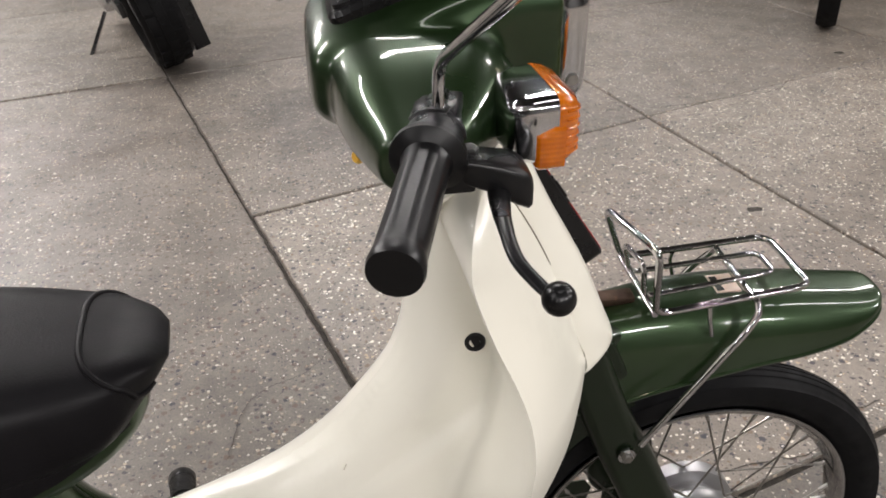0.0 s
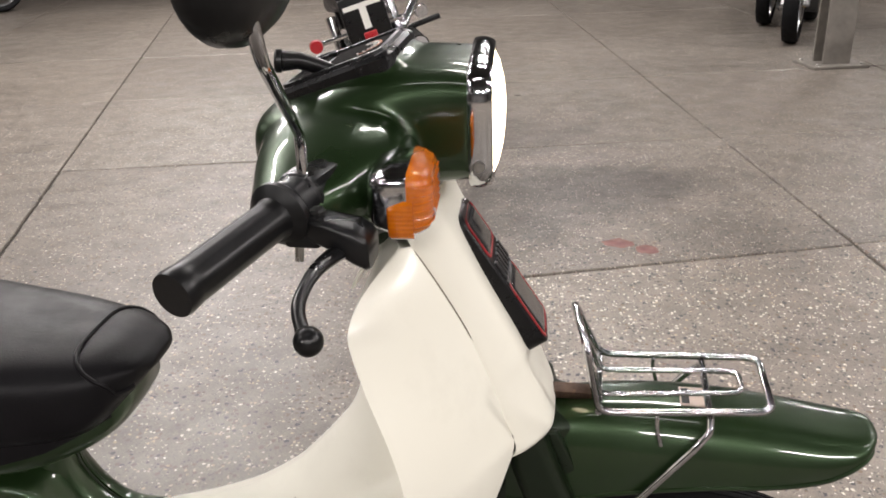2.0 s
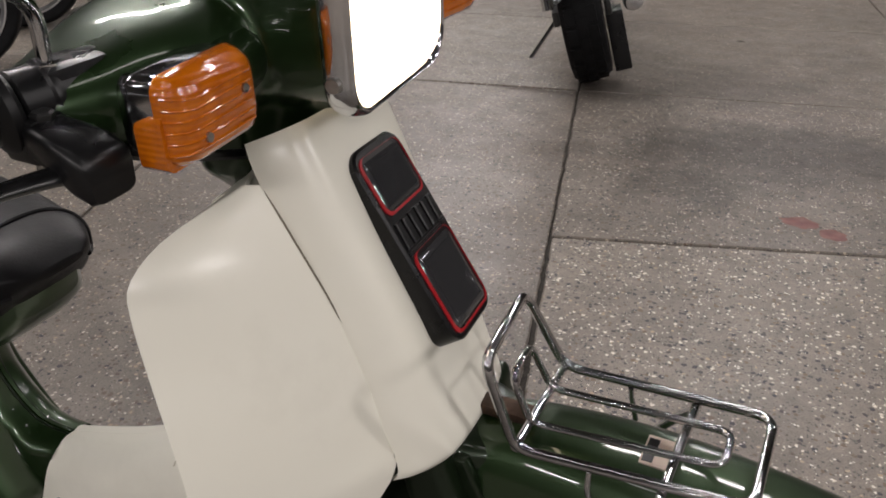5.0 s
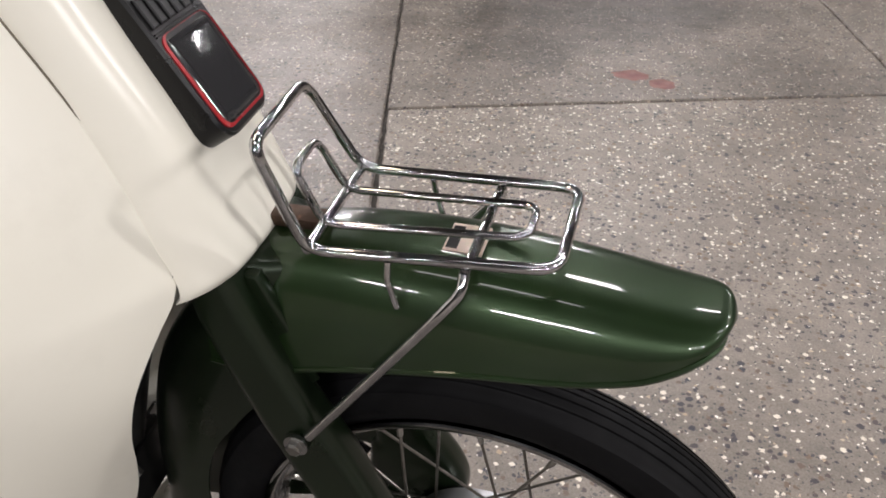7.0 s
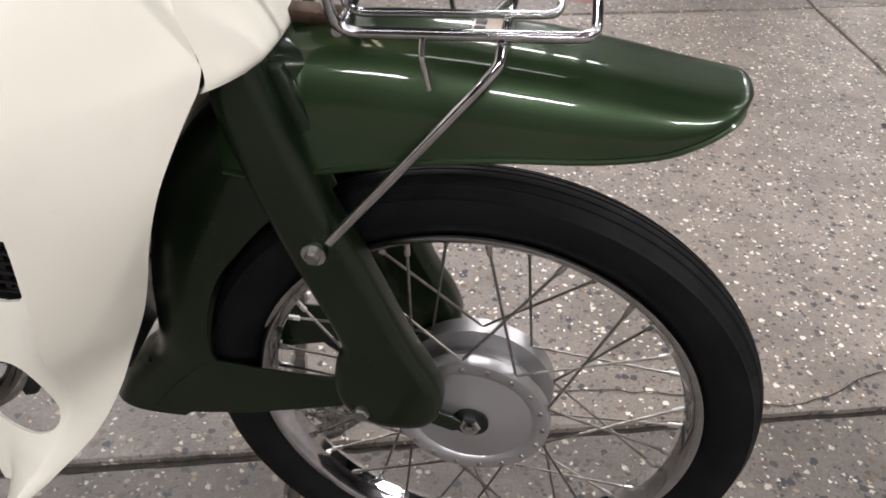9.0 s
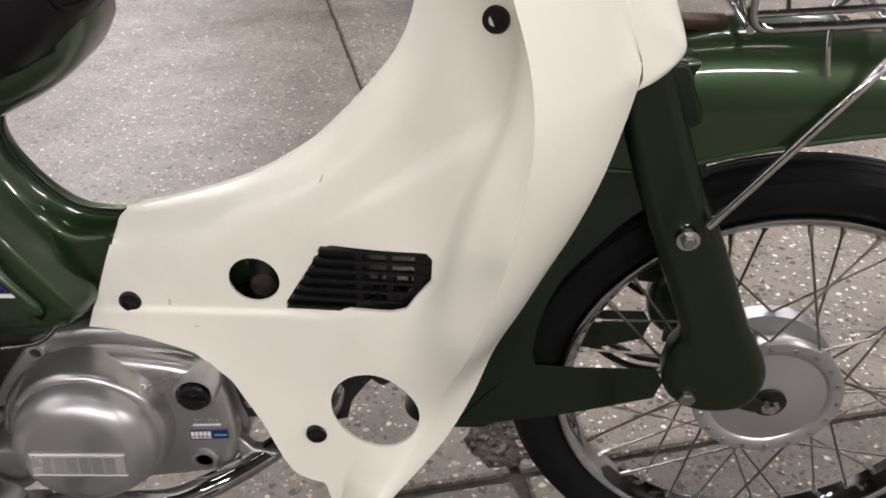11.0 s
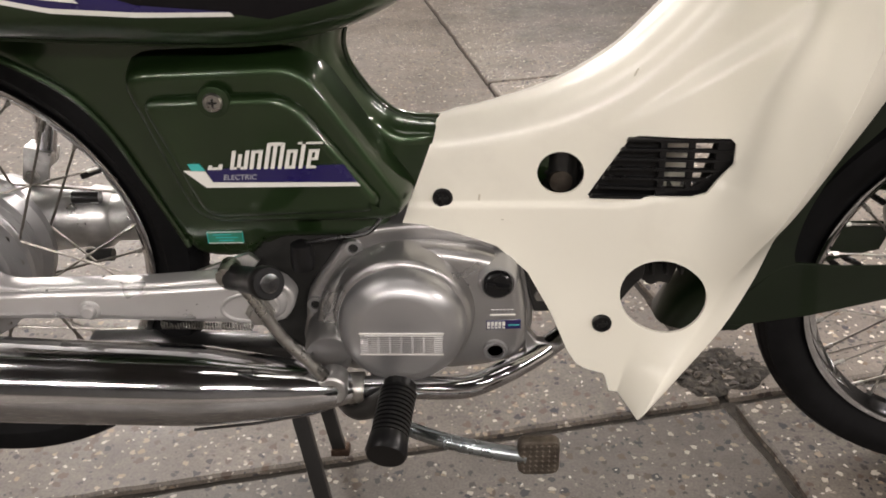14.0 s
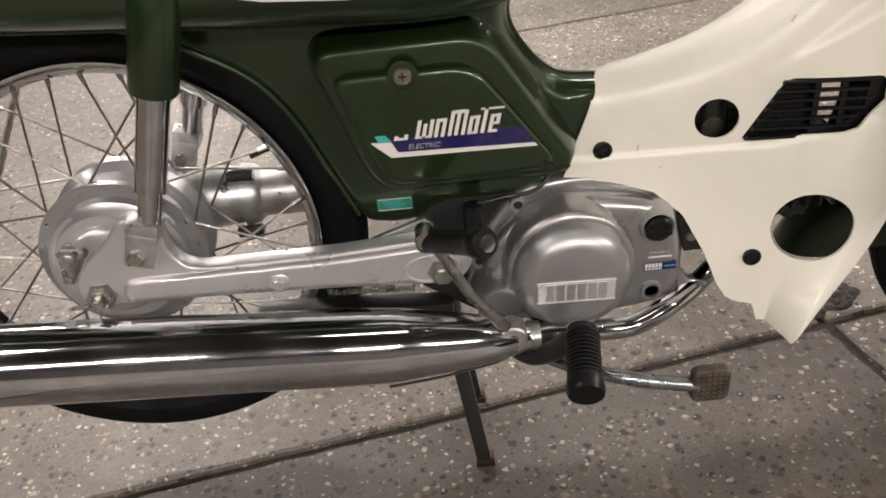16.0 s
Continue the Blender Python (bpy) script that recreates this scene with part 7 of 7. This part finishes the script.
def motorcycle(label, paint_mat, at, turn, r=0.31, wf=0.12, wr=0.16, spokes=6, group=""):
    """Faces +x at turn 0; the front wheel's contact is at its base."""
    m = thing("motorcycle", label, "motorcycle", group)
    m.matrix_basis = pose(*at, 0, 0, turn)
    moto_wheel(m, "front_wheel", (0, 0, r), r, wf, spokes, 0.145)
    moto_wheel(m, "rear_wheel", (-1.40, 0, r), r, wr, spokes, 0.12)
    for sy in (-1, 1):
        part("fork_tube", tube([(0.0, sy * 0.085, r), (-0.10, sy * 0.085, r + 0.25)], 0.026, 14), SILVER, m, "silver fork slider")
        part("fork_stanchion", tube([(-0.09, sy * 0.085, r + 0.23), (-0.28, sy * 0.085, r + 0.70)], 0.020, 14), CHROME, m)
        part("caliper", box(-0.12, -0.05, sy * 0.06 - 0.02, sy * 0.06 + 0.02, r - 0.02, r + 0.08, 0.008), paint("caliper_gold", (0.55, 0.42, 0.10), 0.4), m, "gold brake caliper")
        part("swing_arm", tube([(-1.40, sy * 0.11, r), (-0.90, sy * 0.11, r + 0.08)], 0.024, 12), SILVER, m)
        part("foot_peg", tube([(-0.78, sy * 0.16, r + 0.08), (-0.80, sy * 0.30, r + 0.08)], 0.014, 12), GRIP, m)
        part("shock_absorber", tube([(-1.30, sy * 0.13, r + 0.05), (-1.18, sy * 0.12, r + 0.38)], 0.026, 14), CHROME, m)
    rows = [[(r * 1.06 * math.cos(a), y, r + r * 1.06 * math.sin(a)) for y in (-wf * 0.55, -wf * 0.4, 0, wf * 0.4, wf * 0.55)] for a in np.linspace(0.5, 2.6, 20)]
    part("front_mudguard", loft([[(x, y, z - abs(y) * 0.3) for x, y, z in q] for q in rows], False, False), paint_mat, m)
    part("engine", join(box(-0.86, -0.42, -0.15, 0.15, 0.20, 0.44, 0.03), box(-0.66, -0.44, -0.12, 0.12, 0.42, 0.62, 0.02), moved(lathe([(-0.19, 0.0), (-0.19, 0.09), (-0.15, 0.10), (0.15, 0.10), (0.19, 0.09), (0.19, 0.0)], "y", 32), (-0.66, 0, 0.33))), BLACK_METAL, m, "black engine")
    part("tank", shell([(-0.88, 0.70, 0.82, 0.09), (-0.70, 0.66, 0.90, 0.14), (-0.48, 0.64, 0.94, 0.15), (-0.32, 0.70, 0.90, 0.11), (-0.26, 0.76, 0.84, 0.06)], 24, 28, 0.7), paint_mat, m, "glossy fuel tank")
    part("seat", shell([(-1.48, 0.74, 0.80, 0.09), (-1.20, 0.70, 0.79, 0.13), (-0.95, 0.68, 0.76, 0.13), (-0.82, 0.70, 0.76, 0.09)], 24, 24, 0.6), VINYL, m, "black seat")
    part("tail", shell([(-1.62, 0.66, 0.74, 0.05), (-1.45, 0.62, 0.75, 0.09), (-1.10, 0.55, 0.72, 0.10), (-0.85, 0.55, 0.70, 0.08)], 20, 24, 0.6), paint_mat, m)
    part("handlebar", tube(bent([(-0.46, -0.36, 1.02), (-0.32, -0.24, 1.04), (-0.29, 0.0, 1.0), (-0.32, 0.24, 1.04), (-0.46, 0.36, 1.02)], 0.05), 0.013, 12), BLACK_METAL, m)
    part("headlamp", lathe([(0.0, 0.0), (0.0, 0.085), (-0.03, 0.09), (-0.11, 0.07), (-0.14, 0.0)], "x", 32), CHROME, m, "round headlamp", Matrix.Translation((-0.14, 0, 0.86)))
    part("exhaust", tube(catmull([(-0.42, -0.10, 0.40), (-0.36, -0.13, 0.26), (-0.60, -0.17, 0.20), (-0.95, -0.19, 0.24), (-1.55, -0.20, 0.33)], 6), [0.022] * 15 + [0.045] * 10, 18), CHROME, m, "chromed exhaust")
    part("side_stand", tube([(-0.80, 0.12, 0.20), (-0.76, 0.26, 0.012)], 0.010, 10), STEEL, m)
    return m


BLUE = paint("dark_blue_tank", (0.02, 0.03, 0.08), 0.25, 0.8)
MAROON = paint("maroon_tank", (0.10, 0.012, 0.012), 0.25, 0.8)
TANKBLACK = paint("gloss_black_tank", (0.012, 0.012, 0.013), 0.2, 0.9)
motorcycle("dark blue road motorcycle with cast silver wheels, parked", BLUE, (-3.55, 3.30, 0), 44, 0.33, 0.13, 0.16, 6, "parked motorcycles")
motorcycle("black road motorcycle parked nose out in the row", TANKBLACK, (-3.08, 2.38, 0), 50, 0.33, 0.13, 0.16, 6, "parked motorcycles")
motorcycle("dark blue road motorcycle parked beyond the steel post", BLUE, (-4.12, 4.86, 0), 44, 0.33, 0.13, 0.16, 5, "parked motorcycles")
motorcycle("green motorcycle parked far back in the row", paint("green_tank", (0.03, 0.10, 0.05), 0.3, 0.8), (-5.9, 9.4, 0), 44, 0.33, 0.13, 0.16, 5, "parked motorcycles")
motorcycle("maroon motorcycle parked by the steel post", MAROON, (2.60, 6.45, 0), -112, 0.30, 0.12, 0.16, 6, "parked motorcycles")
motorcycle("black motorcycle parked behind the maroon one", TANKBLACK, (2.66, 7.50, 0), -112, 0.30, 0.12, 0.16, 6, "parked motorcycles")
motorcycle("black motorcycle parked alone on the open floor", TANKBLACK, (3.04, 3.02, 0), -128, 0.30, 0.10, 0.16, 6, "parked motorcycles")
motorcycle("dark blue motorcycle parked near the steel post", BLUE, (3.16, 4.95, 0), -120, 0.30, 0.10, 0.16, 6, "parked motorcycles")

# the cruiser that shows its fat rear tyre
cr = thing("cruiser_motorcycle", "black cruiser motorcycle with fat rear tyre and chromed exhaust", "motorcycle")
cr.matrix_basis = pose(-0.185, 3.44, 0.022, -16, 0, 104)
w = moto_wheel(cr, "rear_wheel", (0, 0, 0.325), 0.325, 0.185, 7, 0.12)
tyre_tread = bmesh.new()
for k in range(22):
    a = 360 * k / 22
    for y0, y1, d in ((-0.070, -0.022, 0), (-0.022, 0.024, 9), (0.024, 0.072, 0)):
        rr = 0.3255 if abs(y0 + y1) < 0.02 else 0.3195
        q = box(-0.036, 0.036, y0 + 0.002, y1 - 0.002, rr - 0.012, rr, 0.002)
        bmesh.ops.transform(q, matrix=pose(0, 0, 0, 0, a + d, 0), verts=q.verts[:])
        tyre_tread = join(tyre_tread, q)
tagged(part("tread", tyre_tread, RUBBER, w), kind="stuff")
rows = []
for a in np.linspace(0.35, 2.75, 26):
    rows.append([(0.37 * math.cos(a), y, 0.325 + 0.37 * math.sin(a) - 0.9 * y * y * 3) for y in np.linspace(-0.10, 0.10, 11)])
part("rear_mudguard", loft(rows, False, False), TANKBLACK, cr, "gloss black rear mudguard")
part("plate_bracket", box(-0.40, -0.385, -0.10, 0.10, 0.62, 0.82, 0.006), BLACK, cr, "black number-plate bracket")
part("plate_bar", box(-0.404, -0.399, -0.085, 0.085, 0.765, 0.785), DECALWHITE, cr)
part("plate_bar", box(-0.404, -0.399, -0.016, 0.016, 0.67, 0.765), DECALWHITE, cr)
part("tail_light", box(-0.412, -0.395, -0.03, 0.03, 0.60, 0.655, 0.006), RED, cr, "red tail light")
for sy in (-1, 1):
    part("indicator_stalk", tube([(-0.33, sy * 0.08, 0.66), (-0.34, sy * 0.22, 0.66)], 0.010, 10), CHROME, cr)
    part("indicator", lathe([(-0.03, 0.0), (-0.03, 0.028), (0.0, 0.032), (0.03, 0.022), (0.04, 0.0)], "x", 20), RED if sy > 0 else CHROME, cr, "small indicator", Matrix.Translation((-0.35, sy * 0.25, 0.66)))
    part("shock_absorber", tube([(0.02, sy * 0.15, 0.36), (0.10, sy * 0.15, 0.70)], 0.028, 14), CHROME, cr)
    part("mudguard_strut", tube([(-0.2, sy * 0.112, 0.66), (0.25, sy * 0.112, 0.74)], 0.014, 10), CHROME, cr)
    part("foot_peg", tube([(0.50, sy * 0.18, 0.46), (0.49, sy * 0.42, 0.47)], 0.016, 12), GRIP, cr)
    part("swing_arm", box(-0.06, 0.55, sy * 0.12 - 0.015, sy * 0.12 + 0.015, 0.29, 0.36, 0.008), BLACK_METAL, cr)
part("exhaust", tube([(-0.06, -0.235, 0.33), (-0.055, -0.235, 0.33), (0.55, -0.235, 0.31), (0.75, -0.22, 0.38)], [0.040, 0.048, 0.048, 0.03], 28), CHROME, cr, "chromed silencer")
part("exhaust", tube([(0.05, -0.235, 0.44), (0.055, -0.235, 0.44), (0.55, -0.235, 0.42), (0.75, -0.22, 0.48)], [0.040, 0.046, 0.046, 0.03], 28), CHROME, cr, "chromed silencer")
part("mud_flap", box(-0.05, 0.10, -0.18, -0.10, 0.02, 0.30, 0.008), BLACK, cr, "black lower bracket")
part("engine", join(box(0.55, 1.05, -0.16, 0.16, 0.18, 0.46, 0.04), box(0.60, 0.75, -0.10, 0.10, 0.44, 0.76, 0.02), box(0.85, 1.0, -0.10, 0.10, 0.44, 0.76, 0.02)), CHROME, cr, "chromed V-twin engine")
part("air_cleaner", lathe([(0.0, 0.0), (0.0, 0.09), (-0.03, 0.10), (-0.05, 0.08), (-0.05, 0.0)], "y", 32), CHROME, cr, "", Matrix.Translation((0.80, -0.14, 0.62)))
part("seat", shell([(-0.25, 0.76, 0.86, 0.10), (0.0, 0.72, 0.86, 0.14), (0.35, 0.68, 0.78, 0.16), (0.55, 0.70, 0.80, 0.10)], 24, 24, 0.6), VINYL, cr, "black seat")
part("tank", shell([(0.48, 0.74, 0.86, 0.08), (0.70, 0.74, 0.96, 0.14), (1.0, 0.78, 0.98, 0.13), (1.15, 0.86, 0.94, 0.06)], 20, 24, 0.7), TANKBLACK, cr, "gloss black tank")
part("handlebar", tube(bent([(0.82, -0.42, 1.12), (1.0, -0.30, 1.14), (1.10, 0.0, 1.06), (1.0, 0.30, 1.14), (0.82, 0.42, 1.12)], 0.06), 0.014, 12), CHROME, cr)
moto_wheel(cr, "front_wheel", (1.60, 0, 0.31), 0.31, 0.11, 9, 0.13)
for sy in (-1, 1):
    part("fork_tube", tube([(1.60, sy * 0.09, 0.31), (1.18, sy * 0.09, 1.06)], 0.024, 14), CHROME, cr)
part("side_stand", tube(bent([(0.55, 0.16, 0.20), (0.42, 0.34, 0.05), (0.30, 0.52, 0.02)], 0.04), 0.011, 10), CHROME, cr, "chromed side stand")
